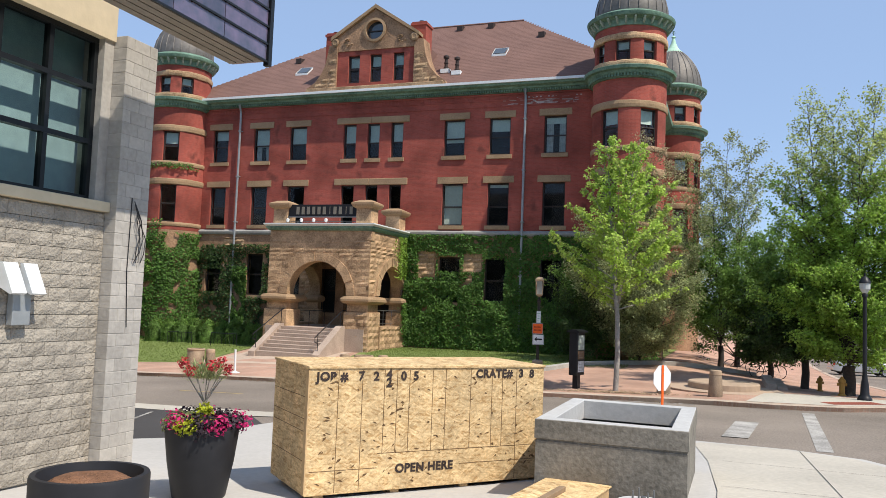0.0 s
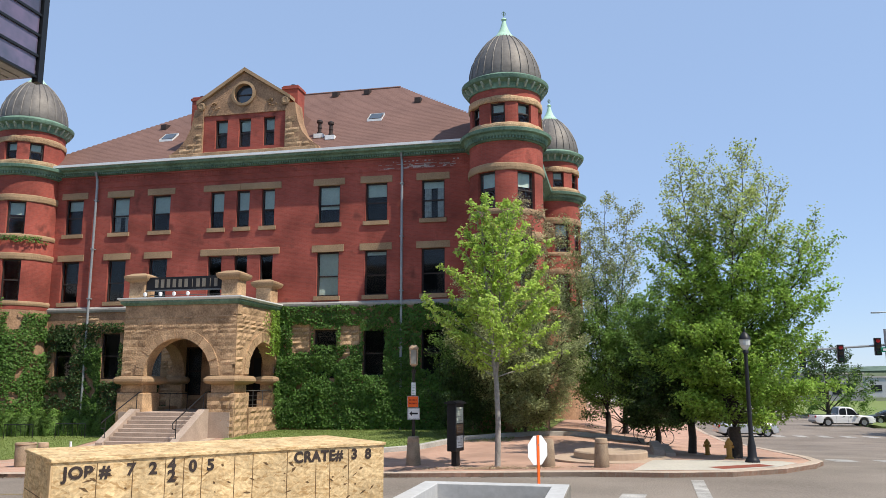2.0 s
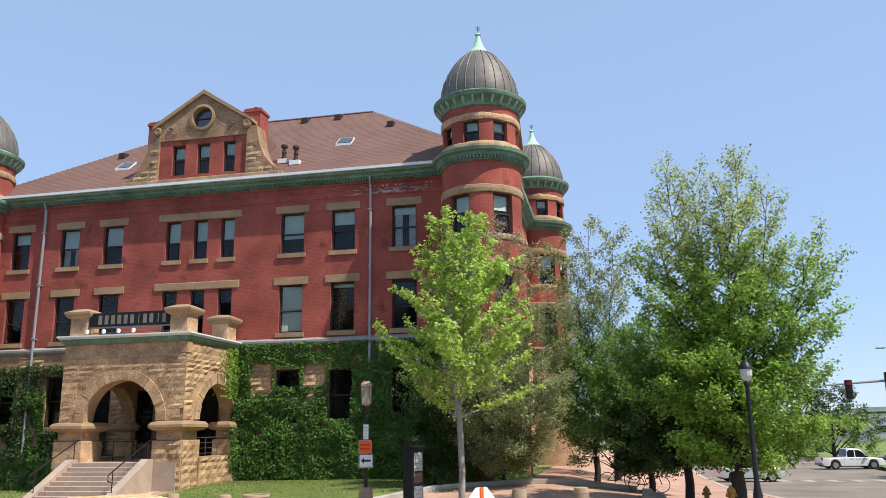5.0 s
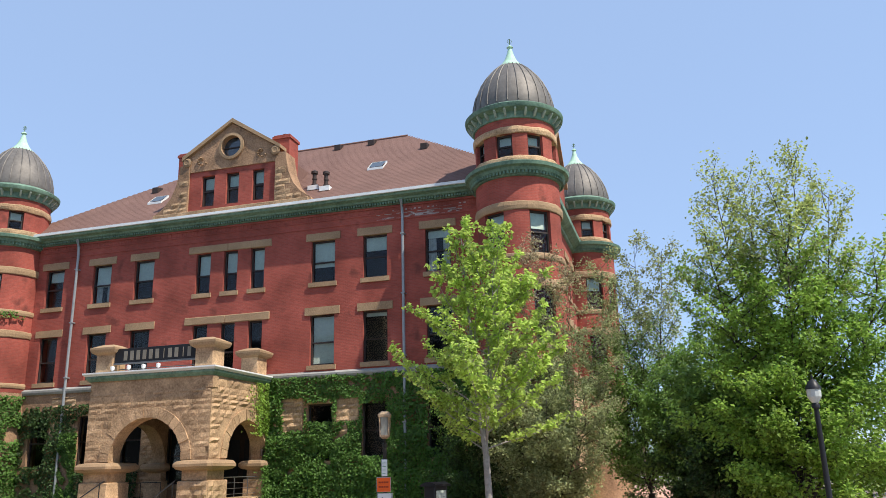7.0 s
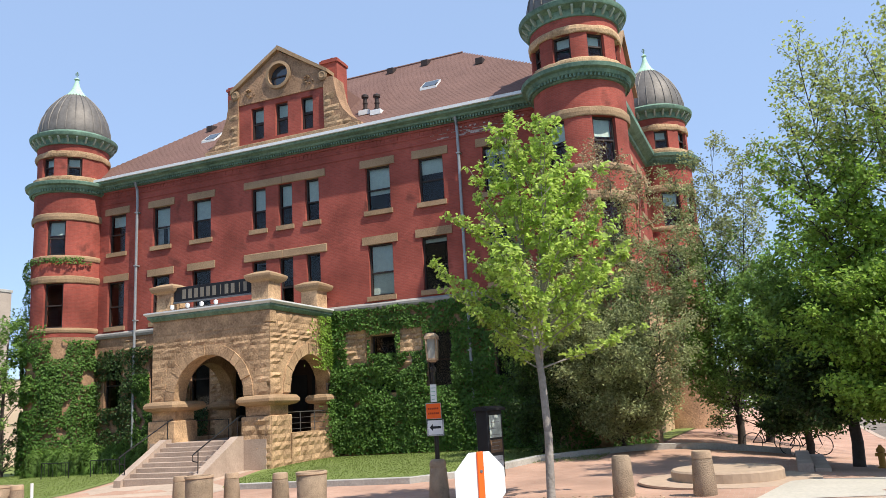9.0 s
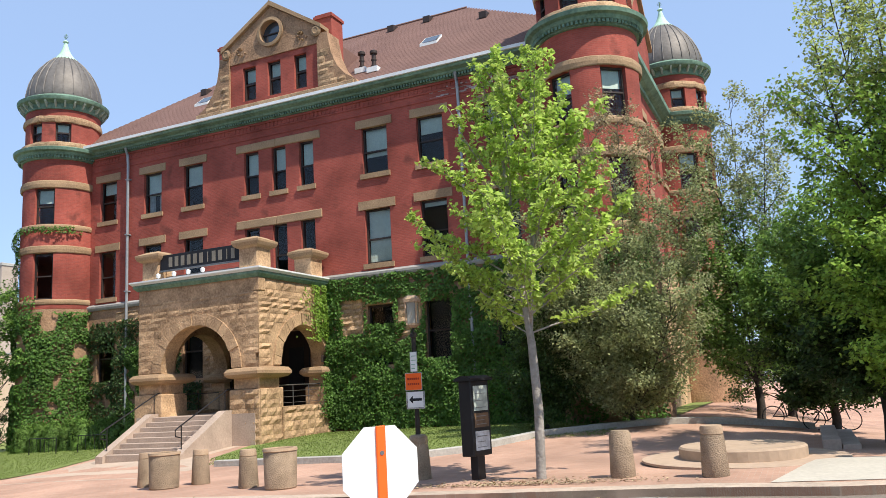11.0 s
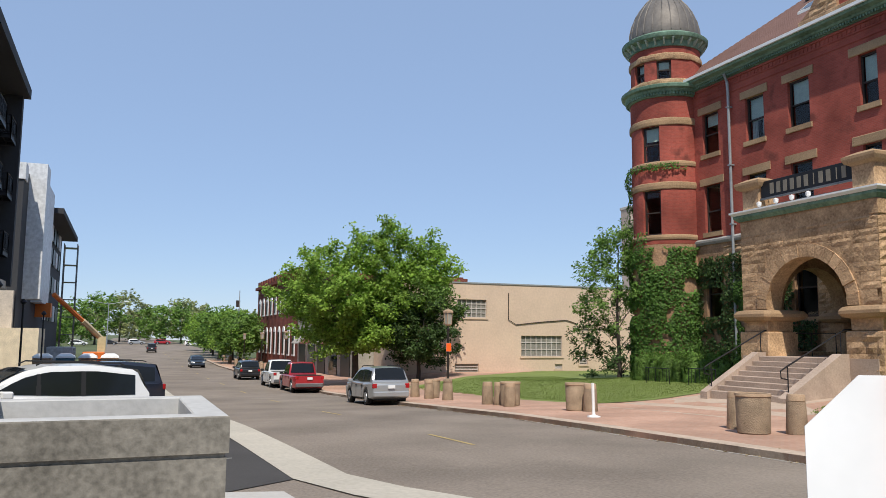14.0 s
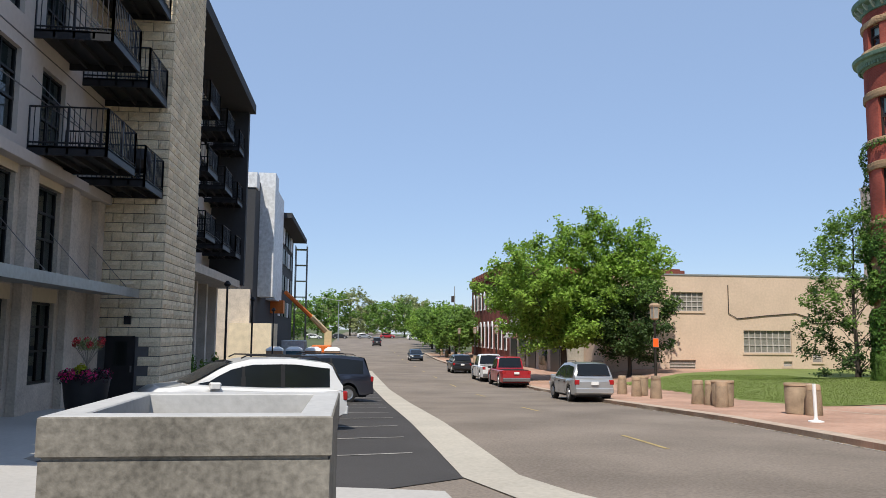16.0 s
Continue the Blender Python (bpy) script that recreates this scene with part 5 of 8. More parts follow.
grown_tree("narrow_tree", 16.7, -0.8, 12.2, 0.16, 0.1, [(-1.4, 0.3, 0.93), (0.2, 0.4, 1.0), (1.4, -0.2, 0.95), (-0.5, -0.9, 0.8), (1.0, 1.0, 0.75), (-1.9, -0.2, 0.6)], lambda c: 2.3 * (1 - 0.55 * c), 22, lambda c: 18 + 30 * c, 58, [LEAF_GREEN, LEAF_GREEN, LEAF_GREY, LEAF_GREY], 34, "narrow tree with fine grey-green leaves", BARK_DARK, size=0.115, twig=0.48, cluster=0.15)
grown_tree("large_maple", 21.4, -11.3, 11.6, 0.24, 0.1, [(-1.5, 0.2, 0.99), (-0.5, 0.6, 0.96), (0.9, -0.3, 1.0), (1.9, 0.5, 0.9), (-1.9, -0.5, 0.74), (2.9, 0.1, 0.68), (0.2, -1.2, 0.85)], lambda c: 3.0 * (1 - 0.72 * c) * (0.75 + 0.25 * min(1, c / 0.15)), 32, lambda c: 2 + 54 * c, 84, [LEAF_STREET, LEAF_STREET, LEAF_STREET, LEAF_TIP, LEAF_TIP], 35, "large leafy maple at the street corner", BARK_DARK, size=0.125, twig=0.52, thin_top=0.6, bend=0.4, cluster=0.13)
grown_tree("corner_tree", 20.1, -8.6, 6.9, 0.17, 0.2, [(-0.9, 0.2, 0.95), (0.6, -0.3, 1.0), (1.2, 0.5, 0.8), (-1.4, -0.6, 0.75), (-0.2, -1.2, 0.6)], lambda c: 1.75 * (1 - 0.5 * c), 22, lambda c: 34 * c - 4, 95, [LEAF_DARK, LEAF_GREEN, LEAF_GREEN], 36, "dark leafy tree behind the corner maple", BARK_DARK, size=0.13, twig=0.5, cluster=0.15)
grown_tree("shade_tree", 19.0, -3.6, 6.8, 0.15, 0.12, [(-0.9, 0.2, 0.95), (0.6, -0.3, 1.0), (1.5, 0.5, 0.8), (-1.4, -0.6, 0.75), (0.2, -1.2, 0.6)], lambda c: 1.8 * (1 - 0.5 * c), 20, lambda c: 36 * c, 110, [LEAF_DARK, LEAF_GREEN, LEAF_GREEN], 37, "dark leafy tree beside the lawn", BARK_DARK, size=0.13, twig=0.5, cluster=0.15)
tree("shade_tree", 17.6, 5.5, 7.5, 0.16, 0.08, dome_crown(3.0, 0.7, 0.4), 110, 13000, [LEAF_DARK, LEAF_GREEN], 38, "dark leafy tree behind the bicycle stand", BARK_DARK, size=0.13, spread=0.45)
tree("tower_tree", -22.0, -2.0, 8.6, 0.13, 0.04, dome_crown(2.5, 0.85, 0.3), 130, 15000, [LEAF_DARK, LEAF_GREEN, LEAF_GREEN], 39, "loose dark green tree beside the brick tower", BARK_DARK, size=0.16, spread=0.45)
grown_tree("street_tree", -38.5, -13.4, 11.0, 0.26, 0.22, [(-3.6, -3.6, 0.62), (-1.2, -2.0, 0.84), (1.4, 0.6, 0.93), (1.0, 2.6, 1.0), (0.4, 4.8, 0.92), (2.6, -3.2, 0.68), (-0.5, 6.4, 0.7), (1.2, 6.0, 0.84)], lambda c: 3.6 * (1 - 0.55 * c), 20, lambda c: 4 + 34 * c, 34, [LEAF_STREET], 40, "wide bright green street tree", BARK_DARK, size=0.25, twig=0.8, cluster=0.22)
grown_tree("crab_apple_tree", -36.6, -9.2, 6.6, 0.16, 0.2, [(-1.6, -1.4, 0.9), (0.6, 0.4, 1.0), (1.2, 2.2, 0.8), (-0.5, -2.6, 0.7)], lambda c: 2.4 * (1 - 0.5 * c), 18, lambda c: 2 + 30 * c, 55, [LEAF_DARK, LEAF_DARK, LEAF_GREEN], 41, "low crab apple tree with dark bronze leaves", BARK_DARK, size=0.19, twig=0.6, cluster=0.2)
for k, (x, y) in enumerate(((-96, -14), (-108, -13.5), (-120, -14), (-132, -14), (-146, -13), (-160, -13))):
    tree("street_tree", x, y, 6.4 + 0.5 * (k % 3), 0.2, 0.25, dome_crown(3.8, 0.6, 0.4), 60, 5000, [LEAF_STREET if k % 2 else LEAF_GREEN], 50 + k, "row of rounded green street trees", BARK_DARK, size=0.42, spread=0.8)
for k, (x, y) in enumerate(((-92, -44), (-108, -46), (-124, -43), (-150, -46), (-100, -60), (-128, -58))):
    tree("park_tree", x, y, 7.5 + 0.7 * (k % 3), 0.22, 0.2, dome_crown(6.0, 0.6, 0.4), 60, 5000, [LEAF_STREET if k % 2 else LEAF_GREEN], 60 + k, "broad green trees beyond the building site", BARK_DARK, size=0.5, spread=1.0)
for k in range(16):
    a = k / 15
    tree("distant_tree", -230 - 30 * (k % 3), -75 + 95 * a, 8.5 + 2 * (k % 4), 0.3, 0.15, dome_crown(7.5, 0.6, 0.4), 40, 2600, [LEAF_GREY if k % 3 else LEAF_GREEN], 80 + k, "hazy distant tree at the end of the street", BARK_DARK, size=0.9, spread=1.5)
for k, (x, y, h) in enumerate(((46, 30, 9), (50, 34, 8.5), (43, 66, 8), (57, 60, 9), (66, 75, 10))):
    tree("verge_tree", x, y, h, 0.25, 0.06, dome_crown(4.6, 0.8, 0.35), 90, 9000, [LEAF_GREEN, LEAF_DARK], 110 + k, "rounded dark green tree across the junction", BARK_DARK, size=0.26, spread=0.7)
# dry litter round the foot of the young maple and along the kerb
g = np.random.default_rng(15)
p = np.stack([g.normal(13.0, 1.3, 900), -16.75 + np.abs(g.normal(0, 0.38, 900))], 1)
p = np.concatenate([p, np.stack([g.uniform(-20, 16, 500), g.normal(-17.62, 0.09, 500)], 1)])
c = np.column_stack([p, [land(a, b) + (0.165 if b > -17.3 else 0.012) for a, b in p]])
tagged(place("leaf_litter", leaf_mesh("leaf_litter", c, np.tile([0.0, 0.0, 3.0], (len(p), 1)), g.uniform(0.03, 0.09, len(p)), material("dry_litter", (0.34, 0.26, 0.16), 0.95, vary=0.3, bump=0, island=0.4), 16), None), "dry tan leaf litter along the kerb", "litter", kind="stuff")
# grass blades
g = np.random.default_rng(5)
for name, x0, x1, y0, y1, n, free in (("grass", -1.5, 12.5, -10.1, -0.6, 26000, lambda p: (p[:, 0] + 1.5) > (p[:, 1] + 8.5) * -0.6), ("grass", -32, -9.4, -11.6, -0.6, 40000, lambda p: p[:, 0] < -9.3)):
    p = np.stack([g.uniform(x0, x1, n), g.uniform(y0, y1, n)], 1)
    p = p[free(p)]
    p = p[~((p[:, 0] > 8.0) & (p[:, 1] < -7 - 0.0 * p[:, 0]))]
    z = np.array([land(a, b) + 0.18 for a, b in p])
    c = np.column_stack([p, z])
    nn = np.column_stack([g.normal(0, 1, len(p)), g.normal(0, 1, len(p)), 0.15 * np.ones(len(p))])
    tagged(place("grass", leaf_mesh("grass", c, nn, g.uniform(0.03, 0.055, len(p)), material("grass_blade", (0.18, 0.24, 0.06), 0.7, vary=0.3, scale=5, bump=0, island=0.3, translucent=0.3), 9), None), "short green grass blades", "grass", kind="stuff")

# ---- street furniture ----
AGG = material("exposed_aggregate", (0.34, 0.255, 0.175), 0.95, vary=0.45, scale=30, fine=420, bump=0.8, obj=0.12)
AGG_CAP = material("bollard_cap", (0.42, 0.30, 0.20), 0.9, vary=0.25, scale=30, fine=300, bump=0.3, obj=0.1)


def bollard(x, y, tilt=0.0, capped=True):
    b = thing("bollard", "exposed aggregate concrete bollard with a smooth cap" if capped else "plain exposed aggregate concrete bollard", "bollard", (0, 0, 0), "bollards along the street")
    Shape().lathe([(0.235, 0), (0.245, 0.03), (0.21, 0.7), (0.205, 0.74)] if capped else [(0.235, 0), (0.245, 0.03), (0.21, 0.8), (0.17, 0.88)], (0, 0, 0), 20).part("shaft", AGG, b, smooth=True)
    if capped:
        Shape().lathe([(0.19, 0.74), (0.205, 0.755), (0.2, 0.86), (0.185, 0.9)], (0, 0, 0), 20).part("cap", AGG_CAP, b, "tan concrete cap", True)
    b.matrix_basis = pose(x, y, land(x, y) + 0.14, tilt, 0, rnd.uniform(0, 90))
    return b


def drum(x, y):
    b = thing("concrete_litter_bin", "wide round exposed aggregate litter bin", "litter bin", (0, 0, 0), "concrete bins along the street")
    Shape().lathe([(0.34, 0), (0.37, 0.03), (0.39, 0.85), (0.36, 0.9), (0.3, 0.9), (0.3, 0.5), (0.02, 0.5)], (0, 0, 0), 24).part("shell", AGG, b, smooth=True)
    Shape().lathe([(0.385, 0.84), (0.41, 0.86), (0.4, 0.92), (0.33, 0.92), (0.32, 0.86)], (0, 0, 0), 24).part("rim", AGG_CAP, b, smooth=True)
    b.matrix_basis = pose(x, y, land(x, y) + 0.14)
    return b


for x, y, c in ((1.75, -14.85, 1), (3.4, -14.6, 1), (5.75, -15.6, 1), (-5.2, -14.65, 1), (-9.8, -15.3, 1), (-11.3, -15.0, 1), (-12.1, -15.15, 1), (-18.9, -15.1, 1), (-21.2, -15.0, 1), (-23.4, -15.0, 1), (14.9, -15.85, 0), (16.65, -16.2, 1)):
    bollard(x, y, rnd.uniform(-2, 2), bool(c))
for k in range(8):
    bollard(-62 - 7 * k, -15.2)
for x, y in ((2.85, -15.35), (6.95, -15.95), (-5.95, -14.7), (-10.55, -14.9), (-19.8, -14.6)):
    drum(x, y)


LAMP_POLE = material("dark_bronze_pole", (0.04, 0.035, 0.03), 0.5, metal=0.4)
LAMP_GLASS = material("frosted_lantern", (0.6, 0.58, 0.52), 0.35, vary=0.15, bump=0, translucent=0.5)


def concrete_lamp(x, y, signs):
    z = land(x, y) + 0.14
    b = thing("street_lamp", "lantern street lamp on a dark pole rising from a concrete bollard", "street lamp", (0, 0, 0), "lantern street lamps")
    square = lambda rows: Shape().rings([[(sx * w, sy * w, zz) for sx, sy in ((-1, -1), (1, -1), (1, 1), (-1, 1))] for w, zz in rows])
    Shape().lathe([(0.26, 0), (0.265, 0.03), (0.215, 0.76), (0.205, 0.78), (0.205, 0.8), (0.215, 0.82), (0.205, 0.94), (0.17, 0.985), (0.09, 1.0)], (0, 0, 0), 24).part("foot", AGG, b, "concrete bollard foot", True)
    Shape().lathe([(0.06, 0.95), (0.055, 3.2), (0.08, 3.22), (0.08, 3.3), (0.03, 3.34), (0.03, 3.46)], (0, 0, 0), 12).part("pole", LAMP_POLE, b, smooth=True)
    square(((0.06, 3.44), (0.125, 3.5), (0.125, 3.54))).part("lantern_base", AGG_CAP, b)
    for k in range(4):
        q = Shape().box((-0.095, -0.125, 3.54), (0.095, -0.118, 4.04))
        a = k * math.pi / 2
        q.v = [(p[0] * math.cos(a) - p[1] * math.sin(a), p[0] * math.sin(a) + p[1] * math.cos(a), p[2]) for p in q.v]
        q.part("pane", LAMP_GLASS, b, "frosted lantern glass")
    Shape().lathe([(0.035, 3.52), (0.04, 3.6), (0.04, 3.85), (0.01, 3.9)], (0, 0, 0), 10).part("lamp_bulb", WHITE_METAL, b)
    for sx in (-1, 1):
        for sy in (-1, 1):
            Shape().tube([(sx * 0.115, sy * 0.115, 3.5), (sx * 0.135, sy * 0.135, 4.08)], 0.02, 4).part("lantern_post", AGG_CAP, b)
    square(((0.165, 4.04), (0.17, 4.11), (0.11, 4.19), (0.04, 4.21))).part("lantern_cap", AGG_CAP, b)
    b.matrix_basis = pose(x, y, z, 0, 0, 12)
    return b, z


SIGN_BACK = material("sign_aluminium", (0.45, 0.45, 0.45), 0.4, metal=0.6, vary=0.1, bump=0.03)
lampA, lz = concrete_lamp(10.1, -15.0, True)
tx, ty = 10.1, -15.0


def street_sign(name, label, x, y, z, w, h, mat, yaw, border=None):
    s = thing(name, label, "sign", (0, 0, 0))
    Shape().box((-w / 2, -0.012, 0), (w / 2, 0.0, h), 0.004).part("panel", SIGN_BACK, s)
    Shape().box((-w / 2 + 0.012, -0.015, 0.012), (w / 2 - 0.012, -0.0125, h - 0.012)).part("face", mat, s)
    s.matrix_basis = pose(x, y, z, 0, 0, yaw)
    return s


s1 = street_sign("notice_sign", "narrow white notice sign on the lamp pole", tx + 0.02, ty - 0.09, -0.34, 0.17, 0.46, WHITE, 12)
for k in range(4):
    Shape().box((-0.055, -0.019, 0.07 + 0.095 * k), (0.03 + 0.01 * k, -0.0155, 0.085 + 0.095 * k)).part("bar", material("green_print", (0.2, 0.42, 0.3), 0.6, bump=0), s1)
RUST_INK = material("dark_red_print", (0.3, 0.03, 0.01), 0.6, bump=0)
s2 = street_sign("roadwork_sign", "orange square roadwork sign on the lamp pole", tx, ty - 0.1, -0.76, 0.4, 0.4, ORANGE, 12)
for k in range(2):
    for j in range(6):
        Shape().box((-0.14 + 0.048 * j, -0.019, 0.24 - 0.12 * k), (-0.108 + 0.048 * j, -0.0155, 0.285 - 0.12 * k)).part("bar", RUST_INK, s2)
s3 = street_sign("arrow_sign", "white square sign with a black arrow", tx + 0.03, ty - 0.1, -1.18, 0.44, 0.4, WHITE, 12)
Shape().prism([(-0.15, 0.21), (-0.06, 0.3), (-0.06, 0.24), (0.15, 0.24), (0.15, 0.18), (-0.06, 0.18), (-0.06, 0.12)], "y", -0.019, -0.0155).part("arrow", BLACK, s3)
for (a, b, c, d) in ((-0.2, 0.2, 0.02, 0.03), (-0.2, 0.2, 0.39, 0.4), (-0.2, -0.19, 0.03, 0.39), (0.19, 0.2, 0.03, 0.39)):
    Shape().box((a, -0.019, c), (b, -0.0155, d)).part("border", BLACK, s3)
lampB, _ = concrete_lamp(-17.0, -14.9, False)
street_sign("roadwork_sign", "small orange roadwork sign on the lamp pole", -16.92, -14.9, -1.35, 0.26, 0.4, ORANGE, 80)
for k in range(4):
    concrete_lamp(-58 - 14 * k, -14.8, False)

# pay kiosk
kz = land(11.7, -15.4) + 0.14
NOTICE_INK = material("notice_print", (0.2, 0.2, 0.19), 0.6, bump=0)
ki = thing("parking_kiosk", "tall black parking kiosk with notices behind glass", "kiosk", (0, 0, 0))
Shape().box((-0.13, -0.1, 0), (0.13, 0.1, 0.55), 0.01).part("post", BLACK, ki)
Shape().box((-0.32, -0.17, 0.5), (0.32, 0.17, 2.1), 0.02).part("cabinet", BLACK, ki)
Shape().prism([(-0.24, 2.09), (-0.24, 2.14), (-0.08, 2.2), (0.08, 2.2), (0.24, 2.14), (0.24, 2.09)], "x", -0.38, 0.38).part("hood", BLACK, ki, "slightly arched black hood")
for x0, x1, z0, z1, c in ((-0.24, 0.24, 1.45, 1.98, (0.42, 0.47, 0.42)), (-0.24, 0.24, 1.1, 1.4, (0.16, 0.1, 0.06)), (-0.24, 0.24, 0.62, 1.02, (0.55, 0.57, 0.58))):
    nt = Shape().box((x0, -0.178, z0), (x1, -0.171, z1)).part("notice", material("notice_paper", c, 0.5, vary=0.35, scale=60, bump=0), ki, "printed notice behind glass")
    for k in range(3):
        Shape().box((x0 + 0.05, -0.181, z0 + 0.06 + k * (z1 - z0) * 0.28), (x1 - 0.08 - 0.07 * (k % 2), -0.179, z0 + 0.075 + k * (z1 - z0) * 0.28)).part("bar", NOTICE_INK, nt)
ki.matrix_basis = pose(11.7, -15.4, kz, 0, 0, 74)

# folding stop paddle, seen from its unpainted back
pz = land(15.638, -26.706)
st = thing("stop_sign", "white octagonal sign with an orange strut on a stand", "sign", (0, 0, 0))
R, mid = 0.282, -1.209 - pz
octo = [(R * math.cos(math.pi / 8 + k * math.pi / 4) / math.cos(math.pi / 8), R * math.sin(math.pi / 8 + k * math.pi / 4) / math.cos(math.pi / 8)) for k in range(8)]
Shape().prism([(a, mid + b) for a, b in octo], "y", -0.003, 0.003).part("panel", WHITE, st)
Shape().box((-0.035, -0.026, 0.05), (0.035, -0.004, mid + R + 0.004), 0.006).part("strut", ORANGE, st, "flat orange strut")
Shape().tube([(0, -0.031, mid + 0.105), (0, -0.025, mid + 0.105)], 0.016, 10).part("bolt", STEEL, st)
for a in (0.6, 2.2, 3.7, 5.3):
    Shape().tube([(0, 0, 0.12), (0.4 * math.cos(a), 0.4 * math.sin(a), 0.02)], 0.016, 5).part("leg", STEEL, st)
st.matrix_basis = pose(15.638, -26.706, pz, 0, 0, 53.9)

# white delineator
wx, wy = -2.93, -15.98
wpz = land(wx, wy) + 0.14
wd = thing("delineator_post", "white plastic delineator post on a flat foot", "post", (wx, wy, wpz))
Shape().lathe([(0.2, 0), (0.2, 0.03), (0.06, 0.06), (0.05, 0.1)], (wx, wy, wpz), 14).part("foot", WHITE, wd)
Shape().tube([(wx, wy, wpz + 0.08), (wx - 0.03, wy, wpz + 1.0)], 0.045, 8).part("post", WHITE, wd)

# black lamp post at the corner
bx, by = 21.5, -14.4
bz = land(bx, by) + 0.14
bl = thing("corner_lamp_post", "tall black fluted lamp post with a glass lantern", "street lamp", (bx, by, bz))
Shape().lathe([(0.24, 0), (0.24, 0.05), (0.2, 0.12), (0.15, 0.2), (0.13, 0.55), (0.1, 0.7), (0.075, 0.9), (0.06, 3.55), (0.1, 3.58), (0.1, 3.66), (0.07, 3.7)], (bx, by, bz), 16).part("post", BLACK, bl, smooth=True)
Shape().lathe([(0.08, 3.7), (0.17, 3.85), (0.18, 4.05)], (bx, by, bz), 12).part("lantern_glass", material("lantern_glass", (0.5, 0.52, 0.5), 0.2, vary=0.1, bump=0), bl)
Shape().lathe([(0.2, 4.04), (0.19, 4.1), (0.1, 4.25), (0.03, 4.3), (0.03, 4.36), (0.01, 4.42)], (bx, by, bz), 12).part("lantern_cap", BLACK, bl, smooth=True)

for x, y, h in ((21.1, -11.9, 0.72), (20.6, -9.4, 0.62)):
    z = land(x, y) + 0.14
    hy = thing("fire_hydrant", "weathered yellow fire hydrant", "hydrant", (x, y, z), "fire hydrants")
    HY = material("hydrant_yellow", (0.42, 0.23, 0.05), 0.6, vary=0.25)
    k = h / 0.72
    Shape().lathe([(0.15 * k, 0), (0.15 * k, 0.05), (0.1 * k, 0.06), (0.1 * k, 0.48 * k), (0.14 * k, 0.5 * k), (0.13 * k, 0.58 * k), (0.05 * k, 0.68 * k), (0.04 * k, 0.72 * k)], (x, y, z), 14).part("barrel", HY, hy, smooth=True)
    for d in (-1, 1):
        Shape().tube([(x, y, z + 0.42 * k), (x + d * 0.17 * k, y, z + 0.42 * k)], 0.055 * k, 8).part("outlet", HY, hy)

# round seat and low steps
cz = land(16.9, -13.2) + 0.14
rs = thing("round_seat", "low round concrete seat in the brick plaza", "seat", (16.9, -13.2, cz))
Shape().lathe([(1.3, 0), (1.3, 0.24), (1.26, 0.28), (0.0, 0.28)], (16.9, -13.2, cz), 40, False).part("drum", material("tan_concrete", (0.42, 0.31, 0.22), 0.9, vary=0.2), rs)
Shape().lathe([(2.1, -0.02), (2.1, 0.03), (1.3, 0.035)], (16.9, -13.2, cz), 40, False).part("pad", material("pad_concrete", (0.45, 0.33, 0.24), 0.9, vary=0.2), rs)
ls = thing("low_steps", "short flight of low concrete steps", "steps", (18.9, -11.5, -2.6))
for k in range(2):
    Shape().box((18.5 + 0.4 * k, -11.2, -3.0), (18.88 + 0.4 * k, -6.5, land(18.9, -9) + 0.42 - 0.12 * k), 0.01).part("step", STEP, ls)


def bicycle(x, y, yaw):
    z = land(x, y) + 0.16
    b = thing("bicycle", "dark parked bicycle leaning at a stand", "bicycle", (0, 0, 0), "parked bicycles")
    for u in (-0.52, 0.52):
        t = Shape()
        t.tube([(u + 0.33 * math.cos(a), 0, 0.34 + 0.33 * math.sin(a)) for a in np.linspace(0, 2 * math.pi, 25)], 0.018, 5)
        wh = t.part("wheel", BLACK, b)
        for a in range(6):
            Shape().tube([(u, 0, 0.34), (u + 0.32 * math.cos(a), 0, 0.34 + 0.32 * math.sin(a))], 0.003, 3).part("spoke", STEEL, wh)
    f = Shape()
    for p, q in (((-0.52, 0.34), (-0.1, 0.32)), ((-0.1, 0.32), (-0.22, 0.85)), ((-0.2, 0.75), (0.36, 0.8)), ((-0.1, 0.32), (0.36, 0.72)), ((-0.52, 0.34), (-0.2, 0.75)), ((0.52, 0.34), (0.34, 0.95))):
        f.tube([(p[0], 0, p[1]), (q[0], 0, q[1])], 0.018, 5)
    f.part("frame", BLACK, b)
    Shape().box((-0.36, -0.06, 0.87), (-0.1, 0.06, 0.93), 0.02).part("saddle", BLACK, b)
    Shape().tube([(0.28, -0.28, 1.0), (0.34, 0, 0.96), (0.28, 0.28, 1.0)], 0.014, 5).part("handlebar", STEEL, b)
    b.matrix_basis = pose(x, y, z, 6, 0, yaw)


bicycle(17.7, -3.0, 5)
bicycle(18.9, -3.4, -10)
for x in (-14.6, -11.4):
    z = land(x, -4.9) + 0.16
    rk = thing("bicycle_rack", "low dark metal bicycle rack on the lawn", "rack", (x, -4.9, z), "bicycle racks")
    Shape().tube([(x - 0.9, -4.9, z), (x - 0.9, -4.9, z + 0.75), (x + 0.9, -4.9, z + 0.75), (x + 0.9, -4.9, z)], 0.025, 6).part("hoop", BLACK, rk)
    for k in range(6):
        Shape().tube([(x - 0.7 + 0.28 * k, -4.9, z + 0.1), (x - 0.7 + 0.28 * k, -4.9, z + 0.74)], 0.012, 5).part("bar", BLACK, rk)
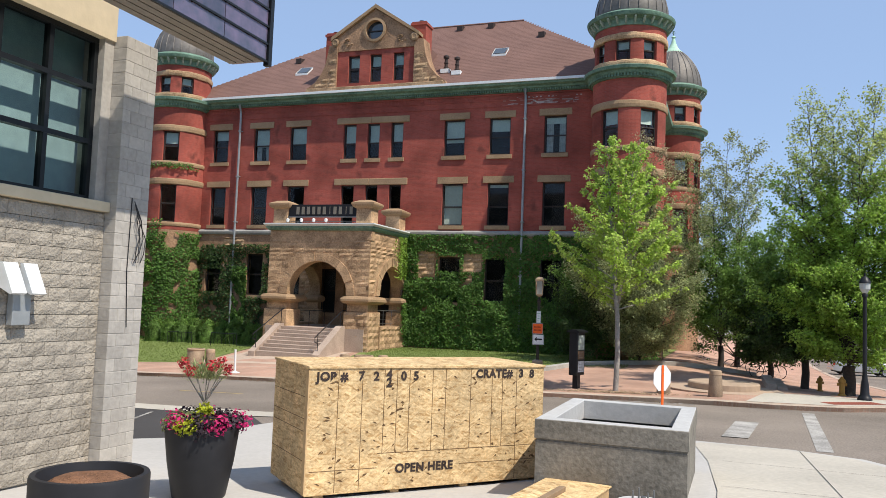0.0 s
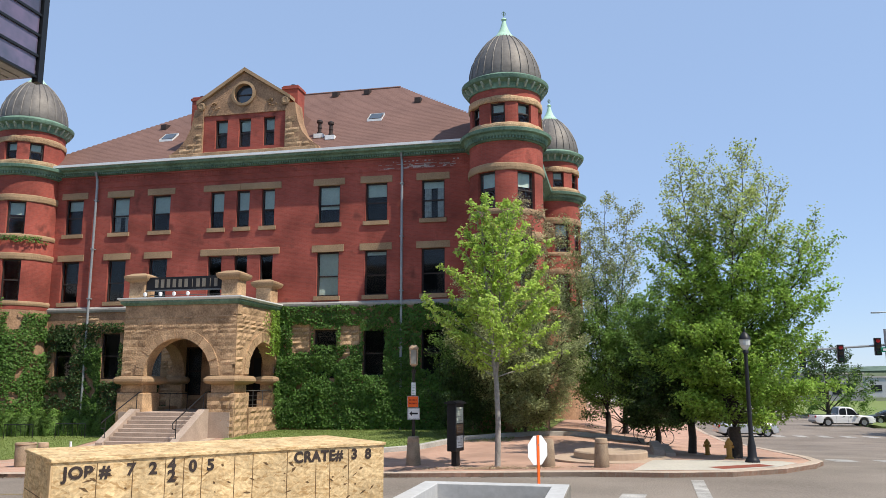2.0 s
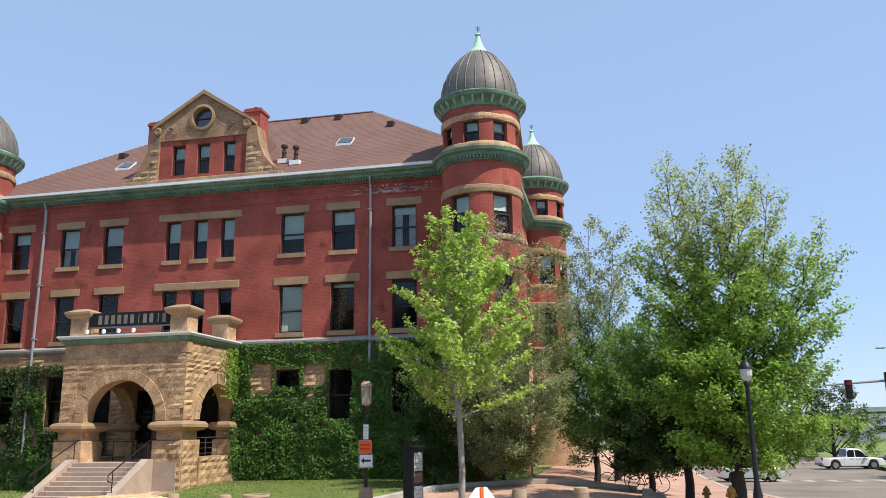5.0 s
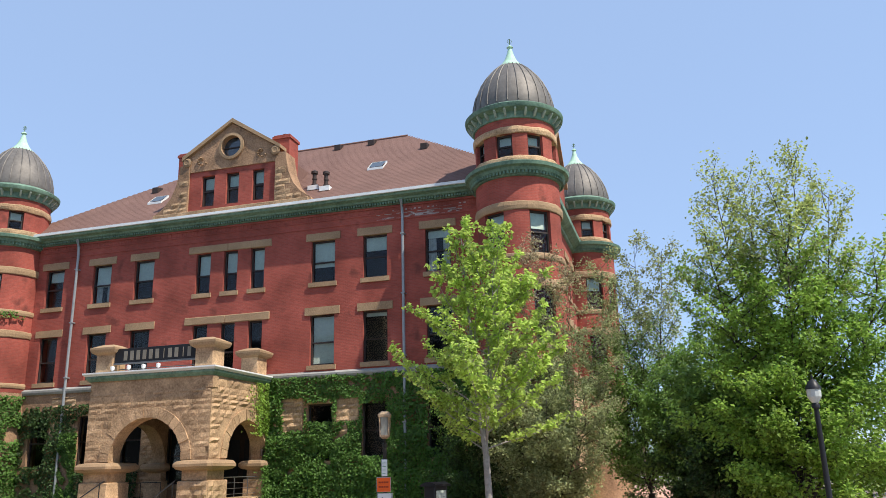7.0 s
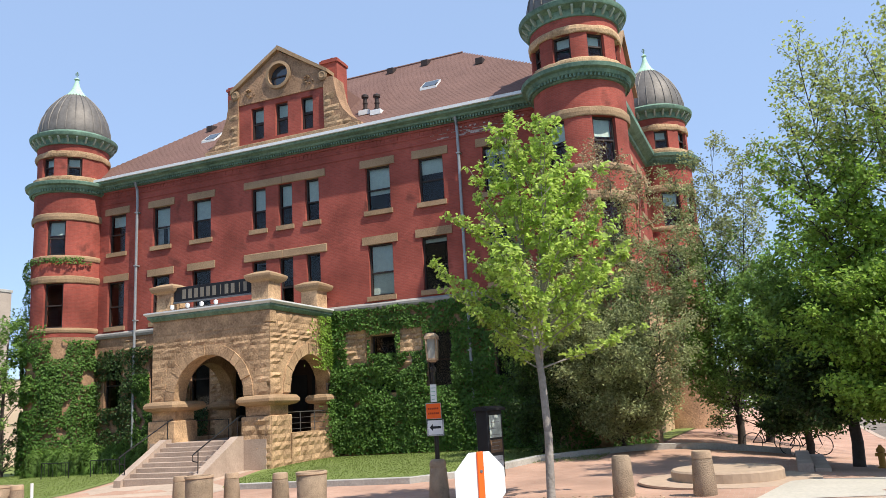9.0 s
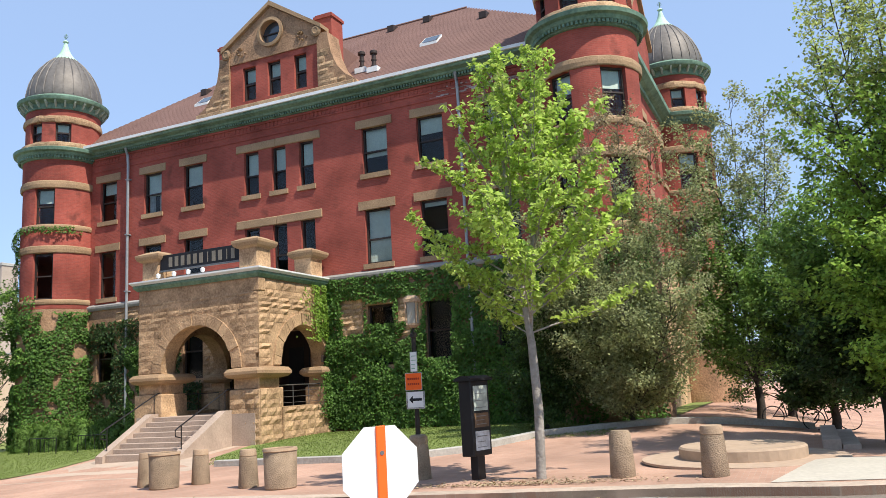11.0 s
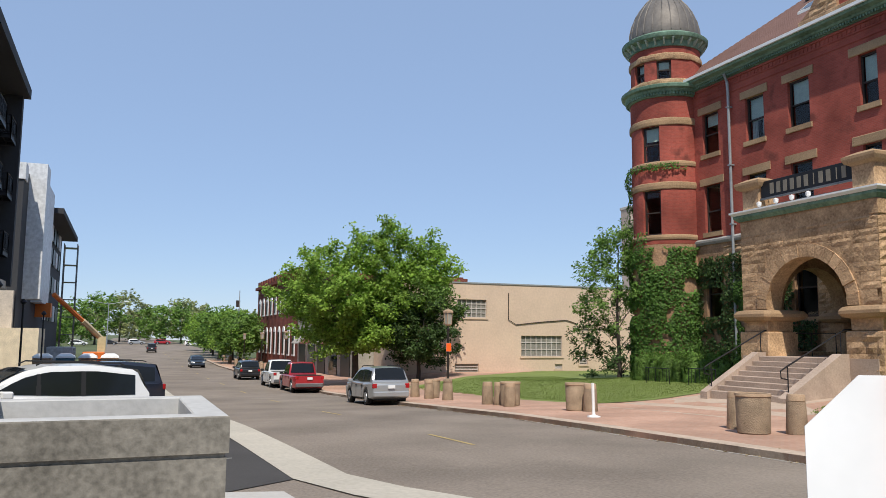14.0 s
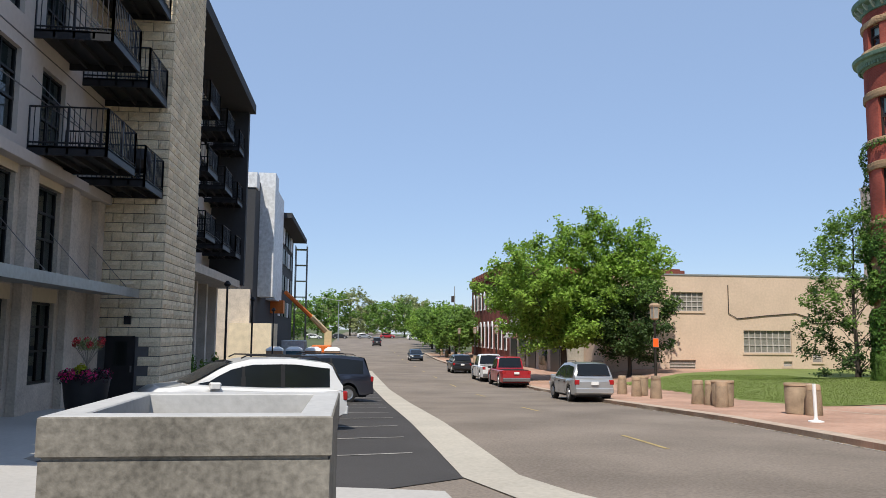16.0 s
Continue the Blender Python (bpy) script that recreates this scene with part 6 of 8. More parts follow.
# ---- things on the near plaza ----
OSB = material("osb_board", (0.52, 0.38, 0.21), 0.85, vary=0.3, scale=30, fine=260, bump=0.25, tint=(0.66, 0.47, 0.25))
n, l = OSB.node_tree.nodes, OSB.node_tree.links
geo, p = n.new("ShaderNodeNewGeometry"), n["Principled BSDF"]
turn = n.new("ShaderNodeMapping")
turn.inputs["Rotation"].default_value = (0, 0, -math.radians(48.2))
l.new(geo.outputs["Position"], turn.inputs["Vector"])
strands = []
for k, lean in enumerate((0.45, -0.6, 0.05)):
    lay, vo, pick = n.new("ShaderNodeMapping"), n.new("ShaderNodeTexVoronoi"), n.new("ShaderNodeSeparateColor")
    lay.vector_type = "TEXTURE"
    lay.inputs["Rotation"].default_value = (0, lean, 0)
    lay.inputs["Scale"].default_value = (0.13, 0.13, 0.022)
    lay.inputs["Location"].default_value = (k * 0.37, 0, k * 0.21)
    l.new(turn.outputs["Vector"], lay.inputs["Vector"])
    l.new(lay.outputs["Vector"], vo.inputs["Vector"])
    vo.inputs["Scale"].default_value = 1.0
    l.new(vo.outputs["Color"], pick.inputs[0])
    strands.append(pick.outputs[0])
mix1, mix2, ramp, mul = n.new("ShaderNodeMix"), n.new("ShaderNodeMix"), n.new("ShaderNodeValToRGB"), n.new("ShaderNodeMixRGB")
blot, gate = n.new("ShaderNodeTexNoise"), n.new("ShaderNodeMapRange")
blot.inputs["Scale"].default_value, blot.inputs["Detail"].default_value = 9, 2
l.new(geo.outputs["Position"], blot.inputs["Vector"])
gate.inputs["From Min"].default_value, gate.inputs["From Max"].default_value = 0.47, 0.53
l.new(blot.outputs["Fac"], gate.inputs["Value"])
l.new(gate.outputs["Result"], mix1.inputs[0])
l.new(strands[0], mix1.inputs[2])
l.new(strands[1], mix1.inputs[3])
mix2.inputs[0].default_value = 0.4
l.new(mix1.outputs[0], mix2.inputs[2])
l.new(strands[2], mix2.inputs[3])
for at, c in ((0.12, (0.68, 0.58, 0.46, 1)), (0.35, (0.9, 0.86, 0.8, 1)), (0.6, (1.03, 1.02, 1.0, 1)), (0.85, (1.2, 1.21, 1.21, 1))):
    (ramp.color_ramp.elements.new(at) if at in (0.35, 0.6) else ramp.color_ramp.elements[0 if at < 0.3 else -1]).color = c
    if at in (0.12, 0.85):
        ramp.color_ramp.elements[0 if at < 0.3 else -1].position = at
l.new(mix2.outputs[0], ramp.inputs["Fac"])
mul.blend_type, mul.inputs["Fac"].default_value = "MULTIPLY", 1.0
l.new(p.inputs["Base Color"].links[0].from_socket, mul.inputs["Color1"])
l.new(ramp.outputs["Color"], mul.inputs["Color2"])
l.new(mul.outputs["Color"], p.inputs["Base Color"])
FLAKE = material("dark_wood_flake", (0.13, 0.075, 0.035), 0.9, vary=0.3, bump=0.1)
INK = material("faded_black_ink", (0.045, 0.032, 0.028), 0.9, vary=0.4, scale=80, bump=0)
PINE = material("pine_board", (0.56, 0.38, 0.20), 0.85, vary=0.25, scale=25, fine=160, bump=0.2)

CL, CD, CH, CB = 3.9, 1.6, 1.72, -2.50
cu = Vector((0.667, 0.745, 0)).normalized()
crate = thing("shipping_crate", "large pale strand-board shipping crate on timber skids", "crate", (0, 0, 0))
# local: x along the front, -y out of the front, z up
Shape().box((0, 0, 0.1), (CL, 0.02, 0.1 + CH), 0.004).part("front_panel", OSB, crate)
Shape().box((0, 0.02, 0.1), (0.02, CD - 0.02, 0.1 + CH)).part("end_panel", OSB, crate)
Shape().box((CL - 0.02, 0.02, 0.1), (CL, CD - 0.02, 0.1 + CH)).part("end_panel", OSB, crate)
Shape().box((0, CD - 0.02, 0.1), (CL, CD, 0.1 + CH)).part("back_panel", OSB, crate)
Shape().box((-0.02, -0.02, 0.1 + CH), (CL + 0.02, CD + 0.02, 0.14 + CH), 0.006).part("lid", OSB, crate, "pale strand-board lid")
for x in (0.15, 1.3, 2.45, 3.55):
    Shape().box((x, 0.05, 0), (x + 0.14, CD - 0.05, 0.1), 0.006).part("skid", PINE, crate, "timber skid")
Shape().box((-0.018, -0.012, 0.12), (0.0, 0.1, 0.08 + CH)).part("corner_batten", PINE, crate)
for x in (0.42, 0.78, 1.12, 1.32, 1.52, 1.9, 2.12, 2.55, 2.93, 3.12, 3.38):
    z0 = 0.62 if 1.0 < x < 3.2 else 0.12
    Shape().box((x, -0.0025, z0), (x + 0.008, 0.001, 0.08 + CH)).part("panel_groove", FLAKE, crate)
for x0, x1, z in ((1.05, 3.7, 0.62), (0.05, 1.05, 0.42), (2.4, 3.8, 0.4)):
    Shape().box((x0, -0.0025, z), (x1, 0.001, z + 0.008)).part("panel_groove", FLAKE, crate)
for z in (1.42, 1.12, 0.95, 0.55):
    Shape().box((-0.0025, 0.03, z), (0.001, CD - 0.03, z + 0.008)).part("panel_groove", FLAKE, crate)
q = random.Random(4)
s = Shape()
for k in range(150):
    x, z, a, w, h = q.uniform(0.1, CL - 0.2), q.uniform(0.2, CH), q.uniform(-0.7, 0.9), q.uniform(0.02, 0.11), q.uniform(0.006, 0.026)
    c, d = math.cos(a), math.sin(a)
    s.add([(x + u * c - v * d, -0.0035, z + u * d + v * c) for u, v in ((0, 0), (w * 0.6, -h * 0.5), (w, 0), (w * 0.5, h))], [(0, 1, 2, 3)])
tagged(s.part("flake_pattern", FLAKE, crate, "scattered dark wood flakes"), kind="stuff")


def lettering(text, x, z, size, parent, mat, bold=0.007):
    cu_ = bpy.data.curves.new("lettering", "FONT")
    cu_.body, cu_.size, cu_.extrude, cu_.offset = text, size, 0.001, bold
    cu_.space_character = 1.08
    tmp = bpy.data.objects.new("lettering", cu_)
    scene.collection.objects.link(tmp)
    me = bpy.data.meshes.new_from_object(tmp.evaluated_get(bpy.context.evaluated_depsgraph_get()))
    bpy.data.objects.remove(tmp)
    for v in me.vertices:
        a, b, c = v.co
        v.co = (x + a, -0.006 - c, z + b)
    me.materials.clear()
    me.materials.append(mat)
    ob = place("lettering", me, parent)
    return ob


for text, x, z, size in (("JOB #", 0.1, 1.655, 0.17), ("7", 0.72, 1.66, 0.17), ("2", 0.95, 1.655, 0.17), ("4", 1.15, 1.68, 0.17), ("2", 1.15, 1.56, 0.17), ("0", 1.38, 1.655, 0.17), ("5", 1.58, 1.655, 0.17), ("CRATE#", 2.64, 1.675, 0.17), ("3", 3.42, 1.675, 0.17), ("8", 3.62, 1.67, 0.17), ("OPEN HERE", 1.34, 0.34, 0.17)):
    lettering(text, x, z, size, crate, INK)
crate.matrix_basis = pose(11.65, -35.62, CB, 0, 0, math.degrees(math.atan2(cu.y, cu.x)))

# shade on the planter sides is put into this darker concrete
POUR_SHADED = material("poured_concrete", (0.15, 0.136, 0.113), 0.9, vary=0.38, scale=11, fine=190, bump=0.3, tint=(0.235, 0.215, 0.18))
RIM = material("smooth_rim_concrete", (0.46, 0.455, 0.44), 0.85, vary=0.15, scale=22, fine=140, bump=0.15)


def planter(x0, x1, y0, y1, top):
    """A poured concrete box planter with a thicker rim."""
    z0 = land((x0 + x1) / 2, (y0 + y1) / 2) - 0.1
    p = thing("concrete_planter", "empty poured concrete planter box with a thick rim", "planter", ((x0 + x1) / 2, (y0 + y1) / 2, z0), "concrete planters")
    t = 0.24
    for a, b in (((x0, y0), (x1, y0 + t)), ((x0, y1 - t), (x1, y1)), ((x0, y0 + t), (x0 + t, y1 - t)), ((x1 - t, y0 + t), (x1, y1 - t))):
        Shape().box((a[0] + 0.015 * (a[0] == x0), a[1] + 0.015 * (a[1] == y0), z0), (b[0] - 0.015 * (b[0] == x1), b[1] - 0.015 * (b[1] == y1), top - 0.30)).part("wall", POUR_SHADED, p)
    e = 0.0
    rr = lambda i, z: [(x0 + i, y0 + i, z), (x1 - i, y0 + i, z), (x1 - i, y1 - i, z), (x0 + i, y1 - i, z)]
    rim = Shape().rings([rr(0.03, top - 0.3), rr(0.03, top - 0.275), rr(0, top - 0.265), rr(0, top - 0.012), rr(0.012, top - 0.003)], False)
    rim.part("rim", POUR_SHADED, p, "thick concrete rim")
    # only the top face is pale, as the sun falls on it
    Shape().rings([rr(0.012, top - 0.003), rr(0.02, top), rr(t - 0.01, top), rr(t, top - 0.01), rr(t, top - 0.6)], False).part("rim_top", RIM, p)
    Shape().box((x0 + t, y0 + t, z0), (x1 - t, y1 - t, top - 0.55)).part("soil", material("planter_fill", (0.16, 0.14, 0.12), 0.95, vary=0.3, fine=200, bump=0.6), p)
    return p


planter(14.5, 16.55, -34.35, -31.5, -1.26)
planter(9.25, 11.45, -30.19, -28.23, -1.38)

POT = material("black_resin", (0.02, 0.02, 0.023), 0.55, vary=0.25, scale=20, bump=0.05)
MULCH = material("bark_mulch", (0.20, 0.10, 0.055), 0.95, vary=0.5, scale=60, fine=400, bump=0.9)
PETAL = material("pink_petal", (0.62, 0.03, 0.17), 0.6, vary=0.25, bump=0, island=0.3, translucent=0.3)
LIME = material("lime_leaf", (0.42, 0.46, 0.03), 0.6, vary=0.25, bump=0, island=0.3, translucent=0.35)
PLUM = material("plum_leaf", (0.035, 0.022, 0.03), 0.6, vary=0.3, bump=0, island=0.4, translucent=0.15)
CORAL = material("coral_petal", (0.55, 0.06, 0.07), 0.6, vary=0.25, bump=0, island=0.3, translucent=0.3)


def pot(x, y, rim_r, h, planted, label, seed=1, base_r=None):
    z = land(x, y) + 0.12
    p = thing("plant_pot", label, "plant pot", (x, y, z))
    b = base_r or rim_r * 0.72
    Shape().lathe([(b * 0.96, 0), (b, 0.03), (b + (rim_r - b) * 0.6, h * 0.5), (rim_r, h * 0.97), (rim_r - 0.01, h), (rim_r - 0.06, h), (rim_r - 0.09, h - 0.13), (0.02, h - 0.13)], (x, y, z), 40).part("pot", POT, p, smooth=True)
    sp = roughen(Shape().lathe([(rim_r - 0.085, h - 0.128), (rim_r * 0.6, h - 0.05), (rim_r * 0.3, h - 0.03), (0.01, h - 0.03)], (x, y, z), 24, False), 0.02, 9)
    sp.part("mulch", MULCH, p, "brown bark mulch")
    if not planted:
        return p
    pl = thing("flowering_plants", "pink flowers and dark leaves with a small standard shrub", "plant", (x, y, z + h))
    g = np.random.default_rng(seed)

    def puff(name, cx, cy, cz, r, n, size, mat, flat=1.0):
        d = g.normal(0, 1, (n, 3))
        d /= np.linalg.norm(d, axis=1, keepdims=True)
        c = np.array([cx, cy, cz]) + d * r * g.random((n, 1)) ** 0.4 * [1, 1, flat]
        place(name, leaf_mesh(name, c, d + [0, 0, 0.4], g.uniform(size * 0.6, size * 1.3, n), mat, seed), pl)

    top = z + h
    for a, rr, m in ((0.3, 0.7, PLUM), (2.6, 0.75, PLUM), (1.2, 0.6, PLUM), (4.0, 0.6, LEAF_GREY), (5.3, 0.75, PLUM)):
        puff("foliage", x + rim_r * rr * math.cos(a), y + rim_r * rr * math.sin(a), top + 0.05, 0.26, 420, 0.06, m, 0.75)
    for a, rr, k in ((5.7, 0.95, 110), (0.4, 1.0, 90), (4.5, 0.85, 60), (3.7, 0.8, 70), (2.0, 0.7, 50)):
        puff("blossom", x + rim_r * rr * math.cos(a), y + rim_r * rr * math.sin(a), top + 0.1, 0.2, k, 0.06, PETAL, 0.8)
    puff("foliage", x + 0.05, y - rim_r * 0.7, top + 0.04, 0.22, 420, 0.06, LIME, 0.6)
    puff("foliage", x + 0.1, y - 0.1, top + 0.2, 0.14, 150, 0.07, LIME, 1.2)
    s = Shape().tube([(x, y, top - 0.1), (x + 0.02, y, top + 0.35)], 0.016, 6)
    for k in range(9):
        a = k * 0.7
        s.tube([(x + 0.02, y, top + 0.3 + 0.02 * (k % 3)), (x + 0.12 * math.cos(a), y + 0.12 * math.sin(a), top + 0.5), (x + 0.24 * math.cos(a), y + 0.24 * math.sin(a), top + 0.68)], 0.008, 4)
    s.part("stem", BARK, pl)
    # long narrow leaves
    lv = Shape()
    for k in range(420):
        a, e = g.uniform(0, 6.283), g.uniform(-0.2, 1.2)
        r0 = g.uniform(0.05, 0.26)
        o = Vector((x + r0 * math.cos(a), y + r0 * math.sin(a), top + 0.62 + 0.22 * g.random() * (1 - r0)))
        d = Vector((math.cos(a) * math.cos(e), math.sin(a) * math.cos(e), math.sin(e)))
        w = d.cross(Vector((0, 0, 1))).normalized() * 0.011
        ln = g.uniform(0.12, 0.2)
        lv.add([o, o + d * ln * 0.5 + w, o + d * ln, o + d * ln * 0.5 - w], [(0, 1, 2, 3)])
    place("narrow_leaves", mesh_of("narrow_leaves", lv.v, lv.f, LEAF_GREY), pl)
    for k in range(6):
        a = k * 1.05 + 0.4
        puff("blossom", x + 0.3 * math.cos(a), y + 0.3 * math.sin(a), top + 0.78 + 0.08 * (k % 2), 0.085, 60, 0.05, CORAL)
    return p


pot(10.2, -35.95, 0.5, 0.95, True, "tall black round pot planted with flowers", 3)
pot(11.5, -39.35, 0.52, 0.95, False, "wide black round pot filled with bark mulch", 4, 0.5)
pot(-1.6, -34.1, 0.5, 0.95, True, "tall black round pot with pink flowers by the shop front", 5)

# boards, block and bolted footing beside the crate
bz = land(14.9, -35.1) + 0.12
ply = thing("timber_pile", "pale plywood sheets laid over timber", "timber", (14.9, -35.2, bz))
Shape().box((-0.42, -0.95, 0.0), (0.42, 0.95, 0.2), 0.01).part("board_stack", PINE, ply)
Shape().box((-0.46, -1.0, 0.2), (0.44, -0.05, 0.225), 0.004).part("sheet", OSB, ply)
Shape().box((-0.46, -0.03, 0.2), (0.44, 1.0, 0.225), 0.004).part("sheet", OSB, ply)
Shape().box((-0.05, -1.05, 0.225), (0.04, 0.3, 0.29), 0.006).part("plank", material("weathered_plank", (0.26, 0.18, 0.11), 0.9, vary=0.3), ply, "weathered loose plank")
for c in ply.children:
    c.matrix_parent_inverse = Matrix.Identity(4)
ply.matrix_basis = pose(15.0, -35.3, bz, 0, 0, -8)
fz = land(16.1, -35.6) + 0.1
ft = thing("lamp_footing", "round concrete footing with four anchor bolts", "footing", (16.1, -35.6, fz))
Shape().lathe([(0.33, 0), (0.33, 0.17), (0.31, 0.19), (0.0, 0.19)], (16.1, -35.6, fz), 28, False).part("footing", RIM, ft)
for k in range(4):
    a = k * math.pi / 2 + 0.5
    Shape().lathe([(0.012, 0.18), (0.012, 0.33)], (16.1 + 0.13 * math.cos(a), -35.6 + 0.13 * math.sin(a), fz), 8).part("bolt", STEEL, ft)
Shape().lathe([(0.03, 0.19), (0.03, 0.26)], (16.1, -35.6, fz), 10).part("conduit", STEEL, ft)
g = np.random.default_rng(8)
gr = Shape()
for k in range(260):
    x, y = g.normal(15.75, 0.28), g.normal(-34.85, 0.18)
    r = g.uniform(0.015, 0.045)
    z = land(x, y) + 0.12
    gr.lathe([(r * 0.7, -0.01), (r, r * 0.5), (r * 0.3, r)], (x, y, z), 5)
tagged(place("gravel", gr.mesh("gravel", material("brown_gravel", (0.20, 0.15, 0.11), 0.95, island=0.3)), None), "loose brown gravel beside the footing", "gravel", kind="stuff")

# ---- near end of the apartment building ----
BLOCK = material("split_face_block", (0.36, 0.32, 0.265), 0.95, vary=0.3, scale=30, fine=260, bump=1.0, obj=0.12)
BLOCK_SMOOTH = material("smooth_block", (0.42, 0.39, 0.35), 0.9, vary=0.2, scale=20, fine=120, bump=0.3, obj=0.1)
MORTAR = material("mortar", (0.42, 0.40, 0.36), 0.95, vary=0.15, bump=0.3)
CREAM = material("cream_cast_stone", (0.62, 0.52, 0.36), 0.9, vary=0.12, bump=0.2)
DARK_FRAME = material("black_aluminium", (0.018, 0.02, 0.022), 0.4, metal=0.3, vary=0.2, bump=0.02)
PANEL = material("grey_panel", (0.13, 0.125, 0.125), 0.8, vary=0.12, scale=3, bump=0.1)
WX, CY = 7.66, -34.55
near = thing("apartment_corner", "grey split-face block corner of the new apartment building", "building", (WX - 2, -40, -2.4))
Shape().box((WX - 0.5, -56, -3.2), (WX - 0.1, -35.28, 1.52)).part("backing_wall", MORTAR, near)
Shape().box((WX - 0.5, -56, 4.3), (WX - 0.04, -35.28, 5.0)).part("spandrel", CREAM, near, "cream stone band over the window")
Shape().box((WX - 0.5, -56, 5.0), (WX - 0.06, -35.28, 12.4)).part("upper_wall", PANEL, near)
Shape().box((WX - 0.55, -56, 1.52), (WX + 0.06, -35.28, 1.68), 0.01).part("window_sill", CREAM, near, "cream cast stone sill")
Shape().box((-8.6, -56, -3.4), (WX - 0.62, -36.4, 12.3)).part("core", PANEL, near)
Shape().box((WX - 0.5, -35.48, 1.68), (WX - 0.08, -35.28, 4.3)).part("jamb", BLOCK_SMOOTH, near)
win = Shape()
for y in (-35.52, -36.4, -37.28, -38.16, -39.04, -39.92, -40.8):
    win.box((WX - 0.32, y - 0.04, 1.68), (WX - 0.2, y + 0.04, 4.3))
for z in (1.72, 2.62, 3.5, 4.26):
    win.box((WX - 0.325, -41.1, z - 0.04), (WX - 0.195, -35.49, z + 0.04))
wf = win.part("window", DARK_FRAME, near, "large black framed shop window")
NEAR_GLASS = glass_material("shop_glass", (0.6, 0.78, 0.8), 0.7)
for k in range(6):
    for z0, z1 in ((1.76, 2.58), (2.66, 3.46), (3.54, 4.22)):
        y1 = -35.56 - 0.88 * k
        ob = place("pane", mesh_of("pane", [(WX - 0.26, y1, z0), (WX - 0.26, y1 - 0.8, z0), (WX - 0.26, y1 - 0.8, z1), (WX - 0.26, y1, z1)], [(3, 2, 1, 0)], NEAR_GLASS), wf)
        ob.visible_shadow = False
# pale teal of the cloth paints in the sky's reflection on the panes
Shape().box((WX - 0.6, -41.2, 1.6), (WX - 0.56, -35.3, 4.4)).part("roller_shade", material("shade_cloth", (0.55, 0.63, 0.62), 0.9, vary=0.2, scale=5, bump=0), wf, "pale roller shade behind the glass")
# pilaster of smooth blocks
z, row = -2.6, 0
while z < 4.35:
    ys_ = [-35.28, -34.92, CY] if row % 2 else [-35.28, -35.1, -34.74, CY]
    for a, b in zip(ys_, ys_[1:]):
        Shape().box((WX - 0.35, a + 0.004, z), (WX + 0.18, b - 0.004, z + 0.196), 0.006).part("block", BLOCK_SMOOTH, near)
    z, row = z + 0.2, row + 1
Shape().box((WX - 0.36, -35.27, -2.7), (WX + 0.172, CY - 0.006, 4.3)).part("pilaster_core", MORTAR, near)
cab = Shape()
for k in range(4):
    a = k * 1.3
    cab.tube([(WX + 0.2, -34.9 + 0.03 * k, 1.75 - 0.05 * k), (WX + 0.26, -34.85 + 0.06 * math.sin(a), 1.45), (WX + 0.24, -34.72 + 0.08 * math.cos(a), 1.15), (WX + 0.28, -34.8 + 0.1 * math.sin(a + 2), 0.9), (WX + 0.21, -34.7 - 0.05 * k, 0.75)], 0.008, 5)
cab.tube([(WX + 0.19, -34.95, 1.8), (WX + 0.19, -34.97, 0.6), (WX + 0.19, -34.9, -0.3)], 0.008, 5)
cbt = thing("loose_cables", "loop of loose black cables on the pilaster", "cable", (WX + 0.2, -34.9, 1.2))
cab.part("cable", BLACK, cbt)
sc = thing("wall_sconce", "white metal wall sconce on the block wall", "lamp", (WX, -36.9, 0.1))
for y in (-37.05, -36.72):
    Shape().prism([(WX, 0.28), (WX, 0.62), (WX + 0.05, 0.62), (WX + 0.26, 0.2), (WX + 0.22, 0.18)], "y", y - 0.12, y + 0.12).part("shade", WHITE_METAL, sc)
Shape().box((WX - 0.02, -37.0, -0.25), (WX + 0.1, -36.7, 0.2), 0.01).part("box", SPOUT, sc)
# projecting glazed bay
bay = thing("glazed_canopy", "projecting metal canopy with blue glass fascia and slatted soffit", "canopy", (9, -42, 4.2))
Shape().box((8.85, -52, 4.32), (9.55, -33.9, 4.36)).part("soffit_panel", PANEL, bay)
for k in range(4):
    x = 8.86 + 0.17 * k
    Shape().box((x, -52, 4.26), (x + 0.14, -33.95, 4.32)).part("soffit_slat", material("bronze_slat", (0.30, 0.26, 0.22), 0.5, metal=0.3), bay)
BLUE = material("blue_fascia_glass", (0.055, 0.10, 0.14), 0.12, vary=0.5, scale=14, fine=30, bump=0.05, tint=(0.14, 0.10, 0.16), obj=0.35, spec=0.8)
for k in range(15):
    for j in range(6):
        Shape().box((9.52, -35.1 - 1.2 * k, 4.28 + 0.3 * j), (9.56, -33.92 - 1.2 * k, 4.56 + 0.3 * j)).part("pane", BLUE, bay)
for j in range(7):
    Shape().box((9.54, -52, 4.25 + 0.3 * j), (9.585, -33.88, 4.285 + 0.3 * j)).part("mullion", DARK_FRAME, bay)
Shape().box((9.5, -33.9, 4.2), (9.6, -33.8, 6.1)).part("corner_post", DARK_FRAME, bay)
Shape().box((8.85, -33.92, 4.28), (9.52, -33.86, 6.05)).part("end_panel", BLUE, bay)
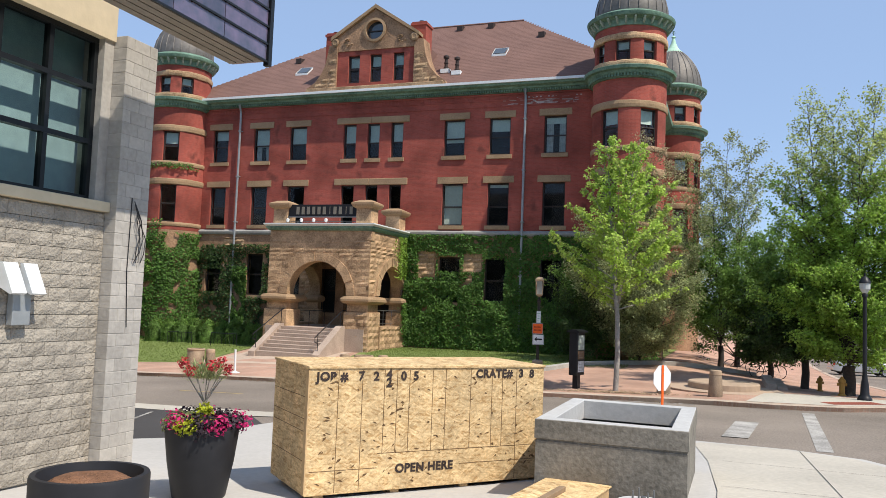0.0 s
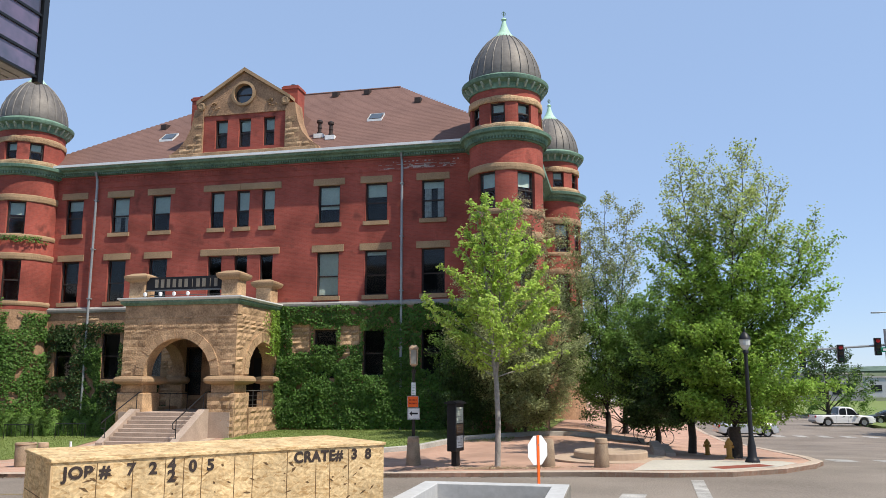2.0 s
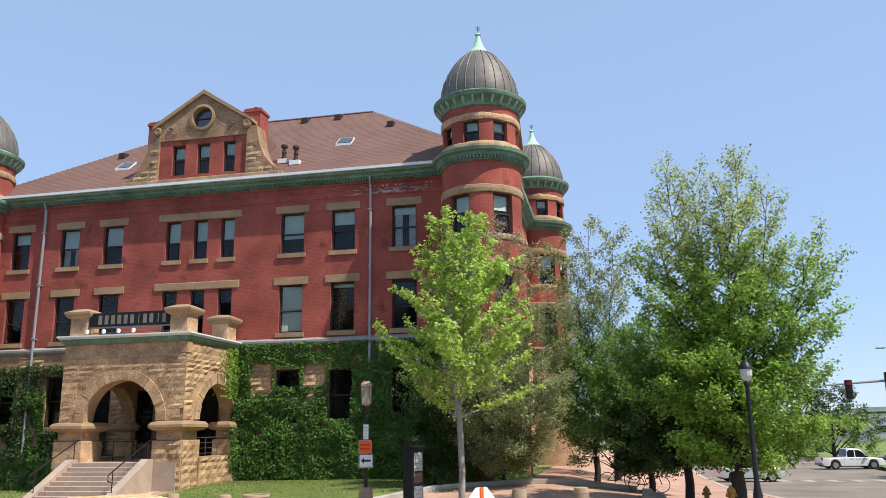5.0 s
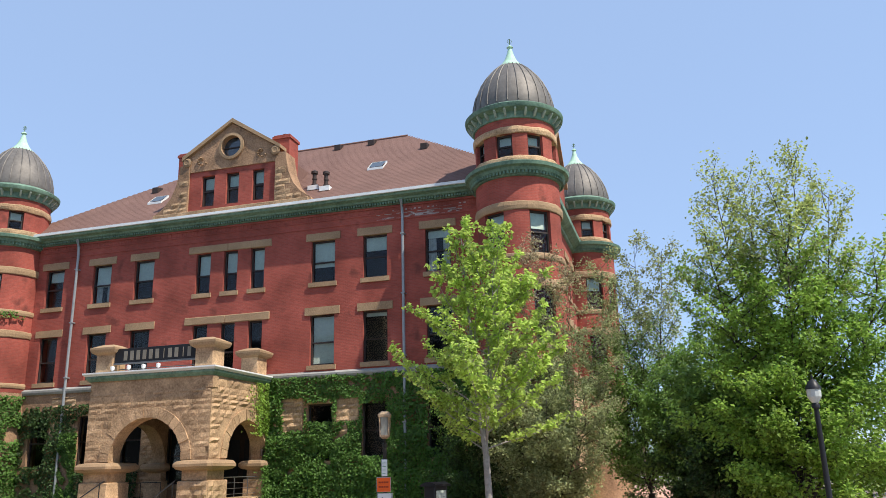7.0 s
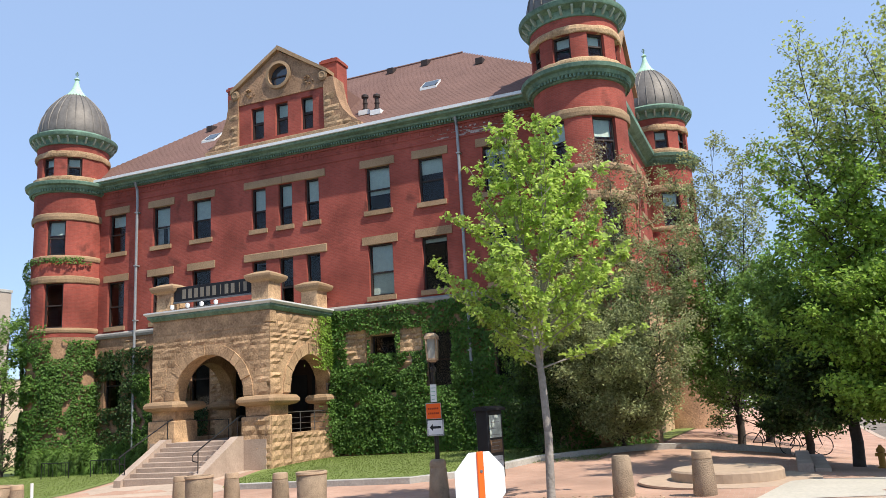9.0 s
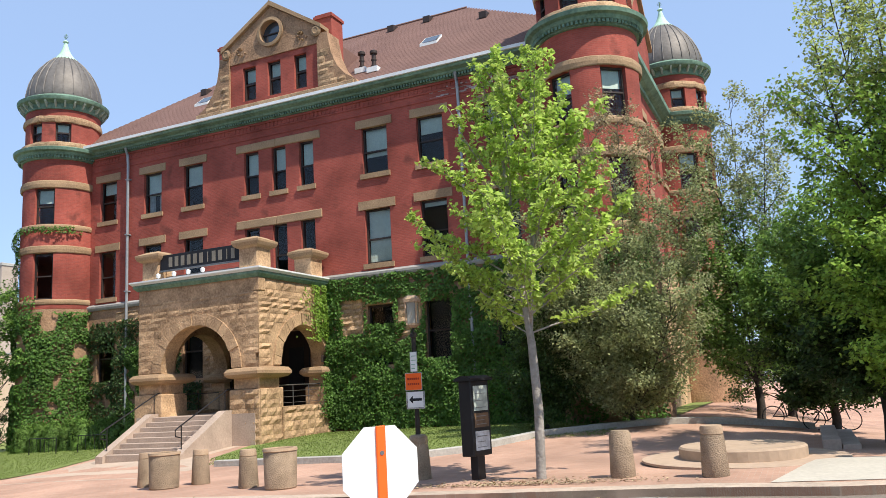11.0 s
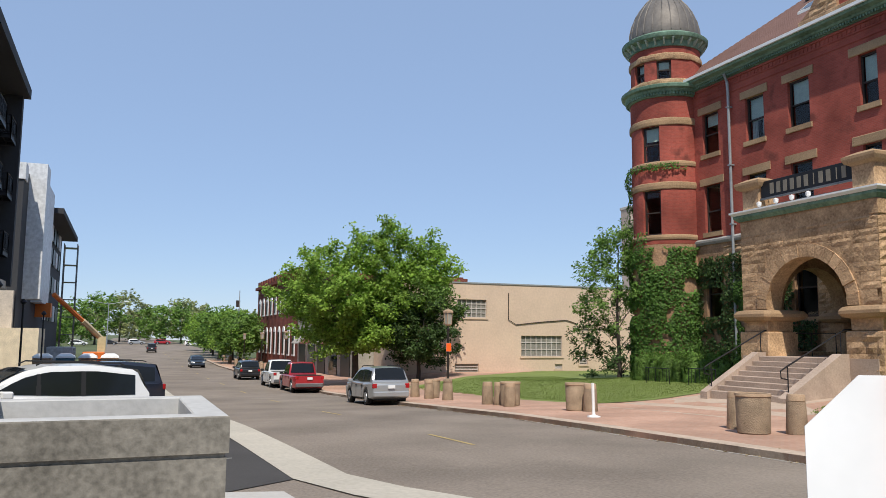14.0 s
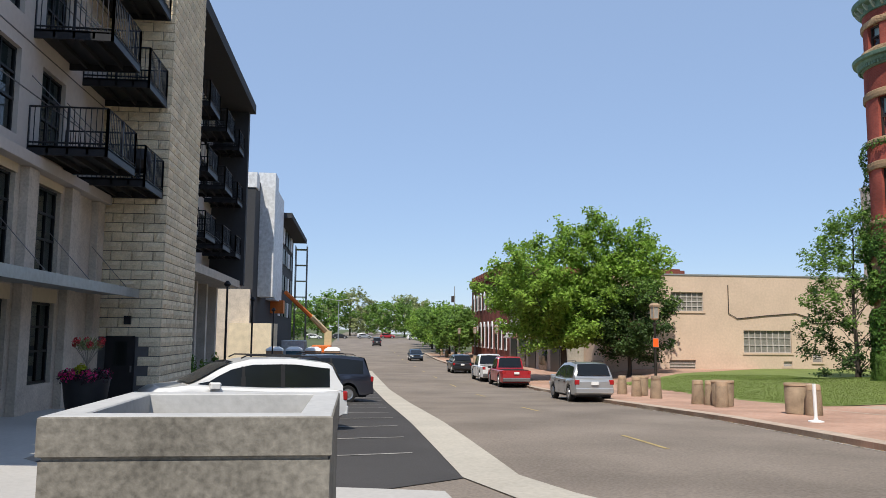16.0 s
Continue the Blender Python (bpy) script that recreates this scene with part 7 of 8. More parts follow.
# split-face blocks of the near wall
SPLIT = []
for v in range(5):
    qq = random.Random(v)
    s = Shape()
    nx, nz = 5, 3
    front = [((0.02 if i in (0, nx) or j in (0, nz) else 0.024 + 0.016 * qq.random()), 0.394 * i / nx, 0.192 * j / nz) for j in range(nz + 1) for i in range(nx + 1)]
    s.add(front, [(j * 6 + i, j * 6 + i + 1, (j + 1) * 6 + i + 1, (j + 1) * 6 + i) for j in range(nz) for i in range(nx)])
    s.add([(0.02, 0, 0), (0.02, 0.394, 0), (0.02, 0.394, 0.192), (0.02, 0, 0.192), (-0.1, 0, 0), (-0.1, 0.394, 0), (-0.1, 0.394, 0.192), (-0.1, 0, 0.192)], [(0, 4, 5, 1), (1, 5, 6, 2), (2, 6, 7, 3), (3, 7, 4, 0)])
    SPLIT.append(s.mesh("block", BLOCK))
for row in range(20):
    for k in range(13):
        y = -35.68 - 0.4 * k - (0.2 if row % 2 else 0.0)
        ob = place("block", SPLIT[rnd.randrange(5)], near)
        ob.matrix_basis = Matrix.Translation((WX - 0.06, y, -2.5 + 0.2 * row)) 
    if row % 2:
        ob = place("block", SPLIT[row % 5], near)
        ob.matrix_basis = Matrix.Translation((WX - 0.06, -35.48, -2.5 + 0.2 * row)) @ Matrix.Diagonal((1, 0.5, 1, 1))
# ---- new apartment building along the street ----
apt = thing("apartment_building", "new grey apartment building with steel balconies and a stone pier", "building", (-12, -40, -3.2))
FY = -36.2
BLK = material("cream_block", (0.78, 0.66, 0.47), 0.95, vary=0.22, scale=20, fine=200, bump=0.8, obj=0.1, island=0.1)
SIDING = material("grey_siding", (0.52, 0.475, 0.44), 0.8, vary=0.1, scale=3, bump=0.1)
CHAR = material("charcoal_siding", (0.045, 0.047, 0.052), 0.8, vary=0.15, scale=3, bump=0.1)
GREY_PIER = material("grey_pilaster_block", (0.54, 0.475, 0.40), 0.95, vary=0.25, scale=20, fine=160, bump=0.5)
BALC = material("dark_steel", (0.028, 0.029, 0.033), 0.5, metal=0.3, vary=0.2, bump=0.05)
# facade between the corner and the stone pier
opens = []
BAYS = [(-7.7, -6.3), (-5.2, -3.4), (-2.3, -0.5), (0.6, 2.4), (3.5, 5.3)]
for a, b in BAYS[1:]:
    opens += [(a, b, -2.2, -0.1), (a, b, 0.65, 2.9)]
for a, b in BAYS[1:]:
    for z in (3.8, 6.75, 9.65):
        opens += [(a + 0.1, b - 0.1, z, z + 2.1)]
flip = lambda u, v, d: (u, FY - d, v)
wall_cells([-8.4, 6.95], [-3.4, 3.2], [o for o in opens if o[3] < 3.2], flip, 0.2, 0.4).part("lower_wall", GREY_PIER, apt, "grey block lower wall")
wall_cells([-8.4, 6.95], [3.2, 12.4], [o for o in opens if o[3] > 3.2], flip, 0.2, 0.35).part("upper_wall", SIDING, apt, "grey panelled upper wall")
for o in opens:
    a, b, c, d = o
    n = 3 if d < 3.2 else 2
    w = Shape().box((a, FY - 0.21, c), (b, FY - 0.11, c + 0.07)).part("window", DARK_FRAME, apt)
    for k in range(n + 1):
        x = a + 0.035 + (b - a - 0.07) * k / n
        Shape().box((x - 0.035, FY - 0.2, c), (x + 0.035, FY - 0.12, d)).part("bar", DARK_FRAME, w)
    for z in (c + (d - c) * 0.4, c + (d - c) * 0.7, d - 0.04):
        Shape().box((a, FY - 0.205, z - 0.03), (b, FY - 0.115, z + 0.03)).part("bar", DARK_FRAME, w)
    ob = place("pane", mesh_of("pane", [(a, FY - 0.16, c), (b, FY - 0.16, c), (b, FY - 0.16, d), (a, FY - 0.16, d)], [(3, 2, 1, 0)], NEAR_GLASS), w)
    ob.visible_shadow = False
for a, b in BAYS[1:]:
    for z0, z1 in ((-0.1, 0.25), (2.9, 3.15)):
        Shape().box((a - 0.05, FY - 0.06, z0), (b + 0.05, FY + 0.03, z1)).part("cream_band", CREAM, apt, "cream stone band")
for x in (-8.0, -5.75, -2.85, 0.05, 2.95, 5.85):
    Shape().box((x - 0.3, FY, -3.4), (x + 0.3, FY + 0.22, 3.1), 0.01).part("pilaster", GREY_PIER, apt)
Shape().box((-8.5, FY, 3.12), (6.95, FY + 0.35, 3.4), 0.01).part("band_course", SIDING, apt)
for z in (5.0, 6.2, 8.0, 9.2):
    Shape().box((-8.4, FY, z), (6.95, FY + 0.012, z + 0.03)).part("panel_joint", PANEL, apt)
# metal canopy over the shop front
cp = thing("shop_canopy", "flat galvanised metal canopy on tie rods", "canopy", (-3, FY + 0.8, 0.3))
Shape().box((-8.2, FY + 0.05, 0.28), (WX - 0.4, FY + 1.35, 0.36)).part("deck", SPOUT, cp)
Shape().box((-8.25, FY + 1.3, 0.2), (WX - 0.4, FY + 1.38, 0.46)).part("fascia", material("galvanised", (0.36, 0.38, 0.40), 0.4, metal=0.7, vary=0.25), cp)
for x in (-7.6, -4.3, -1.4, 1.5, 4.4):
    Shape().tube([(x, FY + 1.25, 0.4), (x, FY + 0.1, 1.7)], 0.012, 5).part("tie_rod", STEEL, cp)
# stone pier with its door
PXA, PXB, PYA, PYB = -13.4, -8.6, -36.8, -34.2
Shape().box((PXA + 0.05, PYA, -3.6), (PXB - 0.05, PYB - 0.05, 16)).part("pier_core", PANEL, apt)
dr = Shape().box((PXB - 0.04, -35.85, -3.0), (PXB + 0.03, -34.97, -0.98)).part("door", BLACK, apt, "black metal service door")
Shape().box((PXB + 0.02, -35.6, -1.9), (PXB + 0.035, -35.2, -1.15)).part("pane", NEAR_GLASS, dr)
Shape().box((PXB + 0.03, -35.07, -2.1), (PXB + 0.09, -35.03, -1.9)).part("handle", STEEL, dr)
wl = thing("wall_light", "small black wall light over the door", "lamp", (PXB, -35.2, -0.5))
Shape().box((PXB + 0.03, -35.3, -0.62), (PXB + 0.16, -35.1, -0.36), 0.01).part("housing", BLACK, wl)


def balcony(x0, x1, y0, y1, z):
    """A steel balcony: framed deck, posts, rails and upright bars."""
    b = thing("balcony", "dark steel balcony with upright bar railing", "balcony", ((x0 + x1) / 2, (y0 + y1) / 2, z), "balconies of the apartment building")
    Shape().box((x0, y0, z + 0.08), (x1, y1, z + 0.12)).part("deck", BALC, b)
    s = Shape()
    for p, q in (((x0, y1 - 0.06), (x1, y1)), ((x0, y0), (x0 + 0.06, y1)), ((x1 - 0.06, y0), (x1, y1))):
        s.box((p[0], p[1], z - 0.1), (q[0], q[1], z + 0.14))
    for k in range(1, 4):
        y = y0 + (y1 - y0) * k / 4
        s.box((x0, y - 0.03, z - 0.06), (x1, y + 0.03, z + 0.08))
    s.part("frame", BALC, b)
    top = z + 1.12
    for p, q in (((x0 + 0.03, y1 - 0.03), (x1 - 0.03, y1 - 0.03)), ((x0 + 0.03, y0), (x0 + 0.03, y1 - 0.03)), ((x1 - 0.03, y0), (x1 - 0.03, y1 - 0.03))):
        for zz in (z + 0.22, top):
            Shape().tube([(p[0], p[1], zz), (q[0], q[1], zz)], 0.024, 4).part("rail", BALC, b)
        n = max(5, int(math.hypot(q[0] - p[0], q[1] - p[1]) / 0.13))
        bars = Shape()
        for k in range(n + 1):
            x, y = p[0] + (q[0] - p[0]) * k / n, p[1] + (q[1] - p[1]) * k / n
            r = 0.028 if k in (0, n // 2, n) else 0.009
            bars.box((x - r, y - r, z + 0.1), (x + r, y + r, top))
        tagged(bars.part("railing", BALC, b), kind="stuff")
    for x in (x0 + 0.05, x1 - 0.05):
        Shape().tube([(x, y1 - 0.2, z + 0.14), (x, y0, z + 1.9)], 0.012, 4).part("tie_rod", STEEL, b)


for z in (3.55, 6.5, 9.4):
    balcony(-5.3, -2.8, FY, -34.3, z)
    balcony(-8.45, -6.3, FY, -34.3, z - 0.1)
for x, y in ((-7.4, -34.8),):
    ch = thing("balcony_chair", "round black chair on the balcony", "chair", (x, y, 3.1))
    Shape().lathe([(0.2, 0.42), (0.32, 0.5), (0.38, 0.75), (0.33, 1.05), (0.28, 1.1)], (x, y, 3.56), 14, False).part("shell", BLACK, ch)
    Shape().lathe([(0.2, 0.0), (0.05, 0.05), (0.05, 0.43)], (x, y, 3.56), 10).part("base", BLACK, ch)

# recessed block with balconies beyond the pier
AX0, AX1, AY = -31.0, -13.4, -36.85
aopen = []
for x in (-16.6, -20.6, -25.0, -28.8):
    for z in (3.6, 6.65, 9.7):
        aopen.append((x, x + 1.8, z, z + 2.1))
for k in range(6):
    aopen.append((-30.2 + 2.8 * k, -28.4 + 2.8 * k, -3.2, 1.6))
afl = lambda u, v, d: (u, AY - d, v)
wall_cells([AX0, AX1], [-4.4, 13.0], aopen, afl, 0.2, 0.35).part("recessed_wall", SIDING, apt, "grey recessed wall behind balconies")
for a, b, c, d in aopen:
    w = Shape().box((a, AY - 0.205, c), (b, AY - 0.095, c + 0.08)).part("window", DARK_FRAME, apt)
    for x in (a + 0.04, (a + b) / 2, b - 0.04):
        Shape().box((x - 0.04, AY - 0.2, c), (x + 0.04, AY - 0.1, d)).part("bar", DARK_FRAME, w)
    Shape().box((a, AY - 0.205, d - 0.08), (b, AY - 0.095, d)).part("bar", DARK_FRAME, w)
    ob = place("pane", mesh_of("pane", [(a, AY - 0.15, c), (b, AY - 0.15, c), (b, AY - 0.15, d), (a, AY - 0.15, d)], [(3, 2, 1, 0)], NEAR_GLASS), w)
    ob.visible_shadow = False
Shape().box((AX0 + 0.1, -50, -4.4), (AX1, AY - 0.6, 12.9)).part("core", CHAR, apt)
Shape().box((AX0, AY, 12.4), (PXA, -34.5, 12.95)).part("roof_overhang", CHAR, apt, "dark projecting roof edge")
Shape().box((AX0 - 0.05, AY, 1.9), (AX0 + 0.5, -34.85, 12.4)).part("end_fin", CHAR, apt, "dark end fin wall")
Shape().box((AX0, AY, 1.75), (PXA, -35.05, 2.15)).part("soffit_band", GREY_PIER, apt)
for x in (-30.6, -27.6, -24.8, -22.0, -19.2, -16.4, -14.4):
    Shape().box((x - 0.22, AY + 0.02, -4.2), (x + 0.22, AY + 0.5, 1.75)).part("column", GREY_PIER, apt, "tall grey block column")
for z in (3.4, 6.45, 9.5):
    for x0, x1 in ((-17.6, -14.6), (-21.8, -19.2), (-26.4, -23.9), (-30.2, -28.2)):
        balcony(x0, x1, AY, -35.0, z + (0.0 if x0 > -20 else 0.1))
for k in range(5):
    bush("vine_shrub", -29 + 3.1 * k, -35.5, 0.4, 0.4, 1.8 + 0.5 * (k % 2), 500, LEAF_GREEN, 200 + k, "slim green shrub by the shop columns", 0.13)
for x in (-17.2, -25.5, -36.0):
    z = land(x, -33.6) + 0.1
    lp = thing("slim_lamp_post", "slim black lamp post on the pavement", "street lamp", (x, -33.6, z), "slim black lamp posts")
    Shape().lathe([(0.1, 0), (0.1, 0.3), (0.055, 0.34), (0.045, 4.6)], (x, -33.6, z), 10).part("post", BLACK, lp)
    Shape().lathe([(0.08, 4.6), (0.16, 4.7), (0.05, 4.85)], (x, -33.6, z), 10).part("lamp_head", BLACK, lp)

# ---- building site beyond ----
site = thing("unfinished_building", "unfinished apartment block with dark siding and silver house wrap", "building", (-60, -42, -4.2))
WRAP = material("silver_wrap", (0.62, 0.64, 0.66), 0.5, vary=0.25, scale=20, fine=40, bump=0.1)
Shape().box((-82, -52, -4.6), (-45, -36.2, 11.3)).part("body", CHAR, site)
Shape().box((-50.5, -36.4, 2.0), (-48.0, -35.0, 12.2)).part("wrapped_fin", WRAP, site, "fin covered with silver house wrap")
Shape().box((-46.5, -50, 10.4), (-44.9, -36.1, 11.6)).part("wrapped_parapet", WRAP, site)
Shape().box((-60, -36.4, 2.0), (-54, -35.4, 11.8)).part("wrapped_fin", WRAP, site)
Shape().box((-82.5, -36.4, 10.2), (-60, -34.6, 10.7)).part("roof_edge", CHAR, site)
Shape().box((-47, -37.5, -4.4), (-42.5, -34.4, -0.2)).part("stone_wall", BLK, site, "cream block garden wall")
Shape().box((-47, -44, -4.4), (-44.4, -36.3, 2.4)).part("block_storey", GREY_PIER, site)
for z in (0.8, 3.6, 6.4, 8.6):
    for k in range(3):
        Shape().box((-44.97, -38.6 - 2.6 * k, z), (-44.9, -37.3 - 2.6 * k, z + 1.5)).part("window", NEAR_GLASS, site)
    for k in range(5):
        Shape().box((-66 - 3.2 * k, -36.15, z), (-64 - 3.2 * k, -36.05, z + 1.6)).part("window", WRAP if (k + int(z)) % 3 == 0 else DARK_FRAME, site)
sf = thing("scaffold", "tall grey steel scaffold at the end of the block", "scaffold", (-83, -35, -4.3))
for x in (-84.5, -83.0):
    for y in (-36, -34.6):
        Shape().tube([(x, y, -4.4), (x, y, 10.0)], 0.06, 5).part("upright", STEEL, sf)
for k in range(7):
    Shape().box((-84.5, -36, -2.5 + 2.0 * k), (-83, -34.6, -2.42 + 2.0 * k)).part("platform", STEEL, sf)
lift = thing("boom_lift", "orange and cream telescopic boom lift", "boom lift", (-62, -31.5, -4.3))
ORG = material("machine_orange", (0.62, 0.16, 0.03), 0.5, vary=0.2)
CRM = material("machine_cream", (0.55, 0.45, 0.26), 0.5, vary=0.2)
Shape().box((-64.2, -32.8, -3.7), (-60.4, -30.2, -2.9), 0.1).part("chassis", ORG, lift)
Shape().box((-63.8, -32.5, -2.9), (-61.2, -30.6, -2.1), 0.1).part("turret", ORG, lift)
Shape().box((-62.9, -31.3, -2.1), (-62.0, -30.6, -0.7)).part("mast", CRM, lift)
Shape().tube([(-62.4, -31.0, -0.9), (-60.8, -32.6, 0.7)], 0.26, 6).part("boom", CRM, lift)
Shape().tube([(-60.8, -32.6, 0.7), (-58.5, -34.9, 2.9)], 0.2, 6).part("boom", ORG, lift)
Shape().box((-59.2, -36.2, 0.9), (-57.8, -35.0, 2.1)).part("basket", ORG, lift)
for x in (-63.8, -61.0):
    for y in (-32.7, -30.5):
        w = Shape().lathe([(0.42, -0.16), (0.48, -0.1), (0.48, 0.1), (0.42, 0.16)], (0, 0, 0), 16)
        w.v = [(x + a, y + c, -4.0 + b) for a, b, c in w.v]
        w.part("wheel", BLACK, lift)
box_ = thing("steel_container", "pale steel site container", "container", (-66, -34, -4.2))
Shape().box((-68, -35.6, -4.3), (-63.5, -33.4, -1.7), 0.03).part("body", WRAP, box_)
for k in range(12):
    Shape().box((-67.9 + 0.37 * k, -33.42, -4.2), (-67.72 + 0.37 * k, -33.36, -1.8)).part("rib", SPOUT, box_)
for k, c in enumerate(((0.35, 0.22, 0.14), (0.05, 0.12, 0.17), (0.35, 0.2, 0.12), (0.36, 0.22, 0.13))):
    x, y = -40.5 - 0.2 * k, -33.9 + 1.35 * k
    z = land(x, y) + 0.02
    pt = thing("portable_toilet", "portable site toilet with a white roof", "toilet", (x, y, z), "portable toilets")
    Shape().box((x - 0.55, y - 0.55, z), (x + 0.55, y + 0.55, z + 2.1), 0.04).part("cabin", material("cabin_plastic", c, 0.5), pt)
    Shape().rings([[(x + sx * w, y + sy * w, z + h) for sx, sy in ((-1, -1), (1, -1), (1, 1), (-1, 1))] for w, h in ((0.58, 2.08), (0.55, 2.2), (0.3, 2.36))]).part("roof", WHITE, pt)

# ---- far side of the street ----
beige = thing("beige_block_building", "low beige painted block building with a flat roof", "building", (-50, 2, -3.8))
BEIGE = material("beige_paint", (0.62, 0.475, 0.36), 0.9, vary=0.14, scale=5, fine=60, bump=0.3)
BX = -41.5
by = lambda u, v, d: (BX - d, u, v)
bop = [(1.7, 5.6, -2.1, -0.4), (-4.1, -1.5, 1.05, 2.5), (-4.3, -2.2, -3.9, -2.7), (4.9, 5.6, -3.15, -2.77), (7.3, 8.1, -2.8, -2.1)]
wall_cells([-9.4, 24], [-5, 3.8], [(a, b, c, d) for a, b, c, d in bop], by, 0.2, 0.4).part("wall", BEIGE, beige, "beige painted side wall")
Shape().box((-72, -9.4, -5), (BX - 0.4, -9.0, 3.4)).part("wall", BEIGE, beige)
Shape().box((-72, -9.0, 3.1), (BX - 0.4, 24, 3.3)).part("roof", SIDING, beige)
Shape().box((BX - 0.42, -9.5, 3.8), (BX + 0.06, 24, 3.91)).part("coping", SPOUT, beige, "grey metal coping")
for a, b, c, d in bop:
    s = Shape()
    nx, nz = (8, 3) if b - a > 3 else ((6, 4) if c > 1 else (1, 5))
    for k in range(nx + 1):
        y = a + (b - a) * k / nx
        s.box((BX - 0.22, y - 0.03, c), (BX - 0.12, y + 0.03, d))
    for k in range(nz + 1):
        z = c + (d - c) * k / nz
        s.box((BX - 0.225, a, z - 0.03), (BX - 0.115, b, z + 0.03))
    w = s.part("window", SIDING, beige)
    Shape().box((BX - 0.2, a, c), (BX - 0.17, b, d)).part("pane", material("dusty_glass", (0.24, 0.23, 0.2), 0.35, vary=0.35, scale=18, bump=0), w, "dusty glass blocks")
    Shape().box((BX - 0.1, a - 0.12, c - 0.16), (BX + 0.08, b + 0.12, c)).part("sill", BEIGE, w)
Shape().tube([(BX + 0.06, 0.5, 3.1), (BX + 0.06, 0.5, 0.9), (BX + 0.06, 1.2, 0.5), (BX + 0.06, 3.5, 0.75), (BX + 0.06, 6.0, 0.95), (BX + 0.06, 6.9, 0.7), (BX + 0.06, 7.3, 0.2), (BX + 0.06, 10.0, 0.25)], 0.035, 5).part("conduit", FRAME, beige, "thin dark conduit")
Shape().box((BX - 3.5, -7.4, 3.4), (BX - 1.2, -5.4, 4.3), 0.05).part("roof_unit", WHITE_METAL, beige, "white rooftop unit")
Shape().lathe([(0.15, 0), (0.15, 0.2), (0.3, 0.25), (0.28, 0.5), (0.05, 0.6)], (BX - 1.0, 0.2, 3.4), 12).part("roof_fan", FRAME, beige)
stack = thing("concrete_stack", "plain pale concrete stack behind the hall", "chimney", (-54.1, 22.0, -3.2))
Shape().box((-55.0, 21.1, -4), (-53.2, 22.93, 13.5), 0.04).part("shaft", material("stack_concrete", (0.42, 0.35, 0.29), 0.9, vary=0.15), stack)
Shape().box((-55.08, 21.02, 13.5), (-53.12, 23.01, 13.8), 0.03).part("cap", CONCRETE, stack)

shop = thing("grey_shop", "low grey shop with awnings and show windows", "shop", (-56, -8, -4))
Shape().box((-72, -10.8, -5), (-47, -9.42, 2.2)).part("wall", material("shop_grey", (0.36, 0.34, 0.30), 0.9), shop)
for k in range(5):
    x = -71 + 4.6 * k
    Shape().box((x, -10.86, -4.2), (x + 3.2, -10.8, -1.2)).part("show_window", NEAR_GLASS if k % 2 else DARK_FRAME, shop)
    Shape().prism([(-10.8, -0.4), (-11.7, -1.2), (-11.7, -1.3), (-10.8, -0.6)], "x", x - 0.2, x + 3.4).part("awning", material("awning_cloth", (0.25, 0.10, 0.08) if k % 2 else (0.35, 0.33, 0.3), 0.9), shop)
Shape().box((-54, -10.9, -0.4), (-50.5, -10.83, 0.5)).part("shop_sign", WHITE, shop, "white shop sign board")
for k in range(4):
    Shape().box((-53.3 + 0.55 * k, -10.94, -0.15), (-52.95 + 0.55 * k, -10.9, 0.25)).part("bar", BLACK, shop)
brick = thing("brick_block", "three storey dark red brick block with pale arched windows", "building", (-92, -5, -4.5))
DRED = brick_material("dark_red_brick", (0.22, 0.06, 0.04), (0.18, 0.05, 0.035), (0.2, 0.1, 0.08), worn=None)
Shape().box((-104, -10.5, -5), (-73, 10, 7.0)).part("wall", DRED, brick)
Shape().box((-104.4, -10.9, 6.4), (-72.6, 10.4, 6.8)).part("cornice", DRED, brick)
for k in range(14):
    Shape().box((-103.8 + 2.2 * k, -10.6, 7.0), (-102.6 + 2.2 * k, -10.0, 7.6)).part("merlon", DRED, brick)
for k in range(9):
    x = -102 + 3.2 * k
    for z0, z1 in ((2.4, 5.0), (-2.8, 0.8)):
        w = Shape().prism([(x, z0), (x + 1.3, z0), (x + 1.3, z1 - 0.5), (x + 1.0, z1 - 0.1), (x + 0.65, z1), (x + 0.3, z1 - 0.1), (x, z1 - 0.5)], "y", -10.62, -10.5).part("window", WHITE_METAL, brick, "pale arched window")
        Shape().box((x + 0.2, -10.66, z0 + 0.2), (x + 1.1, -10.62, z1 - 0.7)).part("pane", DARK_FRAME, w)
for k in range(4):
    for z0 in (2.4, -2.0):
        Shape().box((-73, -8.5 + 4 * k, z0), (-72.9, -7.2 + 4 * k, z0 + 2.2)).part("window", DARK_FRAME, brick)
pole = thing("flag_pole", "tall grey pole with a dark flag hanging", "pole", (-106, -13, -4.5))
Shape().tube([(-106, -13, -4.6), (-106, -13, 6.5)], 0.12, 6, 0.06).part("mast", SPOUT, pole)
Shape().box((-106.1, -13.5, 4.0), (-106.0, -12.9, 5.0)).part("flag", FRAME, pole)
tl = thing("tall_street_light", "tall double-arm street light far down the street", "street lamp", (-190, -33, -3))
Shape().tube([(-190, -33, -3.4), (-190, -33, 7.5)], 0.14, 6, 0.09).part("post", SPOUT, tl)
for d in (-1, 1):
    Shape().tube([(-190, -33, 7.3), (-190, -33 + d * 4, 8.0)], 0.07, 5).part("arm", SPOUT, tl)
    Shape().box((-190.3, -33 + d * 4 - 0.5, 7.9), (-189.7, -33 + d * 4 + 0.5, 8.1)).part("lamp_head", WHITE_METAL, tl)

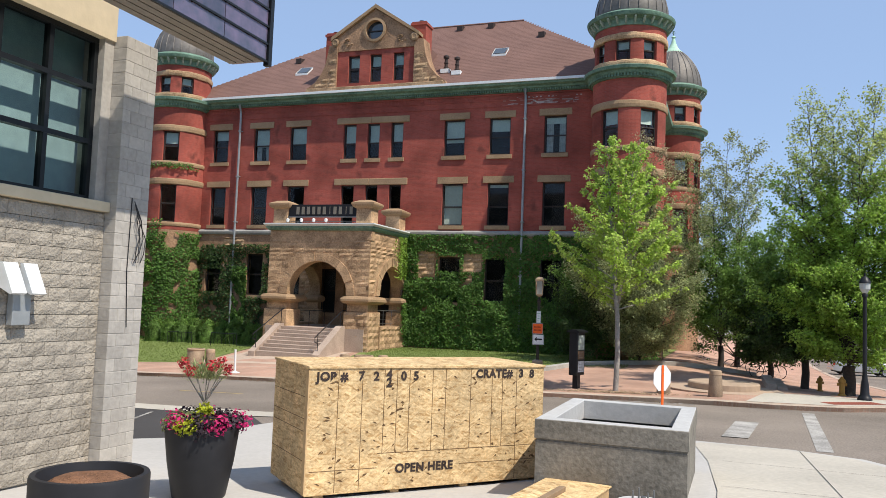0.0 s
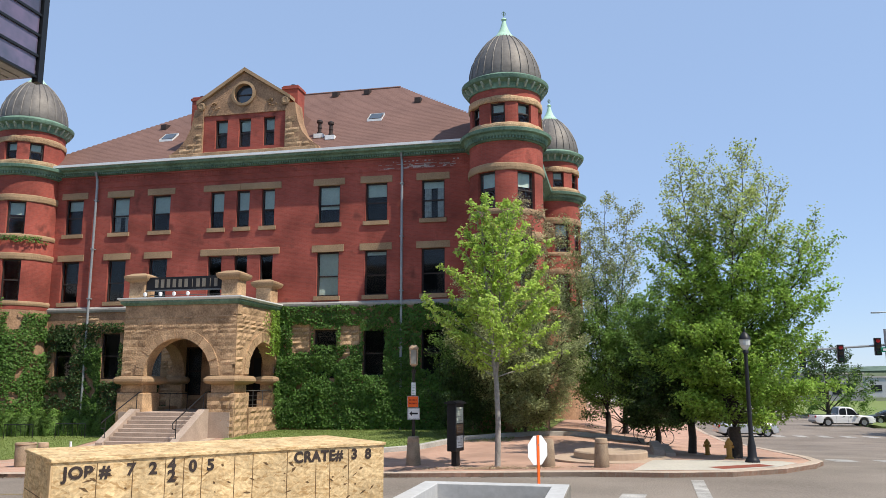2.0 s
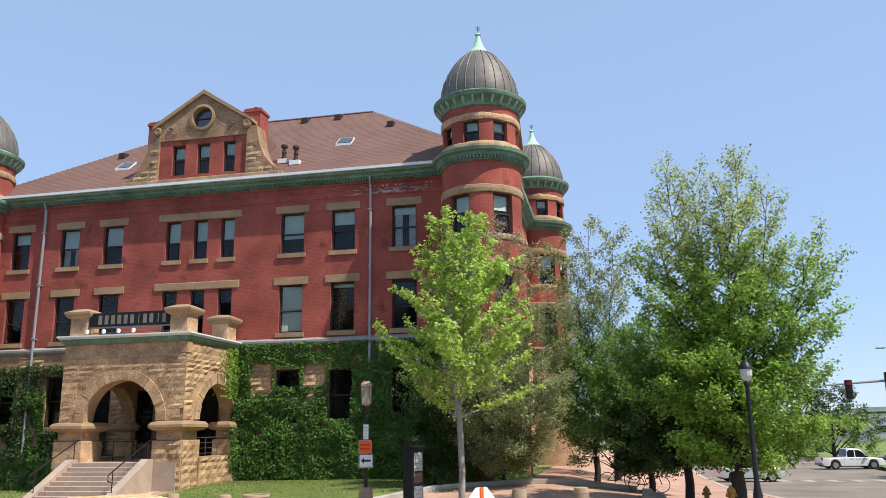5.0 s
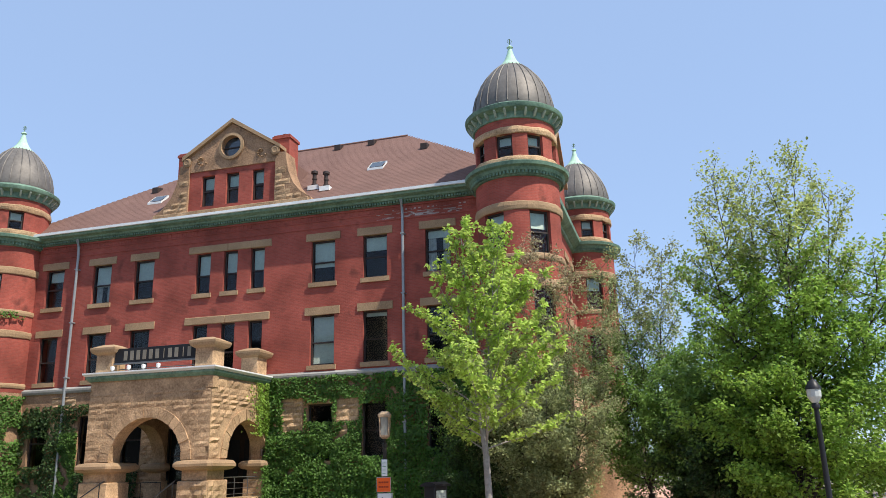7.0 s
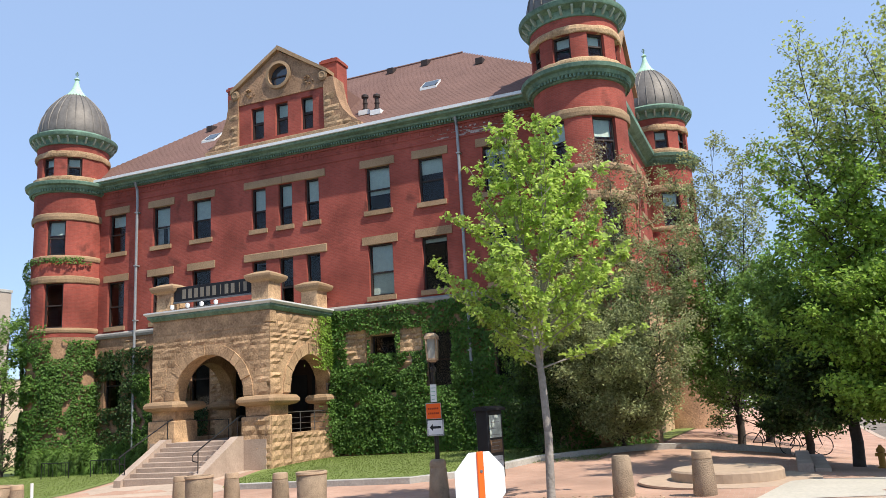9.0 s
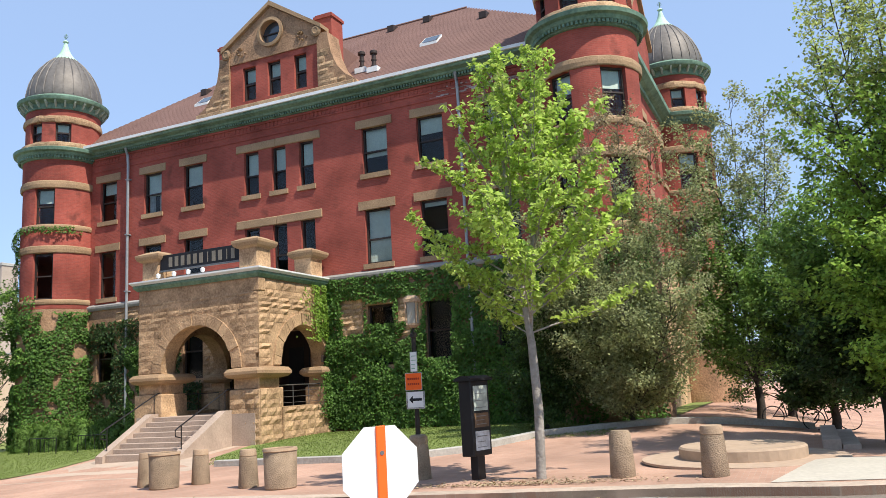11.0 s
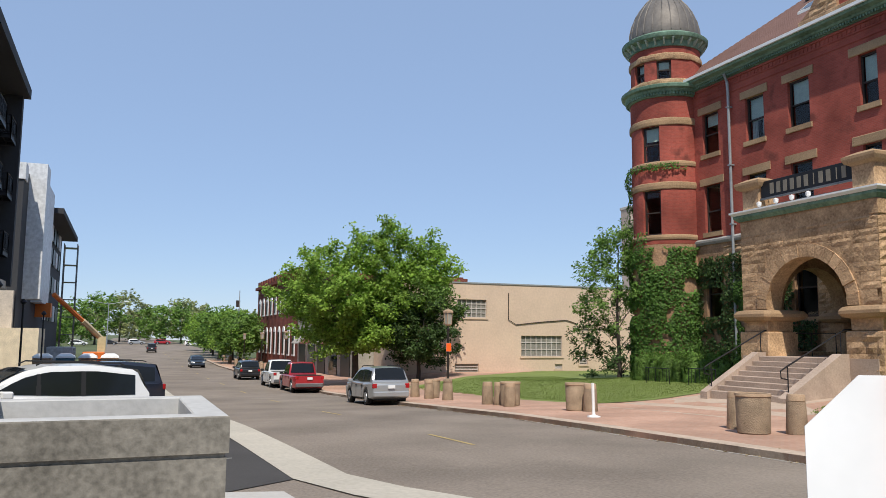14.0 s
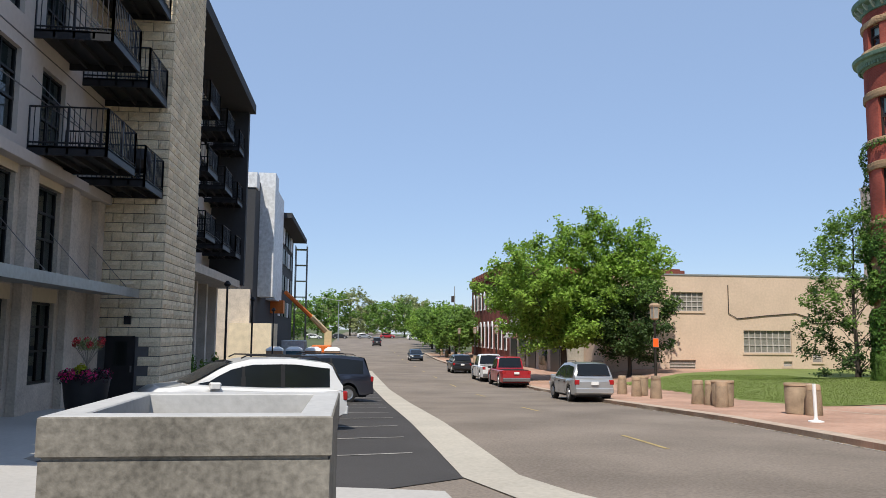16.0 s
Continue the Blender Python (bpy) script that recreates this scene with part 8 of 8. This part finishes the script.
# ---- across the junction ----
hill = Shape()
pts = []
for k in range(41):
    a = math.radians(-70 + 3.5 * k)
    hh = 16 + 9 * noise.noise(Vector((k * 0.35, 2, 0))) + 5 * noise.noise(Vector((k * 1.1, 5, 0)))
    pts.append((900 * math.sin(a), 900 * math.cos(a), hh))
rings = [[(x, y, -12) for x, y, _ in pts], [(x * 0.98, y * 0.98, h * 0.7) for x, y, h in pts], [(x, y, h) for x, y, h in pts], [(x * 1.1, y * 1.1, h * 0.9) for x, y, h in pts]]
hill.rings(rings, False, False)
HILL = material("wooded_hill", (0.12, 0.17, 0.13), 0.95, vary=0.3, scale=0.3, fine=2, bump=0)
tagged(place("backdrop", hill.mesh("backdrop", HILL), None), "low wooded hills on the horizon", "hills", kind="structure")
sheet("far_verge", [(42, -8), (42, 32), (60, 32), (120, 20), (120, -8)], 0.15, GRASS, 6.0, "grass verge across the junction", 0.3, category="verge")
sheet("far_verge", [(42, 42), (41.5, 120), (120, 120), (120, 36), (60, 38)], 0.15, GRASS, 6.0, "grass verge across the junction", 0.3, category="verge")
sheet("cross_road", [(41, 32), (60, 32), (160, 10), (160, 16), (60, 41), (41, 41)], 0.01, ASPHALT, 6.0, "asphalt side street beyond the junction", category="road")
sheet("median", [(34.2, -13.4), (36.4, -13.2), (36.2, -12.3), (34.4, -12.6)], 0.14, SLAB, 1.0, "small concrete traffic island", 0.2, category="kerb")


def signal_head(x, y, z, parent, yaw=0, lit=None):
    q = Shape().box((x - 0.19, y - 0.1, z - 0.55), (x + 0.19, y + 0.16, z + 0.55), 0.03).part("signal_head", BLACK, parent)
    for k, c in enumerate(((0.6, 0.02, 0.02), (0.05, 0.03, 0.01), (0.01, 0.05, 0.02))):
        s = Shape().lathe([(0.12, 0), (0.12, 0.03)], (0, 0, 0), 12)
        s.v = [(x + a, y - 0.1 - c_, z + 0.36 - 0.36 * k + b) for a, b, c_ in s.v]
        s.part("lens", material("signal_lens", c, 0.3, bump=0), q)
        Shape().box((x - 0.15, y - 0.28, z + 0.46 - 0.36 * k), (x + 0.15, y - 0.1, z + 0.48 - 0.36 * k)).part("visor", BLACK, q)


sgz = land(33.6, 10)
sg = thing("traffic_signal", "black traffic signals on a long mast arm", "traffic signal", (33.6, 10, sgz))
Shape().tube([(33.9, 12, sgz), (33.9, 12, 3.4)], 0.14, 8, 0.1).part("post", SPOUT, sg)
Shape().tube([(33.9, 12, 2.4), (28.5, 13, 2.1)], 0.09, 6, 0.05).part("mast_arm", SPOUT, sg)
for x, z in ((33.4, 2.3), (31.2, 1.9), (28.9, 1.6)):
    signal_head(x, 12.3 - 0.3, z, sg)
Shape().box((33.5, 11.8, 1.95), (34.6, 11.84, 2.25)).part("street_name_plate", material("green_plate", (0.02, 0.22, 0.12), 0.5), sg, "green street name plate")
for k in range(4):
    Shape().box((33.62 + 0.22 * k, 11.785, 2.03), (33.78 + 0.22 * k, 11.798, 2.17)).part("bar", WHITE, sg)
cb = thing("cobra_street_light", "tall grey curved-arm street light", "street lamp", (44, 40, -4))
Shape().tube([(47, 45, -4.4), (47, 45, 4.5), (46.6, 45, 6.2), (45.6, 45, 7.0), (43.5, 45, 7.1)], 0.12, 6, 0.06).part("post", SPOUT, cb)
Shape().box((42.8, 44.8, 6.98), (43.6, 45.2, 7.12), 0.03).part("lamp_head", SPOUT, cb)
for k, (x, y, w, h, c) in enumerate(((58, 130, 14, 5, (0.35, 0.34, 0.33)), (80, 150, 18, 4, (0.5, 0.5, 0.5)), (36, 190, 16, 6, (0.3, 0.3, 0.32)), (-2, 120, 26, 6, (0.35, 0.22, 0.16)))):
    z = land(x, y)
    fb = thing("distant_building", "low distant commercial building", "building", (x, y, z))
    Shape().box((x - w / 2, y, z - 1), (x + w / 2, y + 10, z + h), 0.05).part("wall", material("far_wall", c, 0.9), fb)
    Shape().box((x - w / 2 - 0.2, y - 0.2, z + h), (x + w / 2 + 0.2, y + 10.2, z + h + 0.3)).part("roof", SIDING, fb)
    for j in range(5):
        Shape().box((x - w / 2 + 1 + j * (w - 2) / 5, y - 0.06, z + 1), (x - w / 2 + 1 + (j + 0.7) * (w - 2) / 5, y, z + h * 0.6)).part("window", DARK_FRAME, fb)
# blocks of the stone pier
PB = []
for v in range(4):
    qq = random.Random(40 + v)
    s = Shape()
    front = [((0.0 if i in (0, 4) or j in (0, 2) else 0.02 + 0.05 * qq.random()), 0.626 * i / 4, 0.288 * j / 2) for j in range(3) for i in range(5)]
    s.add(front, [(j * 5 + i, j * 5 + i + 1, (j + 1) * 5 + i + 1, (j + 1) * 5 + i) for j in range(2) for i in range(4)])
    s.add([(0, 0, 0), (0, 0.626, 0), (0, 0.626, 0.288), (0, 0, 0.288), (-0.07, 0, 0), (-0.07, 0.626, 0), (-0.07, 0.626, 0.288), (-0.07, 0, 0.288)], [(0, 4, 5, 1), (1, 5, 6, 2), (2, 6, 7, 3), (3, 7, 4, 0)])
    PB.append(s.mesh("block", BLK))
for row in range(64):
    z = -3.4 + 0.3 * row
    y = PYA + (0.0 if row % 2 else -0.32)
    while y < PYB - 0.01:
        y0, y1 = max(y, PYA), min(y + 0.64, PYB)
        if y1 - y0 > 0.05 and y1 > -36.4 and not (z < -1.1 and y1 > -35.9 and y0 < -34.93):
            ob = place("block", PB[rnd.randrange(4)], apt)
            ob.matrix_basis = Matrix.Translation((PXB, y0 + 0.012, z)) @ Matrix.Diagonal((1, (y1 - y0 - 0.024) / 0.626, 0.96, 1))
        y += 0.64
flank = Shape()
for row in range(64):
    z = -3.4 + 0.3 * row
    x = PXB - (0.0 if row % 2 else -0.32)
    while x > PXA + 0.01:
        x1, x0 = min(x, PXB), max(x - 0.64, PXA)
        if x1 - x0 > 0.05:
            m = PB[rnd.randrange(4)]
            k = len(flank.v)
            flank.v += [(x1 - 0.012 - v.co.y * (x1 - x0 - 0.024) / 0.626, PYB + v.co.x, z + v.co.z * 0.96) for v in m.vertices]
            flank.f += [tuple(k + i for i in p_.vertices) for p_ in m.polygons]
        x -= 0.64
tagged(flank.part("blockwork", BLK, apt), kind="stuff")
# ---- vehicles ----
TYRE = material("tyre_rubber", (0.02, 0.02, 0.02), 0.9, vary=0.2, bump=0.1)
RIMM = material("alloy_rim", (0.45, 0.45, 0.46), 0.35, metal=0.8, vary=0.1, bump=0)
CARGLASS = material("tinted_car_glass", (0.012, 0.014, 0.016), 0.08, vary=0.1, bump=0, spec=0.35)
TAIL = material("red_tail_lens", (0.35, 0.01, 0.012), 0.25, vary=0.1, bump=0, spec=0.6)
HEADL = material("clear_head_lens", (0.55, 0.57, 0.58), 0.15, vary=0.1, bump=0, spec=0.7)
TRIMB = material("black_trim", (0.02, 0.02, 0.021), 0.7, vary=0.2, bump=0.05)


def car_paint(name, c, metal=0.0):
    m = material(name, c, 0.32, metal=metal, vary=0.05, scale=3, fine=30, bump=0, spec=0.5)
    m.node_tree.nodes["Principled BSDF"].inputs["Coat Weight"].default_value = 0.7
    m.node_tree.nodes["Principled BSDF"].inputs["Coat Roughness"].default_value = 0.06
    return m


def smooth_line(keys, x):
    """A soft curve through (x, value) keys."""
    for (a, va), (b, vb) in zip(keys, keys[1:]):
        if x <= b:
            t = (x - a) / (b - a)
            return va + (vb - va) * (t * t * (3 - 2 * t) * 0.5 + t * 0.5)
    return keys[-1][1]


def car(name, label, x, y, yaw, paint, kind="suv", length=4.6, width=1.84, height=1.68, group="parked cars"):
    """A car that points along +x of its own: lofted body, glasshouse, wheels, lamps and trim. kind: suv or pickup."""
    c = thing(name, label, "car", (0, 0, 0), group)
    L, W, Hh = length, width / 2, height
    sill = 0.28
    if kind == "suv":
        belt = [(-L / 2, 0.86), (-L / 2 + 0.15, 1.0), (-L * 0.1, 0.98), (L * 0.17, 1.01), (L * 0.29, 1.04), (L * 0.43, 0.96), (L / 2 - 0.06, 0.83), (L / 2, 0.55)]
        roof = [(-L / 2 + 0.12, 1.08), (-L / 2 + 0.42, Hh - 0.08), (-L * 0.2, Hh), (L * 0.0, Hh - 0.03), (L * 0.075, Hh - 0.11), (L * 0.30, 1.04)]
    else:
        belt = [(-L / 2, 1.05), (-L / 2 + 0.05, 1.08), (-L * 0.1, 1.08), (L * 0.17, 1.08), (L * 0.26, 1.07), (L * 0.42, 1.0), (L / 2 - 0.06, 0.85), (L / 2, 0.6)]
        roof = [(-L * 0.115, 1.1), (-L * 0.085, Hh - 0.05), (-L * 0.02, Hh), (L * 0.08, Hh - 0.02), (L * 0.13, Hh - 0.1), (L * 0.235, 1.08)]
    belt = [(u, v * (Hh / 1.68 if kind == "suv" else Hh / 1.9)) for u, v in belt]
    wr = 0.35 if kind == "suv" else 0.4
    axles = (-L * 0.295, L * 0.305)
    # lower body with wheel arches
    body, rings = Shape(), []
    for u in np.linspace(-L / 2, L / 2, 45):
        e = abs(u) / (L / 2)
        w = W * (1 - 0.10 * max(0, (e - 0.72) / 0.28) ** 2)
        b = smooth_line(belt, u)
        low = sill + 0.1 * max(0, (e - 0.9) / 0.1)
        for ax in axles:
            d = abs(u - ax)
            if d < wr + 0.07:
                low = max(low, wr + math.sqrt(max(0.0, (wr + 0.07) ** 2 - d * d)))
        low = min(low, b - 0.12)
        mid = (low + b) / 2
        rings.append([(u, s * ww, z) for s, ww, z in ((-1, w * 0.9, low), (-1, w * 0.985, low + 0.05), (-1, w, mid), (-1, w * 0.975, b - 0.06), (-1, w * 0.9, b), (1, w * 0.9, b), (1, w * 0.975, b - 0.06), (1, w, mid), (1, w * 0.985, low + 0.05), (1, w * 0.9, low))])
    body.rings(rings)
    body.part("body", paint, c, smooth=True)
    Shape().box((-L / 2 + 0.25, -W * 0.8, 0.22), (L / 2 - 0.25, W * 0.8, 0.6)).part("underbody", TRIMB, c)
    # glasshouse
    u0, u1 = roof[0][0], roof[-1][0]
    cab, rr = Shape(), []
    for u in np.linspace(u0, u1, 30):
        b = smooth_line(belt, u) - 0.03
        t = max(smooth_line(roof, u), b + 0.01)
        k = (t - b) / (Hh - b)
        rr.append([(u, s * ww, z) for s, ww, z in ((-1, W * 0.92, b), (-1, W * (0.92 - 0.12 * k), b + (t - b) * 0.82), (-1, W * (0.86 - 0.14 * k), t - 0.01), (0, 0, t + 0.02 * k), (1, W * (0.86 - 0.14 * k), t - 0.01), (1, W * (0.92 - 0.12 * k), b + (t - b) * 0.82), (1, W * 0.92, b))])
    cab.rings(rr)
    cab.part("cabin", paint, c, smooth=True)
    # dark pillars between the windows
    if kind == "suv":
        for s in (-1, 1):
            for u in (-L * 0.155, L * 0.0425):
                b, t = smooth_line(belt, u) + 0.03, smooth_line(roof, u) - 0.13
                k = (smooth_line(roof, u) - b + 0.06) / (Hh - b + 0.06)
                Shape().add([(u + e, s * (W * w + 0.004), z) for z, w in ((b, 0.915), (t, 0.92 - 0.115 * k)) for e in (-0.05, 0.05)], [(0, 1, 3, 2)]).part("pillar", TRIMB, c)
    top = lambda u: max(smooth_line(roof, u), smooth_line(belt, u))

    def side_glass(a0, a1, s):
        b0, b1 = smooth_line(belt, a0) + 0.03, smooth_line(belt, a1) + 0.03
        t0, t1 = top(a0) - 0.1, top(a1) - 0.1
        def at(u, z):
            b, t = smooth_line(belt, u) - 0.03, top(u)
            k = (t - b) / (Hh - b)
            f = (z - b) / max(0.01, (t - b) * 0.82)
            return (u, s * (W * (0.92 - 0.12 * k * f) + 0.008), z)
        n = 5
        us = np.linspace(a0, a1, n)
        v = [at(u, smooth_line(belt, u) + 0.03) for u in us] + [at(u, max(smooth_line(belt, u) + 0.05, top(u) - 0.13)) for u in us]
        place("side_window", mesh_of("side_window", v, [(i, i + 1, n + i + 1, n + i) for i in range(n - 1)], CARGLASS, True), c)

    cuts = [(u0 + 0.33, -L * 0.16), (-L * 0.15, L * 0.035), (L * 0.05, u1 - 0.2)] if kind == "suv" else [(u0 + 0.12, L * 0.02), (L * 0.035, u1 - 0.2)]
    for s in (-1, 1):
        for a, b in cuts:
            side_glass(a, b, s)
    # screens
    def screen(ua, ub, name_):
        za, zb = top(ua), top(ub)
        ka = (za - smooth_line(belt, ua)) / (Hh - smooth_line(belt, ua))
        kb = (zb - smooth_line(belt, ub)) / (Hh - smooth_line(belt, ub))
        sgn = 1 if ub > ua else -1
        wa, wb = W * (0.84 - 0.14 * ka), W * (0.84 - 0.14 * kb)
        off = 0.045 * sgn
        v = []
        for i in range(13):
            t = i / 12
            u = ua + (ub - ua) * t
            z = top(u)
            w = (wa + (wb - wa) * t) * 0.97
            v += [(u + off, -w, z + 0.015), (u + off * 1.6, 0, z + 0.035), (u + off, w, z + 0.015)]
        place(name_, mesh_of(name_, v, [(3 * i + j, 3 * i + j + 1, 3 * i + j + 4, 3 * i + j + 3) for i in range(12) for j in range(2)], CARGLASS, True), c)

    screen(roof[-2][0] + 0.03, roof[-1][0] - 0.05, "windscreen")
    screen(roof[1][0] - 0.02, roof[0][0] + 0.03, "rear_window")
    zb = smooth_line(belt, -L / 2 + 0.1)
    for s in (-1, 1):
        Shape().box((-L / 2 - 0.012, s * W * 0.7, zb - 0.24), (-L / 2 + 0.12, s * W * 0.93, zb - 0.02), 0.03).part("tail_lamp", TAIL, c)
        Shape().box((L / 2 - 0.32, s * W * 0.6, 0.62), (L / 2 + 0.0, s * W * 0.93, 0.78), 0.03).part("headlight", HEADL, c)
        Shape().box((L * 0.16, s * W * 0.98, zb + 0.0), (L * 0.21, s * (W + 0.2), zb + 0.16), 0.03).part("mirror", paint if kind == "suv" else TRIMB, c)
        for u in ((-L * 0.17, L * 0.03) if kind == "suv" else (-L * 0.03, L * 0.09)):
            Shape().box((u - 0.1, s * W * 0.995, zb - 0.14), (u + 0.1, s * (W + 0.025), zb - 0.1), 0.01).part("door_handle", TRIMB, c)
        for u in (-L * 0.155, L * 0.04, L * 0.2):
            Shape().box((u, s * W * 0.985, 0.4), (u + 0.008, s * (W + 0.002), zb - 0.06)).part("door_seam", TRIMB, c)
        if kind == "suv":
            Shape().tube([(-L * 0.36, s * W * 0.66, Hh - 0.0), (-L * 0.33, s * W * 0.66, Hh + 0.05), (L * 0.02, s * W * 0.66, Hh + 0.04), (L * 0.05, s * W * 0.66, Hh - 0.03)], 0.018, 5).part("roof_rail", TRIMB, c)
    Shape().box((-L / 2 - 0.06, -W * 0.9, 0.36), (-L / 2 + 0.14, W * 0.9, 0.6), 0.04).part("rear_bumper", paint if kind == "suv" else STEEL, c)
    Shape().box((L / 2 - 0.14, -W * 0.86, 0.34), (L / 2 + 0.04, W * 0.86, 0.58), 0.04).part("front_bumper", paint, c)
    Shape().box((L / 2 - 0.06, -W * 0.45, 0.6), (L / 2 + 0.012, W * 0.45, 0.76), 0.01).part("grille", TRIMB, c)
    Shape().box((-L / 2 - 0.075, -0.16, zb - 0.24), (-L / 2 - 0.02, 0.16, zb - 0.1), 0.005).part("number_plate", WHITE, c, "blank pale number plate")
    if kind == "pickup":
        Shape().box((-L / 2 + 0.1, -W * 0.78, zb - 0.02), (-L * 0.125, W * 0.78, zb + 0.012)).part("bed_cover", TRIMB, c, "black open load bed")
    for u in axles:
        for s in (-1, 1):
            t = Shape().lathe([(wr * 0.62, -0.11), (wr * 0.94, -0.12), (wr, -0.07), (wr, 0.07), (wr * 0.94, 0.12), (wr * 0.62, 0.11)], (0, 0, 0), 28)
            t.v = [(u + a, s * (W - 0.13) + q, wr + b) for a, b, q in t.v]
            wh = t.part("wheel", TYRE, c, smooth=True)
            r = Shape().lathe([(wr * 0.64, 0.0), (wr * 0.62, 0.03), (wr * 0.5, 0.015), (0.05, 0.03)], (0, 0, 0), 20)
            r.v = [(u + a, s * (W - 0.13 + 0.1 + q), wr + b) for a, b, q in r.v]
            rim = r.part("rim", RIMM, wh)
            for k in range(5):
                a = k * 1.2566
                sp = Shape().box((-0.035, s * (W - 0.005), 0.05), (0.035, s * (W + 0.005), wr * 0.55))
                sp.v = [(u + p * math.cos(a) - q * math.sin(a), w_, wr + p * math.sin(a) + q * math.cos(a)) for p, w_, q in sp.v]
                sp.part("spoke", RIMM, wh)
    f = Vector((math.cos(math.radians(yaw)), math.sin(math.radians(yaw)), 0))
    za, zb2 = land(x + f.x * 1.4, y + f.y * 1.4), land(x - f.x * 1.4, y - f.y * 1.4)
    c.matrix_basis = pose(x, y, (za + zb2) / 2 + 0.015, 0, -math.degrees(math.atan2(za - zb2, 2.8)), yaw)
    return c


SILVER, WHITEP, NAVY = car_paint("silver_paint", (0.42, 0.43, 0.44), 0.5), car_paint("white_car_paint", (0.72, 0.72, 0.71)), car_paint("navy_paint", (0.012, 0.016, 0.03))
REDP, BLACKP, BLUEP, GREYP = car_paint("red_car_paint", (0.36, 0.012, 0.02)), car_paint("black_car_paint", (0.014, 0.014, 0.016)), car_paint("blue_paint", (0.02, 0.035, 0.06)), car_paint("pale_silver_paint", (0.5, 0.51, 0.52), 0.4)
car("white_crossover", "white crossover car parked nose in beside the planter", -2.0, -30.75, -68, WHITEP, length=4.6, height=1.66)
car("dark_van", "dark blue large estate car parked nose in", -16.2, -30.2, -72, NAVY, length=5.3, width=2.0, height=1.92)
car("silver_crossover", "silver crossover car parked at the brick kerb", -18.4, -17.95, 180, SILVER, length=4.6, height=1.7)
car("red_pickup", "red pickup truck parked at the kerb", -34.6, -18.15, 180, REDP, "pickup", 5.6, 1.95, 1.88)
car("white_pickup", "white pickup truck parked at the kerb", -41.4, -18.3, 180, WHITEP, "pickup", 5.8, 2.0, 1.92)
car("black_crossover", "black crossover car parked at the kerb", -55.5, -18.7, 180, BLACKP, length=4.6, height=1.66)
car("blue_car", "dark blue car on the street", -89, -20.3, 0, BLUEP, length=4.6, height=1.5, group="far cars")
car("dark_jeep", "small dark car far down the street", -150, -24.0, 180, BLACKP, length=4.2, height=1.75, group="far cars")
car("white_pickup", "white pickup truck crossing the junction", 39.2, 45.0, 8, WHITEP, "pickup", 5.8, 2.0, 1.9, "cars at the junction")
car("black_car", "black car waiting across the junction", 45.5, 50.5, 180, BLACKP, length=4.5, height=1.5, group="cars at the junction")
car("pale_crossover", "pale silver crossover parked behind the trees", 27.2, 26.0, 10, GREYP, length=4.7, height=1.75, group="cars at the junction")
for k in range(7):
    car("parked_car", "parked car far down the street", -205 - 6 * (k % 4), -40 + 7 * k, 90, (WHITEP, BLACKP, SILVER, REDP)[k % 4], length=4.5, height=1.5, group="far cars")
for k in range(4):
    car("parked_car", "parked car in the lot beyond the trees", 6 + 5 * k, 62 + 2 * k, 20, (WHITEP, SILVER, WHITEP, BLACKP)[k], length=4.5, height=1.5, group="far cars")
